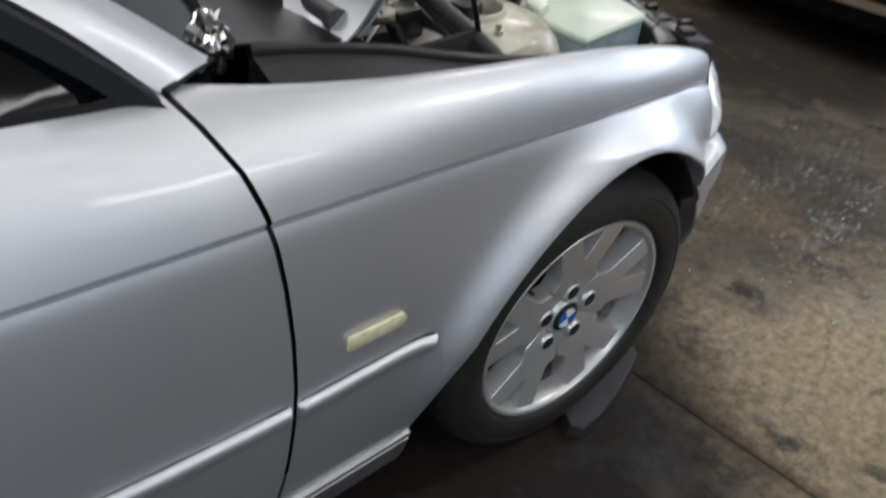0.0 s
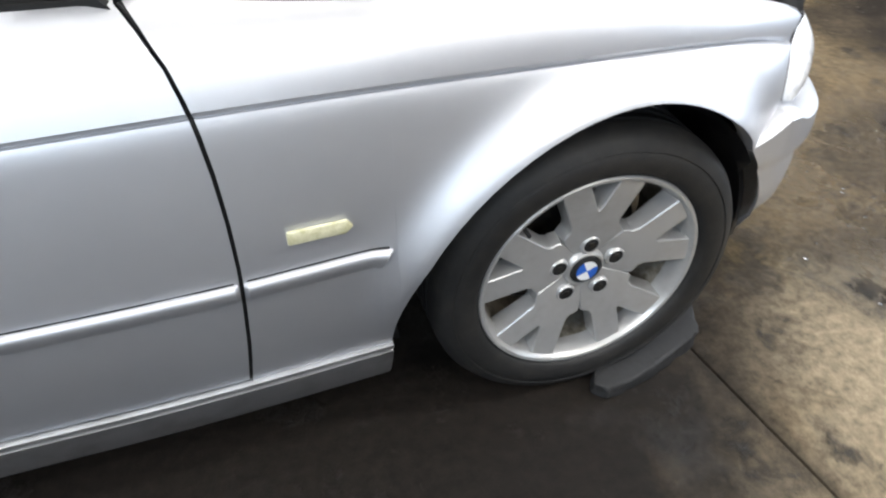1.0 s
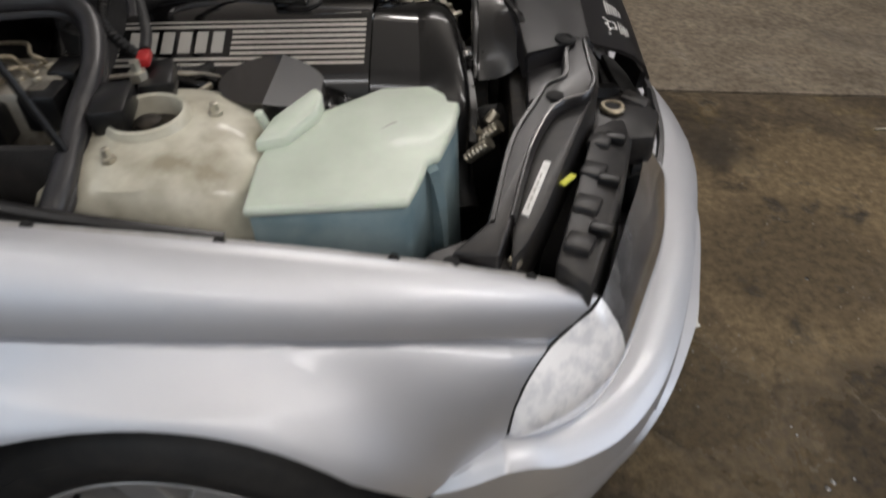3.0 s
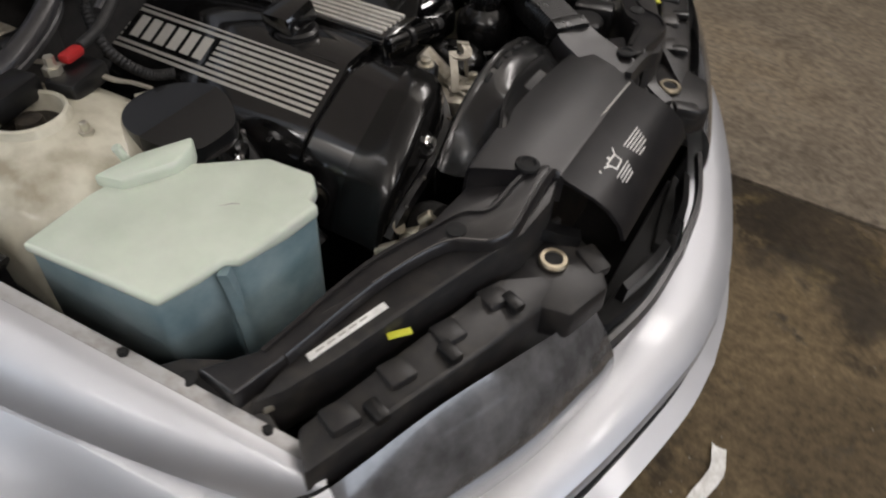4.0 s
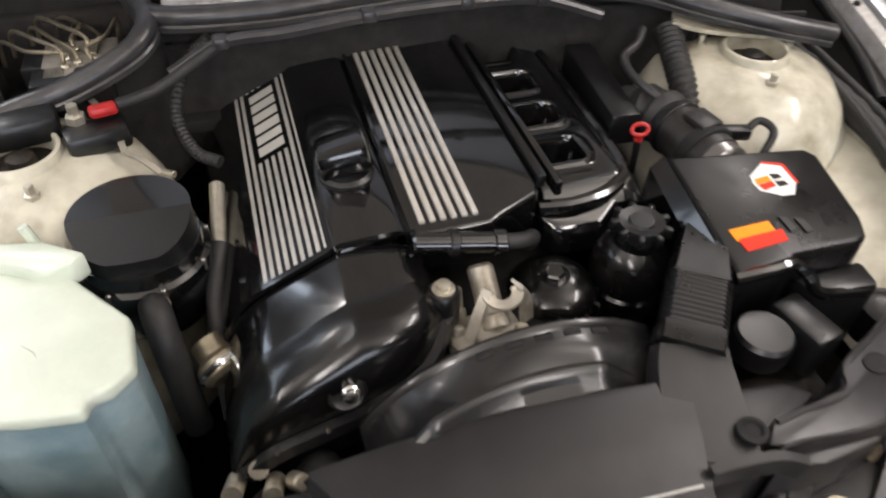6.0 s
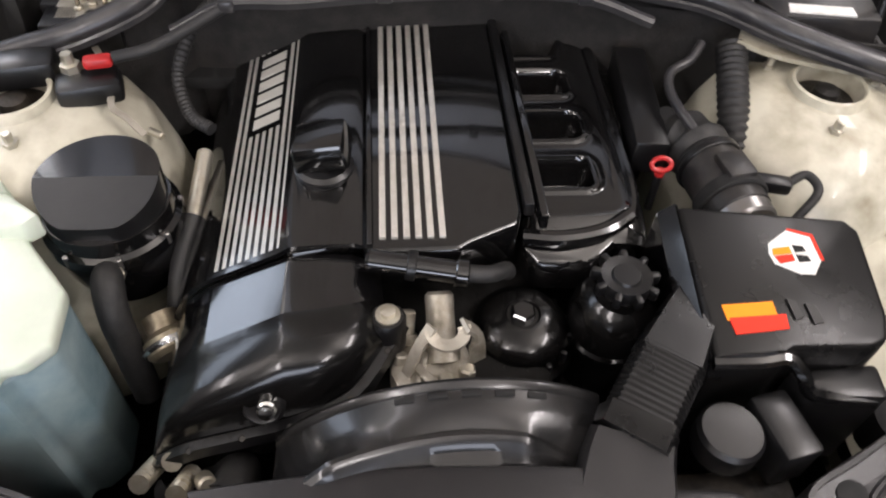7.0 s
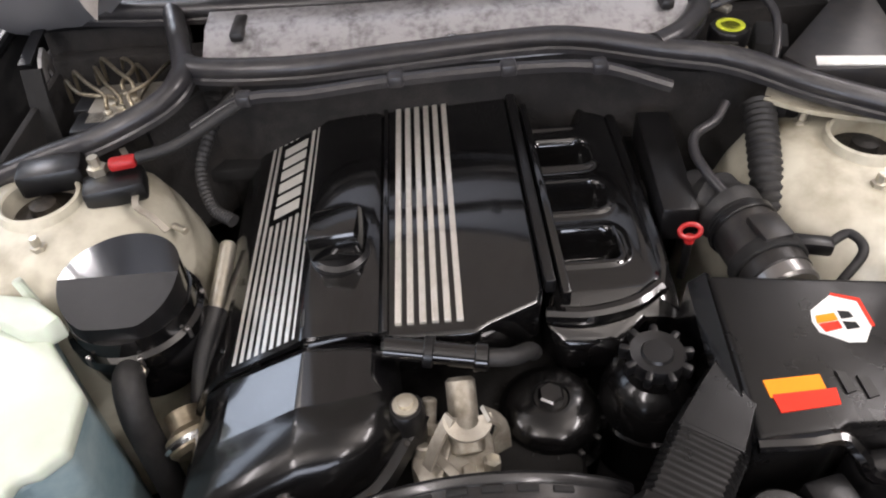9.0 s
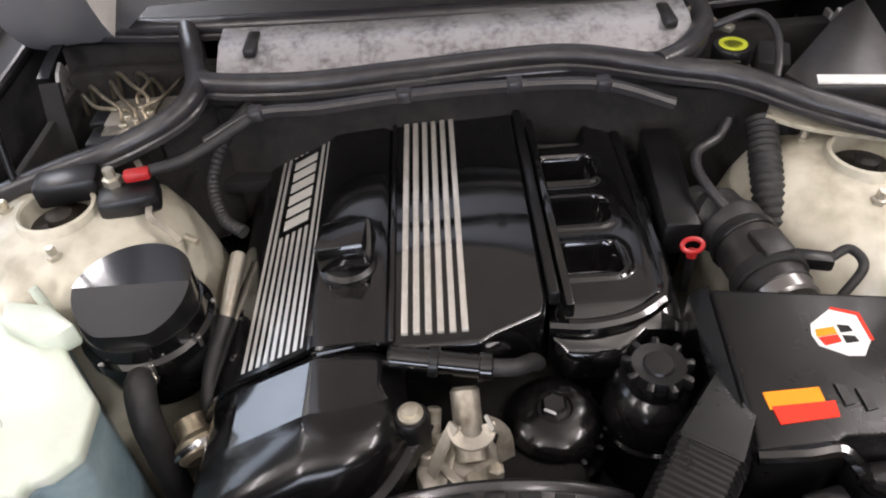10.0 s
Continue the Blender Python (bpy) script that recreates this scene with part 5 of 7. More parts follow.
part("bracket_bolt", along((-0.035, -0.372, 0.738), (-0.02, -0.352, 0.74), 0.005, 10), STEEL, car)

# ---- engine ----
def cover_z(y):
    return 0.724 + (y + 0.263) * 0.515


engine = part("engine_block", box(0.02, -0.08, 0.52, 0.60, 0.36, 0.30, 0.02), MATT_BLACK, car, "near-black six-cylinder engine block")
# right-hand cover: sloping panel with the striped strip
rows = []
for x in np.linspace(-0.31, 0.196, 10):
    col = [(x, -0.330, 0.60), (x, -0.315, 0.66), (x, -0.298, 0.690), (x, -0.284, 0.706), (x, -0.275, 0.713), (x, -0.264, 0.7185), (x, -0.230, 0.736), (x, -0.190, 0.7565), (x, -0.183, 0.762), (x, -0.176, 0.766), (x, -0.15, 0.768), (x, -0.112, 0.769), (x, -0.103, 0.764), (x, -0.101, 0.74)]
    rows.append(col)
cover = part("coil_cover", sheet(rows, -0.006), GLOSS, car, "glossy black engine cover with silver stripes")


def strip_on_cover(x0, x1, y0, y1, h, mat, name="stripe", label=""):
    b = bmesh.new()
    lo = [(x0, y0), (x1, y0), (x1, y1), (x0, y1)]
    vs = [b.verts.new((x, y, cover_z(y) - 0.003)) for x, y in lo] + [b.verts.new((x, y, cover_z(y) + h)) for x, y in lo]
    b.faces.new(vs[3::-1])
    b.faces.new(vs[4:])
    for i in range(4):
        j = (i + 1) % 4
        b.faces.new((vs[i], vs[j], vs[j + 4], vs[i + 4]))
    return part(name, b, mat, cover, label)


strip_on_cover(-0.290, 0.193, -0.268, -0.186, 0.0005, SATIN, "stripe_panel", "black inset panel")
for i in range(9):
    y0 = -0.2655 + i * 0.00895
    if i in (0, 1, 7, 8):
        strip_on_cover(-0.284, 0.188, y0, y0 + 0.0047, 0.0022, STRIPE)
    else:
        strip_on_cover(-0.284, -0.198, y0, y0 + 0.0047, 0.0022, STRIPE)
        strip_on_cover(-0.022, 0.188, y0, y0 + 0.0047, 0.0022, STRIPE)
strip_on_cover(-0.192, -0.028, -0.2475, -0.2055, 0.0012, GLOSS, "badge_plate", "black badge plate")
# the maker's name as plain raised bars
def badge(x0, x1, bars):
    for k, (a, b_, c, d) in enumerate(bars):
        strip_on_cover(x0 + (x1 - x0) * a, x0 + (x1 - x0) * b_, -0.2440 + 0.035 * c, -0.2440 + 0.035 * d, 0.0026, GREYPRINT, "badge_bar")


for x0, x1 in ((-0.184, -0.140), (-0.132, -0.086), (-0.078, -0.034)):
    badge(x0, x1, ((0, 0.40, 0, 1), (0.58, 1, 0, 1)))

# rocker cover strip between the covers and the timing end
part("valve_cover", prism([(-0.285, -0.185), (0.185, -0.190), (0.200, -0.180), (0.187, -0.106), (-0.285, -0.095)], 0.70, 0.765, 0.006), GLOSS, car, "black valve cover")
cap = part("oil_filler_cap", lathe([(0.030, 0.765), (0.034, 0.772), (0.034, 0.778), (0.029, 0.782)], pose(0.078, -0.147, 0), 30), SATIN, car, "black oil filler cap")
b = box(0.068, -0.148, 0.797, 0.058, 0.064, 0.036, 0.007, (12, -4, -4), taper=0.95)
part("grip", b, GLOSS, cap, "glossy black cap grip")
part("filler_saddle", prism([(0.03, -0.185), (0.185, -0.187), (0.190, -0.108), (0.03, -0.103)], 0.745, 0.771, 0.008), GLOSS, car, "black raised filler saddle")

# timing end: two flat facets below the stripes, then a swelling front down to a bolted flange
START = [(-0.335, 0.60), (-0.315, 0.66), (-0.298, 0.690), (-0.276, 0.709), (-0.266, 0.7155), (-0.225, 0.7365), (-0.183, 0.7575), (-0.178, 0.7595), (-0.150, 0.760), (-0.116, 0.759), (-0.100, 0.750), (-0.086, 0.73)]
END = [(0.345, -0.335, 0.585), (0.347, -0.318, 0.620), (0.349, -0.302, 0.640), (0.349, -0.282, 0.650), (0.348, -0.268, 0.655), (0.344, -0.228, 0.662), (0.338, -0.188, 0.668), (0.337, -0.180, 0.670), (0.333, -0.150, 0.680), (0.322, -0.118, 0.692), (0.300, -0.096, 0.706), (0.280, -0.080, 0.714)]


def timing_rows(cols, steps, t0, t1):
    """Rows from the stripes forward: flat at first, then a fuller rounded swell."""
    out = []
    for t in np.linspace(t0, t1, steps):
        row = []
        for c in cols:
            (ya, za), (xe, ye, ze) = START[c], END[c]
            flat = 0.50 + 0.10 * min(1.0, max(0.0, (-0.185 - ya) / 0.08))
            u = max(0.0, (t - flat) / (1 - flat))
            x = 0.197 + (xe - 0.197) * (t if t < flat else flat + (1 - flat) * math.sin(u * math.pi / 2))
            drop = 0.05 * (za - ze) * min(1, t / flat)
            f = 1 - max(0.0, 1 - u ** 2.3) ** (1 / 2.3)
            swell = 0.0045 * math.sin(math.pi * min(1.0, u * 1.15)) ** 0.7 if 3 < c < 10 and u > 0 else 0.0
            row.append((x, ya + (ye - ya) * t, za - drop - (za - drop - ze) * f + swell))
        out.append(row)
    return out


b = bmesh.new()
sheet(timing_rows(range(0, 5), 9, 0.0, 0.5), 0.0, b)
sheet(timing_rows(range(4, 7), 9, 0.0, 0.5), 0.0, b)
sheet(timing_rows(range(6, 12), 9, 0.0, 0.5), 0.0, b)
rows = timing_rows(range(12), 15, 0.5, 1.0)
nose = part("timing_cover", b, SMOOTH, car, "glossy black timing cover with two flat facets and a rounded front")
part("timing_front", sheet(rows + [[(p[0] + 0.001, p[1], p[2] - 0.06) for p in rows[-1]]]), DOME, nose, "oily black rounded front")
edge = [(p[0] + 0.005, p[1], p[2] - 0.006) for p in rows[-1]]
part("cover_flange", sweep([(0.262, -0.066, 0.722)] + edge[::-1][:10:2] + [edge[1]], [(-0.008, -0.008), (0.007, -0.008), (0.009, 0.003), (0.004, 0.008), (-0.006, 0.007)], n=6), SATIN, nose, "black bolted flange")
for i in range(1, len(edge), 2):
    p = edge[i]
    part("flange_bolt", lathe([(0.0042, 0), (0.0042, 0.004), (0.003, 0.005)], pose(p[0] + 0.003, p[1], p[2] + 0.003, 0, 30, 0), 6), GRIME, nose)
part("bolt_eye", lathe([(0.021, -0.004), (0.022, 0.002), (0.018, 0.006), (0.013, 0.004)], pose(0.3375, -0.203, 0.700, 0, 62, 0), 24), SATIN, nose)
part("cover_bolt", lathe([(0.010, 0), (0.010, 0.006), (0.0075, 0.008), (0.0075, 0.013), (0.004, 0.014)], pose(0.340, -0.199, 0.700, 0, 62, 0), 16), CHROME, nose, "bright domed cover bolt")
part("cover_bolt", lathe([(0.013, 0), (0.013, 0.003), (0.008, 0.004), (0.008, 0.010), (0.004, 0.011)], pose(0.266, -0.079, 0.742), 16), STEEL, nose, "zinc cover bolt")
part("bolt_boss", lathe([(0.015, 0.66), (0.019, 0.70), (0.019, 0.738), (0.016, 0.743)], pose(0.267, -0.079, 0), 18), SATIN, nose)

# centre cover with six silver stripes
C2 = [(-0.345, -0.098), (0.198, -0.101), (0.207, -0.094), (0.206, -0.002), (0.196, 0.012), (0.172, 0.066), (0.150, 0.072), (-0.345, 0.078)]
c2 = part("fuel_rail_cover", prism(C2, 0.715, 0.773, 0.007, segments=3), GLOSS, car, "glossy black centre engine cover with silver stripes")
for i in range(6):
    y0 = -0.0835 + i * 0.0122
    part("stripe", box(-0.0725, y0 + 0.0035 + 0.0005 * i, 0.7745, 0.525, 0.0070, 0.005, 0.001, (0, 0, -0.5)), STRIPE, c2)
part("cover_edge", box(-0.05, -0.096, 0.774, 0.50, 0.006, 0.008, 0.002), GLOSS, c2)
part("joint_groove", box(-0.06, 0.080, 0.770, 0.42, 0.012, 0.02, 0.003), SATIN, c2)
part("joint_bar", box(-0.01, 0.094, 0.771, 0.36, 0.010, 0.022, 0.003), GLOSS, c2)

# intake manifold: four round-ended pockets sunk between swelling runners
POCKETS = (0.067, -0.022, -0.113, -0.203)


def pocket_gap(x, y):
    """The distance to the nearest pocket's outline, negative inside it."""
    best = 9.0
    for c in POCKETS:
        qx, qy = abs(x - c) - 0.0085, abs(y - 0.134) - 0.024
        best = min(best, math.hypot(max(qx, 0), max(qy, 0)) + min(max(qx, qy), 0) - 0.0155)
    return best


def manifold_top(x, y):
    d = pocket_gap(x, y)
    k = min(1.0, max(0.0, (d + 0.009) / 0.013))
    k = k * k * (3 - 2 * k)
    z = 0.7455 - 0.036 * (1 - k) + 0.0045 * math.exp(-((d - 0.006) / 0.006) ** 2)
    edge = min(1.0, max(0.0, (y - 0.190) / 0.035))
    tip = min(1.0, max(0.0, (x - 0.118) / 0.045))
    return z - 0.010 * edge ** 2 - 0.020 * tip ** 2


rows = [[(x, y, manifold_top(x, y)) for y in np.linspace(0.088, 0.224, 52)] for x in np.linspace(-0.315, 0.163, 170)]
for row in rows:
    row.insert(0, (row[0][0], 0.087, 0.69))
    row.append((row[-1][0], 0.228, 0.69))
rows.append([(0.168, y, 0.69) for _, y, _ in rows[-1]])
man = part("intake_manifold", sheet(rows), GLOSS, car, "glossy black plastic intake manifold with four deep pockets")
part("manifold_bead", hose([(0.040, 0.173, 0.746), (0.075, 0.1755, 0.7465), (0.092, 0.1745, 0.746), (0.100, 0.165, 0.745)], 0.0042, seg=10), GLOSS, man)
part("manifold_rail", sweep([(-0.29, 0.222, 0.737), (-0.1, 0.222, 0.738), (0.08, 0.219, 0.738), (0.135, 0.208, 0.736)], ring(0.008, 10), n=6), GLOSS, man, "rounded manifold edge")
part("manifold_front", prism([(0.120, 0.078), (0.165, 0.074), (0.190, 0.088), (0.193, 0.150), (0.150, 0.205), (0.125, 0.205)], 0.672, 0.738, 0.016, segments=4, lift=lambda x, y: -0.022 if x > 0.17 else 0.0), GLOSS, man, "bulging glossy manifold end")
part("manifold_lip", sweep([(0.160, 0.075, 0.738), (0.165, 0.12, 0.738), (0.155, 0.17, 0.738), (0.135, 0.205, 0.742)], ring(0.010, 10), n=6), GLOSS, man)
part("side_box", box(-0.065, 0.262, 0.742, 0.21, 0.044, 0.05, 0.005, (0, 0, -5)), SATIN, man, "black electronic module")
dip = part("dipstick", along((0.085, 0.249, 0.70), (0.078, 0.252, 0.752), 0.005, 12), SATIN, car, "dipstick with a red plastic pull ring")
part("stub", along((0.078, 0.252, 0.750), (0.077, 0.2525, 0.760), 0.006, 12), RED, dip)
b = bmesh.new()
b = sweep([(0.080 + 0.005 * math.cos(a), 0.250 + 0.012 * math.sin(a), 0.770 - 0.006 * math.cos(a)) for a in np.linspace(0, 2 * math.pi, 15)], ring(0.003, 8), n=2)
part("ring_pull", b, RED, dip, "red dipstick ring")

# hose and pipes round the engine front
part("breather_pipe", along((0.212, -0.100, 0.768), (0.226, 0.004, 0.757), 0.0125, 20), GLOSS, car, "glossy black breather pipe")
part("breather_joint", along((0.2175, -0.058, 0.7636), (0.219, -0.048, 0.7625), 0.0160, 20), SATIN, car)
part("breather_joint", along((0.2245, -0.008, 0.758), (0.2262, 0.006, 0.7567), 0.0158, 20), GLOSS, car)
part("breather_hose", hose([(0.226, 0.004, 0.757), (0.224, 0.030, 0.752), (0.205, 0.050, 0.735), (0.18, 0.06, 0.70)], 0.0095), RUBBER, car)
th = part("thermostat_housing", prism([(0.262, -0.072), (0.262, 0.004), (0.300, 0.010), (0.325, -0.004), (0.325, -0.070), (0.300, -0.080)], 0.62, 0.690, 0.008), ALUMIN, car, "dull cast-aluminium sensor housing")
part("solenoid", along((0.276, -0.022, 0.690), (0.226, -0.024, 0.728), 0.0155, 24), ALUMIN, th, "pale cylindrical solenoid")
part("solenoid_end", along((0.286, -0.021, 0.682), (0.272, -0.022, 0.693), 0.019, 24), ALUMIN, th)
b = sweep([(0.291 + 0.013 * math.cos(a), -0.020 + 0.017 * math.sin(a), 0.747 - 0.5 * 0.013 * math.cos(a)) for a in np.linspace(-1.9, 1.9, 13)] , [(-0.0065, -0.0016), (0.0065, -0.0016), (0.0065, 0.0016), (-0.0065, 0.0016)], n=2)
part("lifting_eye", b, ALUMIN, th, "pale bent metal lifting eye")
part("eye_arm", sweep([(0.288, -0.036, 0.752), (0.300, -0.050, 0.730), (0.310, -0.062, 0.700)], [(-0.006, -0.002), (0.006, -0.002), (0.006, 0.002), (-0.006, 0.002)], n=5), ALUMIN, th)
part("eye_arm", sweep([(0.288, -0.003, 0.752), (0.284, 0.010, 0.730), (0.290, 0.014, 0.690)], [(-0.009, -0.002), (0.009, -0.002), (0.009, 0.002), (-0.009, 0.002)], n=5), ALUMIN, th)
part("pipe_stub", along((0.272, -0.062, 0.672), (0.238, -0.057, 0.712), 0.0085, 18), ALUMIN, th)
part("pipe_collar", along((0.262, -0.0605, 0.684), (0.254, -0.0595, 0.693), 0.0115, 18), ALUMIN, th)
part("pipe_stub", along((0.300, -0.072, 0.66), (0.283, -0.066, 0.697), 0.0075, 18), ALUMIN, th)
part("housing_lever", box(0.313, -0.040, 0.697, 0.050, 0.010, 0.006, 0.002, (12, 0, 40)), ALUMIN, th)
part("housing_nut", along((0.310, 0.000, 0.680), (0.306, 0.002, 0.702), 0.009, 6), STEEL, th)
part("housing_nut", along((0.316, -0.022, 0.685), (0.314, -0.021, 0.699), 0.008, 6), STEEL, th)
part("housing_rib", box(0.300, -0.045, 0.690, 0.05, 0.006, 0.012, 0.002, (0, 0, -18)), ALUMIN, th)

of = part("oil_filter_housing", lathe([(0.060, 0.56), (0.061, 0.630), (0.0645, 0.636), (0.0645, 0.646), (0.060, 0.650), (0.0575, 0.652), (0.0565, 0.664), (0.052, 0.678), (0.044, 0.688), (0.032, 0.694), (0.020, 0.696), (0.018, 0.694), (0.004, 0.694)], pose(0.236, 0.070, 0), 44), DOME, car, "glossy black oil filter housing with a domed lid")
part("lid_hexagon", lathe([(0.0145, 0.692), (0.0145, 0.701), (0.012, 0.703)], pose(0.236, 0.070, 0), 6), GLOSS, of)
for i in range(14):
    a = 2 * math.pi * i / 14
    part("lid_rib", box(0.236 + 0.057 * math.cos(a), 0.070 + 0.057 * math.sin(a), 0.66, 0.008, 0.006, 0.02, 0.002, (0, 0, math.degrees(a))), SATIN, of)

ps = part("power_steering_reservoir", lathe([(0.050, 0.58), (0.051, 0.652), (0.047, 0.656), (0.047, 0.660), (0.0535, 0.664), (0.055, 0.672), (0.055, 0.688), (0.0525, 0.700), (0.046, 0.713), (0.038, 0.720), (0.034, 0.724), (0.033, 0.737)], pose(0.238, 0.172, 0.008) @ Matrix.Diagonal((0.9, 0.9, 1, 1)), 44), DOME, car, "glossy black power steering reservoir")
capp = part("reservoir_cap", lathe([(0.031, 0.732), (0.032, 0.748), (0.030, 0.753), (0.018, 0.7515), (0.016, 0.7545), (0.004, 0.7545)], pose(0.238, 0.172, 0.008) @ Matrix.Diagonal((0.9, 0.9, 1, 1)), 32), SATIN, ps, "black ribbed screw cap")
for i in range(9):
    a = 2 * math.pi * i / 9 + 0.2
    part("cap_lug", box(0.238 + 0.0300 * math.cos(a), 0.172 + 0.0300 * math.sin(a), 0.753, 0.014, 0.0085, 0.016, 0.003, (0, 0, math.degrees(a))), SATIN, capp)

# ---- air filter box ----
AB = [(0.163, 0.240), (0.185, 0.424), (0.200, 0.436), (0.300, 0.430), (0.327, 0.420), (0.333, 0.400), (0.330, 0.322), (0.337, 0.312), (0.338, 0.238)]


def lid(x, y):
    """The lid of the air filter box falls towards the front."""
    return 0.786 - 0.19 * (x - 0.165)


def on_lid(name, outline, proud, material, label=""):
    return part(name, prism(outline, 0.74, proud, 0, lift=lid), material, ab, label)


ab = part("air_filter_box", prism(AB, 0.60, 0.0, 0.010, segments=3, lift=lid), BOXBLACK, car, "black plastic air filter box with stickers")
part("box_base", prism([(0.16, 0.26), (0.18, 0.42), (0.36, 0.42), (0.36, 0.33), (0.33, 0.25)], 0.50, 0.62, 0.01), SATIN, ab)
part("box_side", sheet([[(0.160, 0.238, 0.786), (0.338, 0.234, 0.752)], [(0.156, 0.224, 0.768), (0.336, 0.218, 0.730)], [(0.156, 0.222, 0.70), (0.336, 0.218, 0.68)]], 0.006), SMOOTH, ab, "glossy black lid edge")
part("front_lip", sweep([(0.338, 0.238, 0.745), (0.342, 0.28, 0.750), (0.340, 0.312, 0.750), (0.352, 0.328, 0.738), (0.362, 0.345, 0.716), (0.366, 0.41, 0.706)], ring(0.008, 8), n=5), GLOSS, ab, "glossy rolled front edge")
part("front_step", prism([(0.335, 0.325), (0.365, 0.335), (0.372, 0.42), (0.330, 0.425)], 0.58, 0.720, 0.008), SATIN, ab)
on_lid("sticker", [(0.214, 0.328), (0.199, 0.352), (0.198, 0.360), (0.207, 0.376), (0.236, 0.380), (0.252, 0.368), (0.251, 0.352), (0.238, 0.328), (0.226, 0.325)], 0.0010, WHITEPRINT, "white shaped sticker with plain red and orange marks")
on_lid("sticker_edge", [(0.199, 0.352), (0.1965, 0.354), (0.205, 0.380), (0.236, 0.383), (0.236, 0.379), (0.208, 0.376)], 0.0014, REDPRINT)
on_lid("sticker_mark", [(0.221, 0.330), (0.219, 0.349), (0.227, 0.350), (0.229, 0.329)], 0.0018, ORANGE)
on_lid("sticker_mark", [(0.230, 0.330), (0.228, 0.350), (0.236, 0.351), (0.239, 0.334)], 0.0018, REDPRINT)
for q in ((0.217, 0.353, 0.226, 0.366), (0.229, 0.354, 0.238, 0.368)):
    on_lid("sticker_mark", [(q[0], q[1]), (q[2], q[1] + 0.001), (q[2] - 0.001, q[3]), (q[0] + 0.002, q[3] - 0.002)], 0.0018, CHROME_DARK)
on_lid("colour_bar", [(0.283, 0.258), (0.281, 0.312), (0.296, 0.313), (0.300, 0.260)], 0.0012, ORANGE, "orange printed bar")
on_lid("colour_bar", [(0.2975, 0.262), (0.2955, 0.322), (0.311, 0.321), (0.315, 0.265)], 0.0014, REDPRINT, "red printed bar")
for q in ((0.279, 0.327, 0.302, 0.339), (0.285, 0.345, 0.308, 0.358)):
    on_lid("embossed_mark", [(q[0], q[1]), (q[2], q[1] + 0.003), (q[2] - 0.002, q[3]), (q[0] + 0.003, q[3] - 0.003)], 0.0025, SATIN)
# intake tube behind the box
maf = part("intake_tube", along((0.150, 0.336, 0.742), (0.050, 0.322, 0.746), 0.038, 32), GREY, car, "black intake tube with metal collar and sensor")
part("collar", along((0.124, 0.332, 0.743), (0.106, 0.330, 0.744), 0.043, 32), CHROME_DARK, maf, "dark clamp")
part("metal_sleeve", along((0.160, 0.338, 0.741), (0.126, 0.333, 0.743), 0.0365, 32), SLEEVE, maf, "dull metal sleeve")
part("collar", along((0.062, 0.324, 0.746), (0.050, 0.322, 0.746), 0.041, 32), SATIN, maf)
part("boot", hose([(0.055, 0.322, 0.746), (0.015, 0.312, 0.745), (-0.02, 0.285, 0.725), (-0.05, 0.25, 0.69)], 0.038, ribs=5, seg=24), RUBBER, maf, "ribbed black rubber boot")
part("sensor", box(0.098, 0.330, 0.783, 0.042, 0.036, 0.012, 0.004, (0, 0, 10)), GREY, maf, "square grey sensor top")
part("sensor_plug", box(0.108, 0.378, 0.762, 0.045, 0.020, 0.018, 0.005, (0, 0, 75)), SATIN, maf)
part("sensor_cable", hose([(0.110, 0.395, 0.762), (0.105, 0.418, 0.772), (0.130, 0.424, 0.768), (0.150, 0.398, 0.742)], 0.0055), RUBBER, maf)
part("vacuum_hose", hose([(0.03, 0.305, 0.778), (0.0, 0.292, 0.786), (-0.035, 0.286, 0.792), (-0.065, 0.295, 0.797), (-0.085, 0.325, 0.802), (-0.11, 0.345, 0.81)], 0.0062), SEAL, car, "thin grey vacuum hose")
part("ribbed_hose", hose([(-0.115, 0.392, 0.800), (-0.07, 0.385, 0.780), (-0.02, 0.378, 0.755), (0.03, 0.376, 0.715)], 0.0195, ribs=16, seg=18), RUBBER, car, "ribbed grey-black air hose")
part("bulkhead_bracket", sweep([(-0.125, 0.402, 0.815), (-0.10, 0.45, 0.808), (-0.085, 0.52, 0.80), (-0.075, 0.59, 0.79)], [(-0.024, -0.003), (0.024, -0.003), (0.024, 0.003), (-0.024, 0.003)], n=5), CREAM, car, "cream bulkhead bracket")
# snorkel from the grille to the box
DUCT = [(-0.034, -0.03), (0.034, -0.03), (0.038, -0.008), (0.030, 0.016), (-0.030, 0.016), (-0.038, -0.008)]
duct = part("air_duct", sweep([(0.222, 0.276, 0.738), (0.285, 0.229, 0.746), (0.338, 0.192, 0.748)], DUCT, n=6, scale=lambda t: 0.66 + 0.31 * t), BOXBLACK, car, "black plastic air duct with bellows")
part("duct_bellows", sweep([(0.334, 0.195, 0.749), (0.365, 0.172, 0.748), (0.398, 0.149, 0.744)], [(-0.032, -0.03), (0.032, -0.03), (0.035, -0.010), (0.033, 0.006), (0.026, 0.014), (-0.026, 0.014), (-0.033, 0.006), (-0.035, -0.010)], n=36, scale=lambda t: 1.0 + 0.03 * math.cos(t * 24 * math.pi)), BOXBLACK, duct, "finely ribbed bellows of the air duct")
part("duct_collar", sweep([(0.394, 0.151, 0.745), (0.402, 0.146, 0.744), (0.412, 0.139, 0.741)], [(-0.037, -0.03), (0.037, -0.03), (0.039, -0.008), (0.030, 0.016), (-0.030, 0.016), (-0.039, -0.008)], n=3), BOXBLACK, duct)
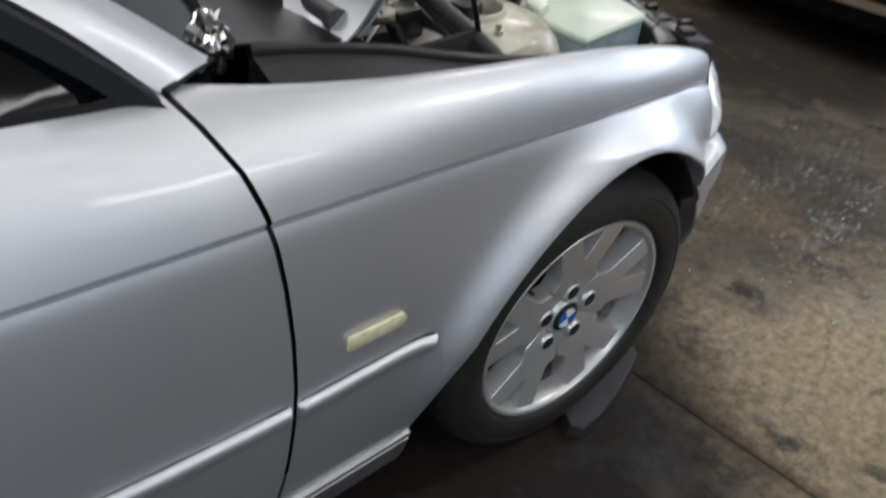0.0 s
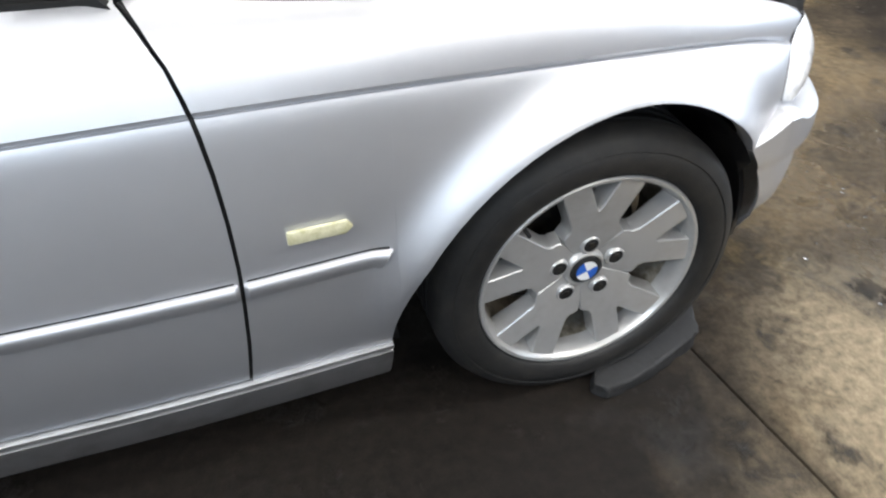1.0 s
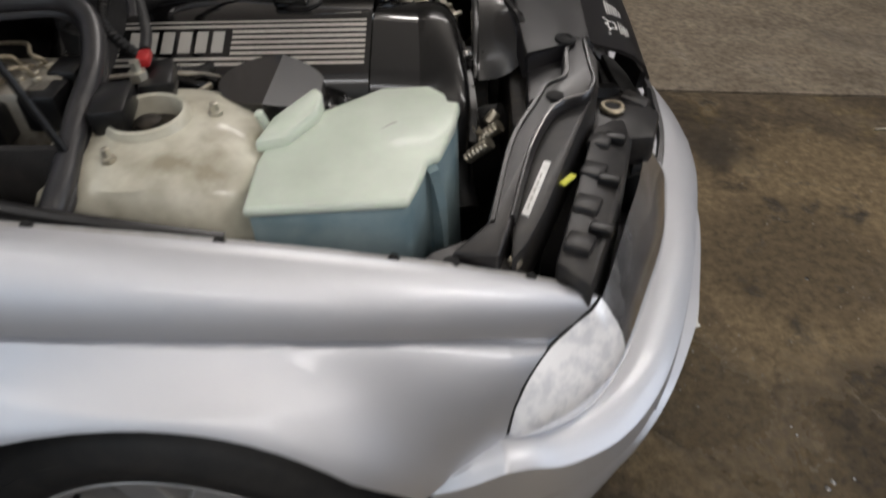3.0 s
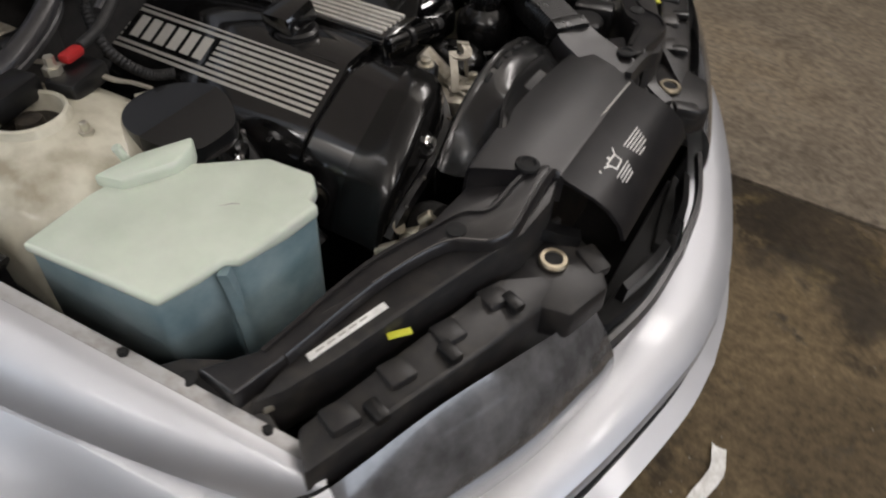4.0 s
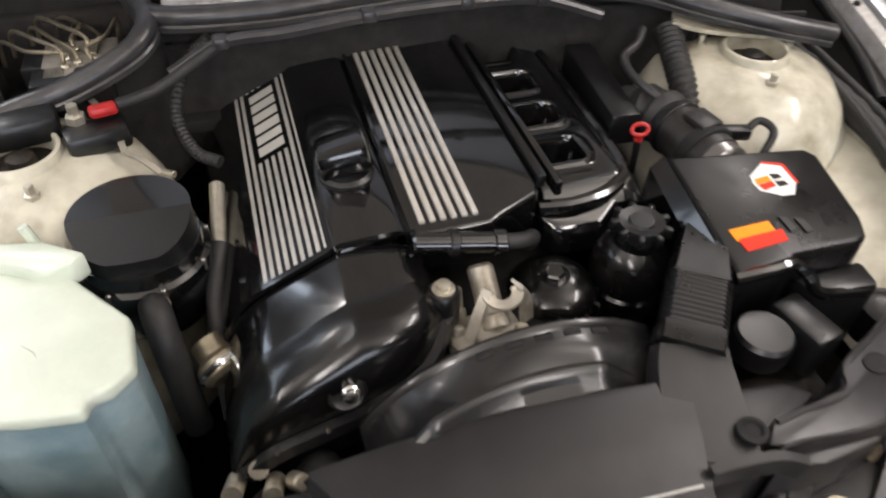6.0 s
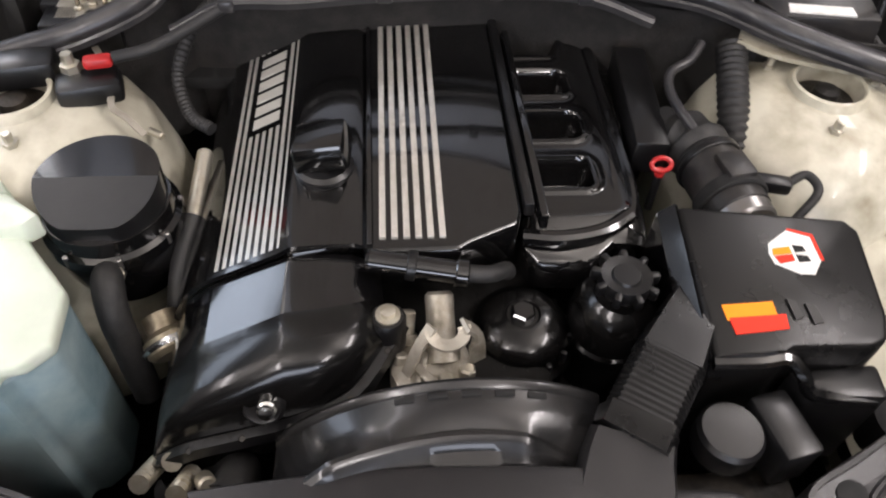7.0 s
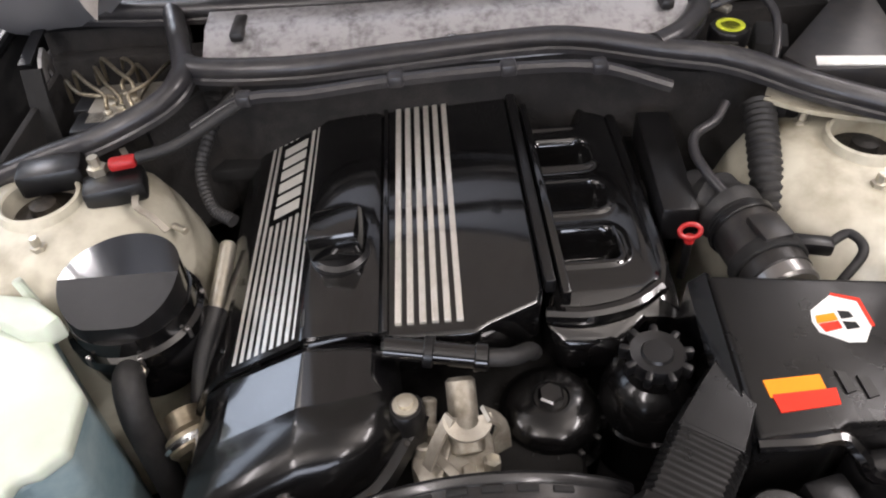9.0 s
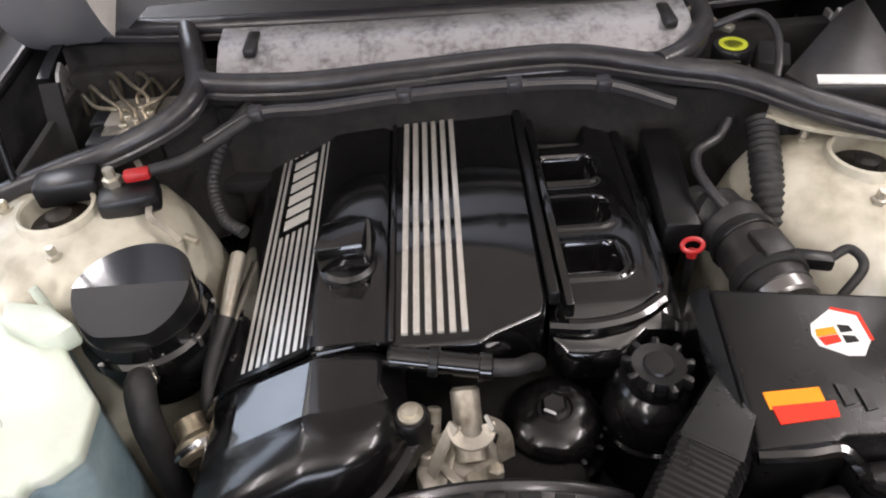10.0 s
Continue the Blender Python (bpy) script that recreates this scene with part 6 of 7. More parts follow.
part("duct_front", sweep([(0.408, 0.143, 0.738), (0.432, 0.134, 0.727), (0.470, 0.124, 0.714), (0.515, 0.112, 0.700)], [(-0.036, -0.03), (0.036, -0.03), (0.040, -0.004), (0.034, 0.012), (-0.034, 0.012), (-0.040, -0.004)], n=6, scale=lambda t: 1.0 + 0.35 * t), PLATE, duct)
part("filler_cap_low", lathe([(0.030, 0.60), (0.033, 0.61), (0.033, 0.632), (0.029, 0.637), (0.010, 0.638)], pose(0.398, 0.246, 0.084), 28), SATIN, car, "round black cap beside the air duct")
part("relay_box", box(0.395, 0.300, 0.695, 0.07, 0.042, 0.06, 0.006, (0, 0, 12)), SATIN, car, "small black relay box")
part("washer_hump", lathe([(0.04, 0.56), (0.045, 0.62), (0.036, 0.645), (0.015, 0.655)], pose(0.36, 0.485, 0), 28), SATIN, car, "black round horn cover")

# ---- fan shroud and radiator cover ----
def shroud_arc(y):
    return 0.53 + math.sqrt(max(0.0, 0.23 ** 2 - (y + 0.005) ** 2))


rows = []
for y in np.linspace(-0.195, 0.125, 44):
    a = shroud_arc(y)
    cx, cz = 0.400 + 1.55 * (y + 0.012) ** 2, 0.747 - 0.045 * max(0.0, min(1.0, (y - 0.045) / 0.06)) - 0.03 * max(0.0, min(1.0, (-0.135 - y) / 0.05))
    row = [(0.352, y, a - 0.05), (0.350, y, a - 0.007), (0.3515, y, a - 0.001), (0.3555, y, a + 0.001), (0.360, y, a - 0.0015), (0.3625, y, a - 0.0045), (0.370, y, a - 0.005)]
    for t in np.linspace(0.25, 0.9, 6):
        row.append((0.370 + (cx - 0.370) * t, y, a - 0.005 + (cz - 0.006 - a + 0.005) * t ** 2.2))
    row += [(cx - 0.002, y, cz - 0.001), (cx + 0.003, y, cz), (cx + 0.009, y, cz - 0.004), (cx + 0.013, y, cz - 0.012), (max(cx + 0.015, 0.445), y, cz - 0.028)]
    rows.append(row)
fan = part("fan_shroud", sheet(rows, 0.004), SHROUD, car, "black curved fan shroud with a slotted rim")
for i in range(5):
    y = -0.066 + 0.031 * i
    part("shroud_slot", box(0.3665, y, shroud_arc(y) - 0.0048, 0.006, 0.019, 0.004, 0.001, (math.degrees(-(y + 0.005) / 0.23), 0, 0)), CHROME_DARK, fan)
part("fan_clutch", lathe([(0.02, 0), (0.08, 0.004), (0.08, 0.05), (0.02, 0.055)], pose(0.33, 0.01, 0.50, 0, 90, 0), 32), GRIME, car, "greasy fan clutch")
PANEL = ((0.430, 0.690), (0.432, 0.724), (0.436, 0.731), (0.444, 0.7325), (0.50, 0.727), (0.530, 0.718), (0.536, 0.7185), (0.541, 0.7165), (0.545, 0.7125), (0.59, 0.7005), (0.612, 0.690), (0.632, 0.672), (0.642, 0.650))
rows = []
for x, z in PANEL:
    f = min(1.0, max(0.0, (x - 0.44) / 0.10))
    ya, yb = -0.254 + 0.066 * f, 0.122 - 0.028 * f
    rows.append([(x - (0.010 if x < 0.5 else 0) * (1 - (2 * k - 1) ** 2), ya + (yb - ya) * k, z + 0.003 * (1 - (2 * k - 1) ** 2)) for k in np.linspace(0, 1, 12)])
rc = part("radiator_cover", sheet(rows, 0.006), PLATE, car, "flat dark radiator cover plate with worn white print")
part("cover_side", sheet([[(0.436, -0.252, 0.730), (0.497, -0.217, 0.727), (0.545, -0.187, 0.712)], [(0.438, -0.262, 0.69), (0.497, -0.225, 0.69), (0.545, -0.195, 0.68)]], 0.004), PLATE, rc)
part("pale_ridge_line", sweep([(0.5335, -0.10, 0.7203), (0.535, -0.04, 0.7208), (0.5365, 0.02, 0.7206), (0.538, 0.085, 0.7188)], [(-0.0014, -0.0015), (0.0014, -0.0015), (0.0010, 0.0005), (-0.0010, 0.0005)], n=6), GREYPRINT, rc, "pale worn edge of the fold")
part("cover_plug", lathe([(0.0165, 0), (0.0165, 0.004), (0.011, 0.007), (0.009, 0.003), (0.003, 0.003)], pose(0.497, -0.205, 0.7275, 0, 6, 0), 24), CHROME_DARK, rc)


def zp(x):
    return 0.7125 - (x - 0.545) * 0.2667 + 0.0022 if x < 0.59 else 0.7005 - (x - 0.59) * 0.477 + 0.0022


def print_bar(x0, y0, x1, y1, w, m=WHITEPRINT):
    d = Vector((x1 - x0, y1 - y0))
    n = Vector((-d.y, d.x)).normalized() * w / 2
    pts = [(x0 + n.x, y0 + n.y), (x1 + n.x, y1 + n.y), (x1 - n.x, y1 - n.y), (x0 - n.x, y0 - n.y)]
    b = bmesh.new()
    vs = [b.verts.new((x, y, zp(x))) for x, y in pts] + [b.verts.new((x, y, zp(x) + 0.0012)) for x, y in pts]
    b.faces.new(vs[3::-1])
    b.faces.new(vs[4:])
    for i in range(4):
        j = (i + 1) % 4
        b.faces.new((vs[i], vs[j], vs[j + 4], vs[i + 4]))
    part("print_mark", b, m, rc)


# oil-can pictogram and lines of print that cannot be read
for i in range(6):
    print_bar(0.5835 + 0.0046 * i, -0.062 + 0.001 * i, 0.5845 + 0.0046 * i, -0.006 - 0.003 * i - (0.012 if i == 5 else 0), 0.0015)
for i in range(4):
    print_bar(0.5990 + 0.0042 * i, -0.128 + 0.004 * (i % 2), 0.5988 + 0.0042 * i, -0.084 - 0.004 * i, 0.0015)
for q in ((0.5790, -0.118, 0.5795, -0.090, 0.0022), (0.5930, -0.114, 0.5915, -0.092, 0.0022), (0.5790, -0.118, 0.5930, -0.114, 0.0022), (0.5795, -0.090, 0.5915, -0.092, 0.0022), (0.5830, -0.118, 0.5785, -0.127, 0.0022), (0.5800, -0.090, 0.5725, -0.080, 0.0022), (0.5750, -0.106, 0.5780, -0.102, 0.005), (0.5765, -0.140, 0.5785, -0.138, 0.004)):
    print_bar(*q)

# ---- lock panel, lamp housings and grille tops, both sides ----
def beam_z(x, y):
    return 0.726 - 0.092 * max(0.0, -y - 0.185)


def lock_side(mirror):
    def f(b):
        if not mirror:
            return b
        for v in mirrored(b).verts:
            w = min(1.0, max(0.0, (v.co.y - 0.25) / 0.33))
            v.co += Vector((-0.034, 0.045, 0.006)) * w
        return b

    rear = [(0.330, -0.650), (0.372, -0.600), (0.400, -0.450), (0.436, -0.362), (0.456, -0.318), (0.484, -0.296), (0.490, -0.240), (0.496, -0.205)]
    front = [(0.520, -0.180), (0.537, -0.187), (0.546, -0.235), (0.540, -0.300), (0.514, -0.368), (0.488, -0.440), (0.446, -0.560), (0.420, -0.620), (0.385, -0.655)]
    line = [(0.402, -0.592), (0.430, -0.468), (0.455, -0.400), (0.478, -0.364), (0.513, -0.346), (0.531, -0.312), (0.529, -0.265), (0.528, -0.200)]
    slam = part("front_crossmember", f(prism(rear + [(0.520, -0.182)] + line[::-1] + [(0.385, -0.655)], 0.60, 0.0, 0.004, segments=3, lift=lambda x, y: beam_z(x, y))), BEAM, car, "dark grey front cross-member, dusty")
    part("front_channel", f(prism(line[::-1] + [(0.400, -0.650), (0.420, -0.620), (0.446, -0.560), (0.488, -0.440), (0.514, -0.368), (0.540, -0.300), (0.546, -0.235), (0.537, -0.190)], 0.60, -0.013, 0.004, segments=2, lift=lambda x, y: beam_z(x, y))), GREY, slam, "dusty lower channel of the cross-member")
    edge = [(x + 0.006, y, beam_z(x, y) + 0.0005) for x, y in rear[1:]]
    part("rib", f(sweep(edge, [(-0.004, -0.006), (0.004, -0.006), (0.0025, 0.003), (-0.0025, 0.003)], n=5)), BEAM, slam)
    ridge = [(0.402, -0.592, 0.689), (0.430, -0.468, 0.702), (0.455, -0.400, 0.708), (0.478, -0.364, 0.711), (0.513, -0.346, 0.712), (0.531, -0.312, 0.715), (0.529, -0.265, 0.719), (0.528, -0.200, 0.7265), (0.537, -0.186, 0.716)]
    part("ridge", f(sweep(ridge, [(-0.005, -0.014), (0.004, -0.014), (0.0035, -0.001), (0.001, 0.0025), (-0.002, 0.0025), (-0.004, -0.001)], n=6)), BEAM, slam, "raised plastic ridge of the cross-member")
    if not mirror:
        # Worn crest; its highlight is put in as a pale strip.
        part("pale_ridge_line", sweep([(x - 0.0005, y, z + 0.0024) for x, y, z in ridge[1:5]], [(-0.0008, -0.001), (0.0008, -0.001), (0.0005, 0.0004), (-0.0005, 0.0004)], n=6), SLEEVE, slam, "pale worn crest with its highlight drawn in")
    part("beam_plug", f(lathe([(0.013, 0), (0.013, 0.003), (0.009, 0.005), (0.002, 0.004)], pose(0.471, -0.348, beam_z(0, -0.348)), 20)), CHROME_DARK, slam)
    if mirror:
        part("beam_plug", f(lathe([(0.015, 0), (0.015, 0.003), (0.010, 0.005), (0.008, 0.001)], pose(0.505, -0.175, 0.7265), 20)), CHROME_DARK, slam)
    part("type_label", f(prism([(0.414, -0.574), (0.448, -0.474), (0.457, -0.477), (0.423, -0.578)], 0.676, -0.0112, 0, lift=lambda x, y: beam_z(x, y))), WHITEPRINT, slam, "pale blank sticker strip")
    for k in range(5):
        part("label_mark", f(box(0.4235 + 0.0046 * k, -0.561 + 0.0140 * k, beam_z(0, -0.561 + 0.0140 * k) - 0.0108, 0.0022, 0.0105, 0.001, 0, (0, 0, -16))), GREYPRINT, slam)
    part("corner_bracket", f(prism([(0.280, -0.677), (0.306, -0.643), (0.345, -0.622), (0.382, -0.610), (0.400, -0.630), (0.425, -0.640), (0.448, -0.652), (0.425, -0.676), (0.315, -0.700)][::-1], 0.56, 0.680, 0.006, lift=lambda x, y: -0.60 * max(0.0, x - 0.355))), GREY, slam)
    part("bracket_bolt", f(lathe([(0.010, 0), (0.010, 0.004), (0.007, 0.010)], pose(0.404, -0.632, 0.648), 6)), STEEL, slam)
    part("hole", f(lathe([(0.010, 0), (0.010, 0.0015)], pose(0.330, -0.663, 0.6795), 16)), CHROME_DARK, slam)
    # lamp housing behind the lens
    hous = part("headlamp_housing", f(prism([(0.452, -0.640), (0.490, -0.680), (0.533, -0.555), (0.574, -0.415), (0.608, -0.275), (0.570, -0.300), (0.532, -0.345), (0.500, -0.460)], 0.50, 0.648, 0.006, lift=lambda x, y: 0.010 - max(0, x - 0.55) * 0.6)), GREY, car, "dusty dark grey headlamp housing")
    for k in range(4):
        t = k / 3
        part("housing_rib", f(box(0.483 + 0.055 * t, -0.610 + 0.24 * t, 0.660 - 0.004 * k, 0.036, 0.034, 0.016, 0.005, (0, 4, 68))), GREY, hous)
    for k in range(3):
        t = k / 2
        part("housing_clip", f(box(0.512 + 0.05 * t, -0.585 + 0.22 * t, 0.662 - 0.012 * t, 0.018, 0.030, 0.014, 0.004, (0, 0, 70))), SATIN, hous)
    part("marker_dab", f(sweep([(0.470, -0.500, 0.668), (0.480, -0.488, 0.668), (0.488, -0.478, 0.667)], [(-0.005, -0.001), (0.005, -0.001), (0.004, 0.0012), (-0.004, 0.0012)], n=3)), YELLOW, hous, "dab of yellow marker")
    # bonnet lock bracket
    lock = part("bonnet_lock", f(prism([(0.530, -0.330), (0.535, -0.195), (0.560, -0.180), (0.622, -0.215), (0.650, -0.255), (0.628, -0.330), (0.575, -0.345)], 0.58, 0.638, 0.008, lift=lambda x, y: -0.10 * max(0, x - 0.56))), GREY, car, "dark grey bonnet lock bracket")
    part("lock_ring", f(lathe([(0.019, 0), (0.0205, 0.005), (0.018, 0.008), (0.013, 0.008), (0.0115, 0.002)], pose(0.572, -0.262, 0.637, 0, 4, 0), 28)), BRASS, lock, "dull zinc lock catch ring")
    part("lock_hole", f(lathe([(0.012, 0), (0.012, 0.004)], pose(0.572, -0.262, 0.639, 0, 4, 0), 18)), CHROME_DARK, lock)
    part("lock_rib", f(box(0.535, -0.225, 0.64, 0.012, 0.07, 0.03, 0.004, (0, 0, -25))), GREY, lock)
    part("lock_tab", f(box(0.614, -0.225, 0.628, 0.045, 0.03, 0.02, 0.005, (0, 10, -30))), GREY, lock)
    part("lock_tab", f(box(0.520, -0.295, 0.65, 0.05, 0.02, 0.035, 0.005, (0, 0, 50))), SATIN, lock)
    part("lock_arm", f(sweep([(0.505, -0.275, 0.668), (0.528, -0.250, 0.664), (0.548, -0.225, 0.650), (0.585, -0.205, 0.640)], [(-0.012, -0.008), (0.012, -0.008), (0.010, 0.008), (-0.010, 0.008)], n=6)), SATIN, lock)
    # kidney duct opening behind the bumper
    gr = part("grille_opening", f(prism([(0.628, -0.225), (0.655, -0.200), (0.680, -0.12), (0.690, -0.025), (0.655, -0.022), (0.64, -0.11)], 0.47, 0.50, 0.006)), CHROME_DARK, car, "dark air duct behind the nose")
    part("duct_flap", f(sweep([(0.655, -0.165, 0.565), (0.672, -0.10, 0.565), (0.680, -0.04, 0.565)], [(-0.010, -0.05), (0.004, -0.05), (0.007, -0.02), (-0.004, -0.012)], n=5)), SATIN, gr, "dark rounded duct flap")
    part("nose_seal", f(sweep([(0.655, -0.285, 0.512), (0.690, -0.15, 0.514), (0.700, -0.01, 0.514)], [(-0.007, -0.010), (0.007, -0.010), (0.004, 0.006), (-0.004, 0.006)], n=5)), SEAL, gr, "worn nose seal strip")


lock_side(False)
lock_side(True)
part("nose_panel", prism([(0.62, -0.23), (0.66, -0.22), (0.684, -0.10), (0.69, -0.01), (0.684, 0.08), (0.66, 0.20), (0.62, 0.21)], 0.40, 0.48, 0.006), CHROME_DARK, car)
part("radiator", box(0.44, -0.01, 0.48, 0.06, 0.66, 0.36, 0.01), GRIME, car, "dark radiator core")
part("side_deflector", prism([(0.435, 0.112), (0.530, 0.100), (0.540, 0.150), (0.500, 0.200), (0.47, 0.27), (0.445, 0.24)], 0.63, 0.700, 0.010), PLATE, car, "dark plastic deflector beside the radiator cover")
part("deflector_lip", sweep([(0.530, 0.096, 0.722), (0.532, 0.135, 0.724), (0.536, 0.165, 0.724), (0.545, 0.19, 0.718)], [(-0.005, -0.03), (0.005, -0.02), (0.005, 0.006), (-0.005, 0.006)], n=5), GREY, car)
part("side_deflector", prism([(0.436, -0.256), (0.500, -0.210), (0.490, -0.30), (0.452, -0.330), (0.432, -0.352)], 0.62, 0.704, 0.006), PLATE, car, "dark plastic deflector beside the radiator cover")

# ---- washer tank and its neighbours ----
TANK_OUT = [(0.100, -0.655), (0.096, -0.560), (0.110, -0.486), (0.165, -0.452), (0.232, -0.398), (0.296, -0.394), (0.318, -0.416), (0.322, -0.434), (0.338, -0.438), (0.332, -0.490), (0.316, -0.552), (0.302, -0.560), (0.298, -0.590), (0.284, -0.640)]
tank = part("washer_tank", prism(TANK_OUT, 0.738, 0.752, 0.006, segments=3, lift=lambda x, y: 0.006 if y > -0.5 else 0.0), TANK, car, "milky greenish-white plastic washer tank, half full of blue fluid")
tank_body = part("tank_body", prism([(x + (0.22 - x) * 0.025, y + (-0.53 - y) * 0.025) for x, y in TANK_OUT], 0.47, 0.741, 0.010), TANK_LOW, tank, "lower tank wall tinted by blue fluid")
for v in tank_body.data.vertices:
    if v.co.y < -0.56 and v.co.z < 0.65:
        v.co.z = 0.60
part("tank_flap", prism([(0.092, -0.545), (0.104, -0.488), (0.150, -0.438), (0.163, -0.452), (0.160, -0.482), (0.128, -0.535)], 0.750, 0.769, 0.005, lift=lambda x, y: 0.014 if y > -0.47 else 0.0), TANK, tank, "raised flap on the tank")
part("tank_post", along((0.098, -0.495, 0.75), (0.092, -0.505, 0.785), 0.006, 10), TANK, tank)
part("tank_rib", sweep([(0.306, -0.566, 0.742), (0.312, -0.563, 0.700), (0.314, -0.560, 0.58)], [(-0.007, -0.006), (0.007, -0.006), (0.007, 0.006), (-0.007, 0.006)], n=5), TANK_LOW, tank)
for q in ((0.232, -0.44), (0.245, -0.47), (0.26, -0.45), (0.24, -0.50)):
    part("tank_scratch", sweep([(q[0], q[1], 0.7575 if q[1] > -0.47 else 0.755), (q[0] + 0.012, q[1] + 0.012, 0.7565), (q[0] + 0.02, q[1] + 0.016, 0.756)], [(-0.0007, -0.0008), (0.0007, -0.0008), (0, 0.0006)], n=3), GREYPRINT, tank)

# round black housing behind the tank
can = part("secondary_air_valve", lathe([(0.060, 0.62), (0.072, 0.66), (0.074, 0.690), (0.079, 0.696), (0.079, 0.712), (0.073, 0.716), (0.071, 0.735), (0.06, 0.737)], pose(0.084, -0.398, 0), 44), GLOSS, car, "black round canister with a sloped lid")
def lid_half(front):
    b = prism([(0.084 + 0.071 * math.cos(a), -0.398 + 0.068 * math.sin(a)) for a in np.linspace(0, 2 * math.pi, 65)[:-1]], 0.735, 0.772, 0)
    bmesh.ops.bisect_plane(b, geom=b.verts[:] + b.edges[:] + b.faces[:], plane_co=(0.086, 0, 0), plane_no=(1, 0, 0), clear_inner=front, clear_outer=not front)
    for v in b.verts:
        if v.co.z > 0.76:
            v.co.z = 0.774 + (-0.020 * (v.co.x - 0.086) / 0.069 if front else 0.03 * (v.co.x - 0.086))
    if front:
        for v in b.verts:
            v.co.x = min(v.co.x, 0.148)
    return b


part("canister_lid", lid_half(False), SMOOTH, can, "glossy black round lid")
part("lid_face", lid_half(True), SATIN, can, "flat sloped matt lid face")
for i in range(8):
    a = 2 * math.pi * i / 8 + 0.3
    part("lid_clip", along((0.084 + 0.0775 * math.cos(a), -0.398 + 0.0775 * math.sin(a), 0.700), (0.084 + 0.0775 * math.cos(a), -0.398 + 0.0775 * math.sin(a), 0.716), 0.0032, 8), SLEEVE, can)
part("canister_hose", hose([(0.150, -0.392, 0.690), (0.180, -0.386, 0.702), (0.205, -0.381, 0.675), (0.215, -0.378, 0.625), (0.225, -0.375, 0.54)], 0.0175, seg=16), RUBBER, car, "thick black rubber hose")
part("hose_clamp", along((0.168, -0.388, 0.697), (0.174, -0.378, 0.708), 0.012, 12), STEEL, car)
part("heater_pipe", along((-0.02, -0.305, 0.715), (0.075, -0.312, 0.690), 0.010, 16), STEEL, car, "zinc coolant pipe")
part("flexible_conduit", hose([(-0.165, -0.280, 0.848), (-0.165, -0.315, 0.815), (-0.110, -0.340, 0.775), (-0.060, -0.325, 0.745), (-0.035, -0.295, 0.738)], 0.008, ribs=38, seg=12), RUBBER, car, "ribbed black cable conduit")
part("side_hose", hose([(0.07, -0.312, 0.690), (0.11, -0.322, 0.67), (0.16, -0.33, 0.63), (0.24, -0.33, 0.56)], 0.013), RUBBER, car, "black rubber hose beside the engine")
egr = part("exhaust_valve", lathe([(0.024, 0), (0.03, 0.006), (0.03, 0.022), (0.02, 0.03), (0.02, 0.05)], pose(0.225, -0.322, 0.625, 0, -65, 30), 24), BRASS, car, "gold-coloured valve beside the engine")
part("valve_ring", lathe([(0.033, 0.008), (0.035, 0.012), (0.033, 0.016)], pose(0.225, -0.322, 0.625, 0, -65, 30), 24), CHROME, egr)
for i, (x, y, z) in enumerate(((0.325, -0.30, 0.60), (0.345, -0.33, 0.595), (0.36, -0.29, 0.60))):
    part("spring_clip", hose([(x, y, z), (x + 0.035, y - 0.004, z + 0.03)], 0.010, ribs=6, seg=12, n=48), STEEL, car, "coiled bright fitting")
part("hose_fitting", along((0.375, -0.272, 0.62), (0.39, -0.262, 0.635), 0.010, 12), STEEL, car)
part("lower_hose", hose([(0.40, -0.25, 0.62), (0.36, -0.24, 0.60), (0.33, -0.28, 0.55), (0.34, -0.34, 0.50)], 0.022, seg=14), RUBBER, car, "black coolant hose")

# ---- bonnet, standing open, with hinge and gas strut ----
BONNET = smooth_path([(-0.435, 0, 0.822), (-0.385, 0, 0.850), (-0.335, 0, 0.885), (-0.290, 0, 0.960), (-0.20, 0, 1.20), (-0.09, 0, 1.50), (0.0, 0, 1.78), (0.02, 0, 1.86)], 4)
rows, inner = [], []
COLS = [-1.0, -0.985, -0.96, -0.92, -0.86, -0.7, -0.45, -0.2, 0.0, 0.2, 0.45, 0.7, 0.86, 0.92, 0.96, 0.985, 1.0]


def bonnet_at(u, y):
    """The bonnet's rear edge hangs lowest at its two corners."""
    s = 0.40 * min(1.0, (1 - abs(y)) / 0.30) ** 1.2
    k = (s + (1 - s) * u) * (len(BONNET) - 1)
    i = min(int(k), len(BONNET) - 2)
    return BONNET[i].lerp(BONNET[i + 1], k - i)


for i in range(25):
    u = i / 24
    w = max(0.50, 0.610 + 0.030 * min(1.0, u / 0.12) - 0.32 * max(0, u - 0.45))
    rows.append([(bonnet_at(u, y).x - 0.05 * (1 - y * y) - 0.022, y * w - 0.01, bonnet_at(u, y).z + 0.004) for y in COLS])
    inner.append([(bonnet_at(u, y).x - 0.03 * (1 - y * y) + 0.005, y * w * 0.98 - 0.01, bonnet_at(u, y).z) for y in COLS])
hood = part("bonnet", sheet(rows, 0.004), PAINT, car, "silver bonnet standing open")
part("bonnet_inner", sheet(inner, 0.004), PAINT, hood, "silver inner skin of the bonnet")
lining = [[(x + 0.012, y * 0.9, z) for x, y, z in row[4:-4]] for row in inner[4:24]]
part("bonnet_lining", sheet(lining, 0.006), PALE_LINING, hood, "unseen brown-grey bonnet lining, paled to brighten reflections in the covers")
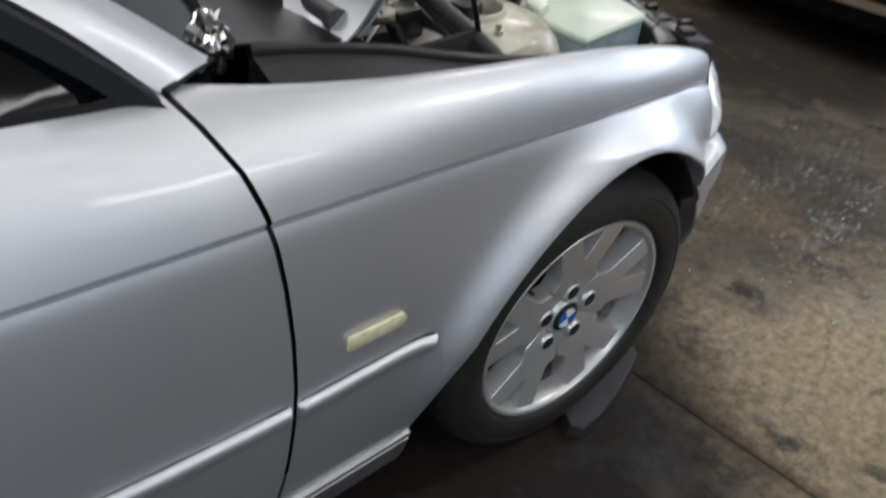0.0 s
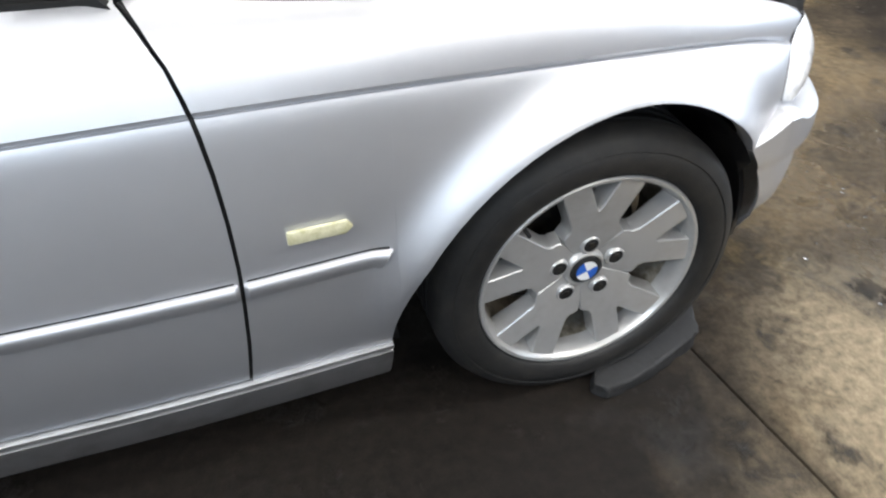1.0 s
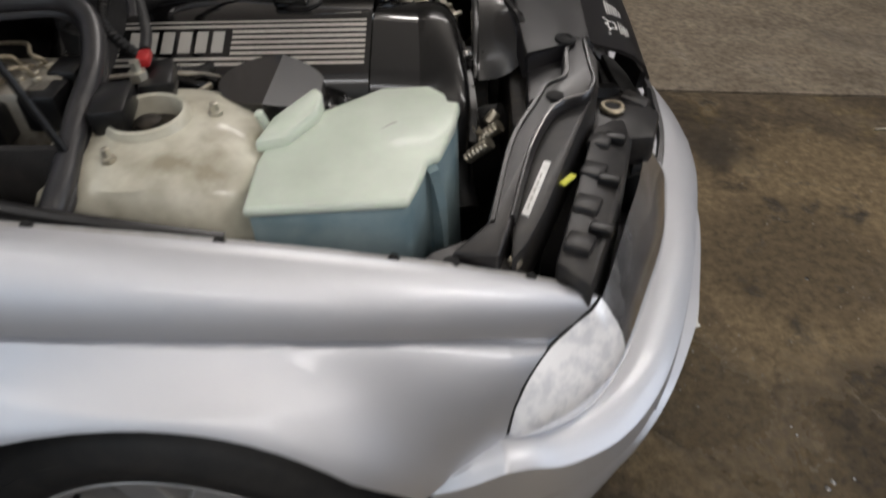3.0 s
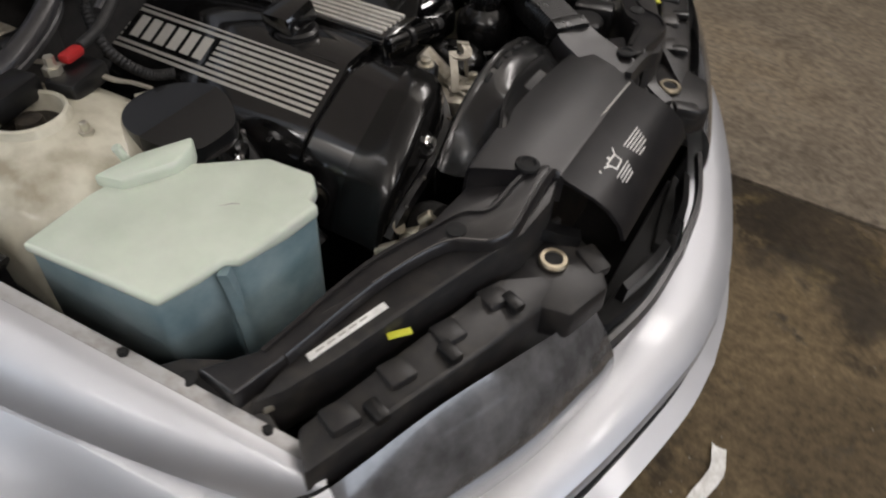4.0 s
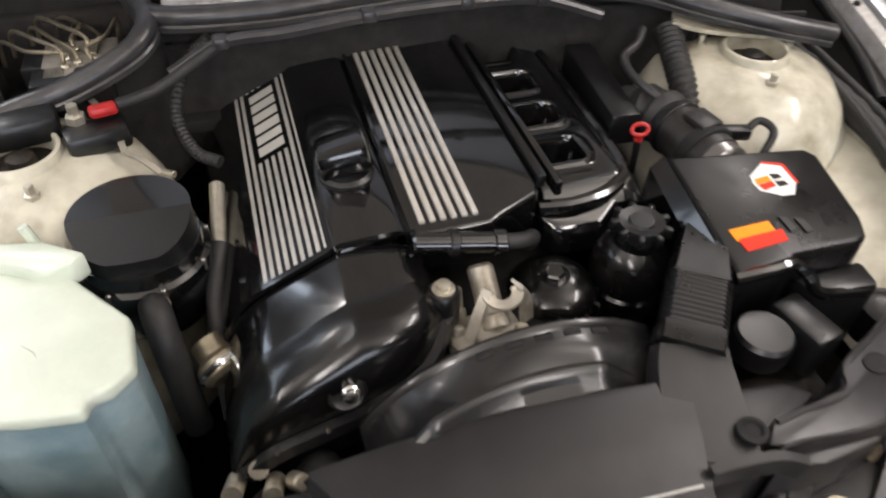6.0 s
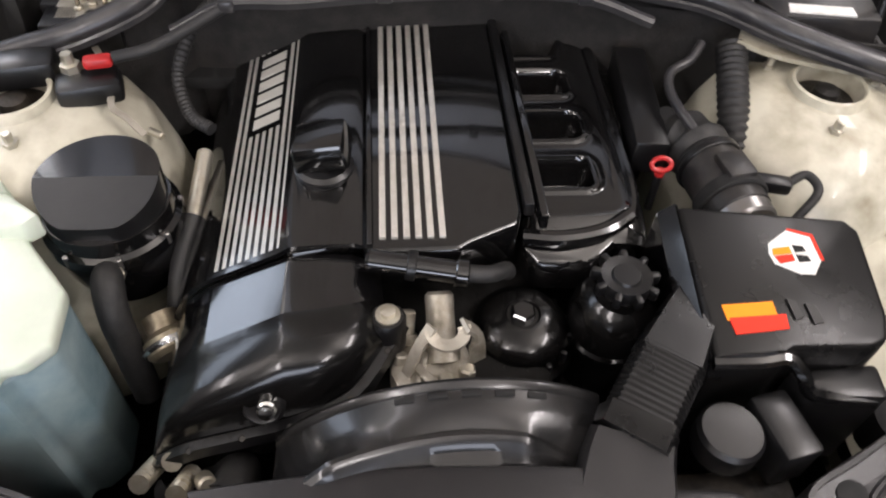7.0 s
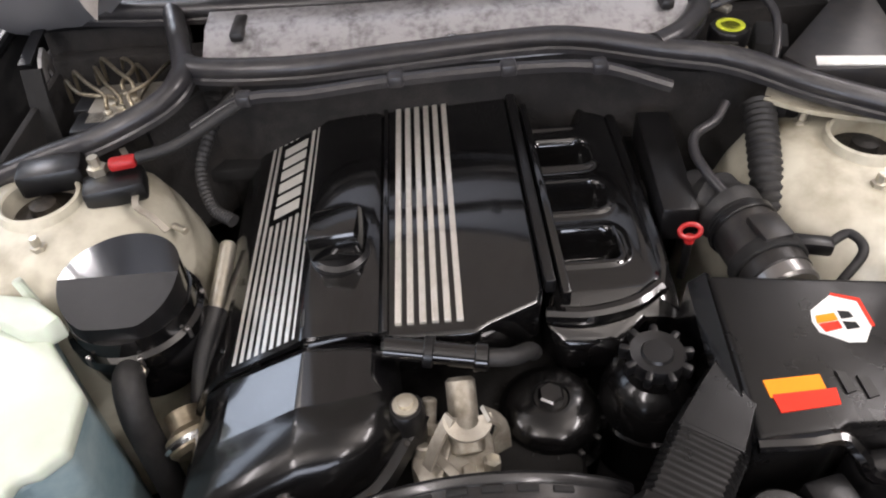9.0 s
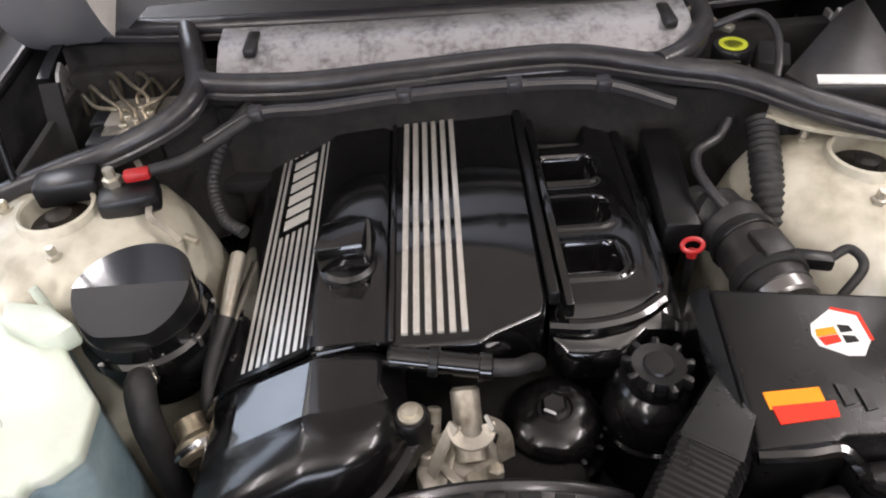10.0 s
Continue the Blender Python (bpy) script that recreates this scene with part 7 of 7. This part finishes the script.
for mirror in (False, True):
    legs = None
    for p in (((-0.396, -0.620, 0.812), (-0.398, -0.620, 0.765)), ((-0.362, -0.620, 0.824), (-0.372, -0.620, 0.80), (-0.384, -0.620, 0.765)), ((-0.360, -0.620, 0.814), (-0.345, -0.620, 0.795), (-0.330, -0.620, 0.755))):
        legs = sweep(p, [(-0.003, -0.010), (0.003, -0.010), (0.003, 0.010), (-0.003, 0.010)], n=6, bm=legs)
    part("bonnet_hinge", mirrored(legs) if mirror else legs, EDGE_PAINT, car, "grey-painted steel bonnet hinge")
    b = along((-0.09, -0.60, 0.735), (-0.155, -0.60, 0.98), 0.005, 12)
    b = along((-0.155, -0.60, 0.98), (-0.20, -0.605, 1.16), 0.009, 14, bm=b)
    part("gas_strut", mirrored(b) if mirror else b, SATIN, car, "black bonnet gas strut")

film = bmesh.new()
bmesh.ops.create_icosphere(film, subdivisions=3, radius=1)
for v in film.verts:
    k = 1 + 0.55 * noise.noise(v.co * 2.6) + 0.25 * noise.noise(v.co * 7)
    v.co = Vector((-0.562 + v.co.x * 0.022 * k, -0.645 + v.co.y * 0.018 * k, 0.905 + v.co.z * 0.036 * k))
part("foil_scrap", film, CHROME, car, "crumpled bright foil at the scuttle corner")


for ob in car.children:
    if ob not in outside:
        ob.matrix_basis = BAY


# ---- things on the floor ----
chock = prism([(0.030, -0.875), (0.055, -0.905), (0.185, -0.885), (0.335, -0.830), (0.385, -0.735), (0.30, -0.69), (0.10, -0.80)], 0.0, 0.045, 0.008)
bmesh.ops.subdivide_edges(chock, edges=chock.edges[:], cuts=4, use_grid_fill=True)
for v in chock.verts:
    v.co.z *= 1.0 if v.co.x > 0.2 else 0.8
    if v.co.z > 0.002:
        v.co += Vector((noise.noise(v.co * 26), noise.noise(v.co * 26 + Vector((9, 0, 0))), 0.8 * noise.noise(v.co * 22 + Vector((0, 9, 0))))) * 0.012
tagged(part("wheel_chock", chock, STONE), "grey stone block wedged against the front tyre", "wheel chock")
# ---- floor clutter ----
rag = bmesh.new()
bmesh.ops.create_icosphere(rag, subdivisions=4, radius=1)
for v in rag.verts:
    k = 1 + 0.5 * noise.noise(v.co * 1.7) + 0.28 * noise.noise(v.co * 4.5) + 0.12 * noise.noise(v.co * 11)
    v.co = Vector((v.co.x * 0.21 * k, v.co.y * 0.16 * k, max(0.0, 0.10 + v.co.z * 0.13 * k)))
rag_ob = tagged(part("plastic_bag", rag, WHITEPRINT), "crumpled white plastic bag lying on the floor", "bag")
rag_ob.location = (-0.66, 2.80, 0)

rows = []
for i in range(9):
    t = i / 8
    rows.append([(0.965 + 0.012 * math.sin(t * 5) + dx, 0.16 - 0.18 * t, 0.003 + 0.010 * abs(math.sin(t * 9 + dx * 90))) for dx in (-0.016, -0.005, 0.006, 0.017)])
tagged(part("plastic_scrap", sheet(rows, 0.0015), WHITEPRINT), "torn strip of white plastic on the wet floor", "litter")


def stick(name, label, a, b, r, material):
    a, b = Vector(a), Vector(b)
    mid = (a + b) / 2
    side = Vector((-(b - a).y, (b - a).x, 0)) * 0.02
    return tagged(part(name, sweep([a, a.lerp(b, 0.3) + side, mid, a.lerp(b, 0.75) - side, b], ring(r, 8), n=4), material), label, "litter")


stick("wire_piece", "thin pale piece of wire on the concrete floor", (1.86, 1.03, 0.004), (1.96, 1.05, 0.004), 0.004, STEEL)
stick("wire_piece", "short pale stick on the dark floor", (3.90, 0.12, 0.005), (4.02, 0.22, 0.005), 0.006, STEEL)
rng = random.Random(4)
bm = bmesh.new()
for i in range(260):
    c = (0.98, -0.10) if i < 60 else (1.60, 0.45) if i < 160 else (1.65, -0.7)
    s = 0.10 if i < 60 else 0.30
    x, y, r = c[0] + rng.gauss(0, s), c[1] + rng.gauss(0, s * 0.8), rng.uniform(0.0012, 0.0036)
    if x < 0.86:
        continue
    p = bmesh.new()
    bmesh.ops.create_icosphere(p, subdivisions=1, radius=r)
    for v in p.verts:
        v.co *= 1 + 0.35 * noise.noise(v.co * 300 + Vector((i, 0, 0)))
        v.co.z *= 0.6
    p.transform(Matrix.Translation((x, y, r * 0.4)))
    merge(bm, p)
tagged(part("grit", bm, GRIT), "loose gravel and wet grit on the floor", "grit", kind="stuff")

bm = bmesh.new()
i = 0
while i < 300:
    x, y = rng.gauss(1.66, 0.30), rng.gauss(-0.66, 0.24)
    if noise.noise(Vector((x * 7, y * 7, 3.0))) < -0.05 + 0.25 * rng.random():
        continue
    i += 1
    r = rng.uniform(0.0025, 0.007)
    p = bmesh.new()
    bmesh.ops.create_icosphere(p, subdivisions=2, radius=r)
    for v in p.verts:
        v.co *= 1 + 0.30 * noise.noise(v.co * 160 + Vector((i, 0, 0)))
        v.co.z *= 0.22
    p.transform(Matrix.Translation((x, y, r * 0.15)))
    merge(bm, p)
tagged(part("wet_grit", bm, WETGRIT), "glistening wet pebbles on the dark floor", "grit", kind="stuff")

# a dark car standing further in, seen by its lower front corner
dark = thing("car", "black parked car in the shadows of the workshop", "car", (3.92, 0.40, 0))
rows = []
for i in range(13):
    y = -0.85 + 1.70 * i / 12
    q = 0.16 * (abs(y) / 0.85) ** 4
    rows.append([(x + q, y, z) for x, z in ((-0.66, 0.17), (-0.72, 0.20), (-0.74, 0.30), (-0.74, 0.42), (-0.70, 0.50), (-0.64, 0.62), (-0.45, 0.72), (0.1, 0.80), (1.0, 0.85))])
part("body", sheet(rows, 0.01), GLASS, dark, "glossy black front of the car")
for s in (-1, 1):
    rows = [[(x, s * 0.85, z) for x in np.linspace(-0.55, 1.0, 6)] for z in (0.2, 0.45, 0.84)]
    part("side_panel", sheet(rows, 0.01), GLASS, dark)
    part("tyre", lathe([(0.18, -0.09), (0.28, -0.09), (0.305, -0.07), (0.305, 0.07), (0.28, 0.09), (0.18, 0.09)], pose(0.12, s * 0.78, 0.305, 90, 0, 0), 40), TYRE, dark)
    part("headlamp", box(-0.655, s * 0.60, 0.56, 0.06, 0.34, 0.10, 0.02, (0, -25, s * 8)), LENS, dark)
rows = []
for x, z, w in ((0.30, 0.82, 0.76), (0.62, 1.08, 0.68), (0.86, 1.26, 0.62), (1.05, 1.31, 0.60), (1.30, 1.30, 0.60), (1.48, 1.22, 0.62), (1.58, 0.86, 0.72)):
    rows.append([(x, u * w, z - 0.07 * abs(u) ** 3) for u in np.linspace(-1, 1, 9)])
part("cabin", sheet(rows, 0.01), GLASS, dark, "dark glass and roof of the cabin")
for s in (-1, 1):
    b = bmesh.new()
    b.faces.new([b.verts.new(c) for c in ((0.30, s * 0.79, 0.80), (0.86, s * 0.635, 1.20), (1.05, s * 0.612, 1.245), (1.30, s * 0.612, 1.235), (1.48, s * 0.635, 1.16), (1.60, s * 0.80, 0.82))])
    part("side_window", b, GLASS, dark, "dark side glass")
    rows = [[(x, s * 0.85, z) for x in (1.0, 1.3, 1.62)] for z in (0.2, 0.45, 0.84)]
    part("rear_side_panel", sheet(rows, 0.01), GLASS, dark)
    part("tyre", lathe([(0.18, -0.09), (0.28, -0.09), (0.305, -0.07), (0.305, 0.07), (0.28, 0.09), (0.18, 0.09)], pose(1.30, s * 0.78, 0.305, 90, 0, 0), 40), TYRE, dark)
part("rear_panel", box(1.61, 0, 0.53, 0.04, 1.68, 0.66, 0.015), GLASS, dark)
part("bumper_strip", sweep([(-0.715, -0.62, 0.31), (-0.745, 0.0, 0.31), (-0.715, 0.62, 0.31)], [(-0.012, -0.022), (0.012, -0.022), (0.012, 0.022), (-0.012, 0.022)], n=6), CHROME, dark, "bright lower bumper strip")
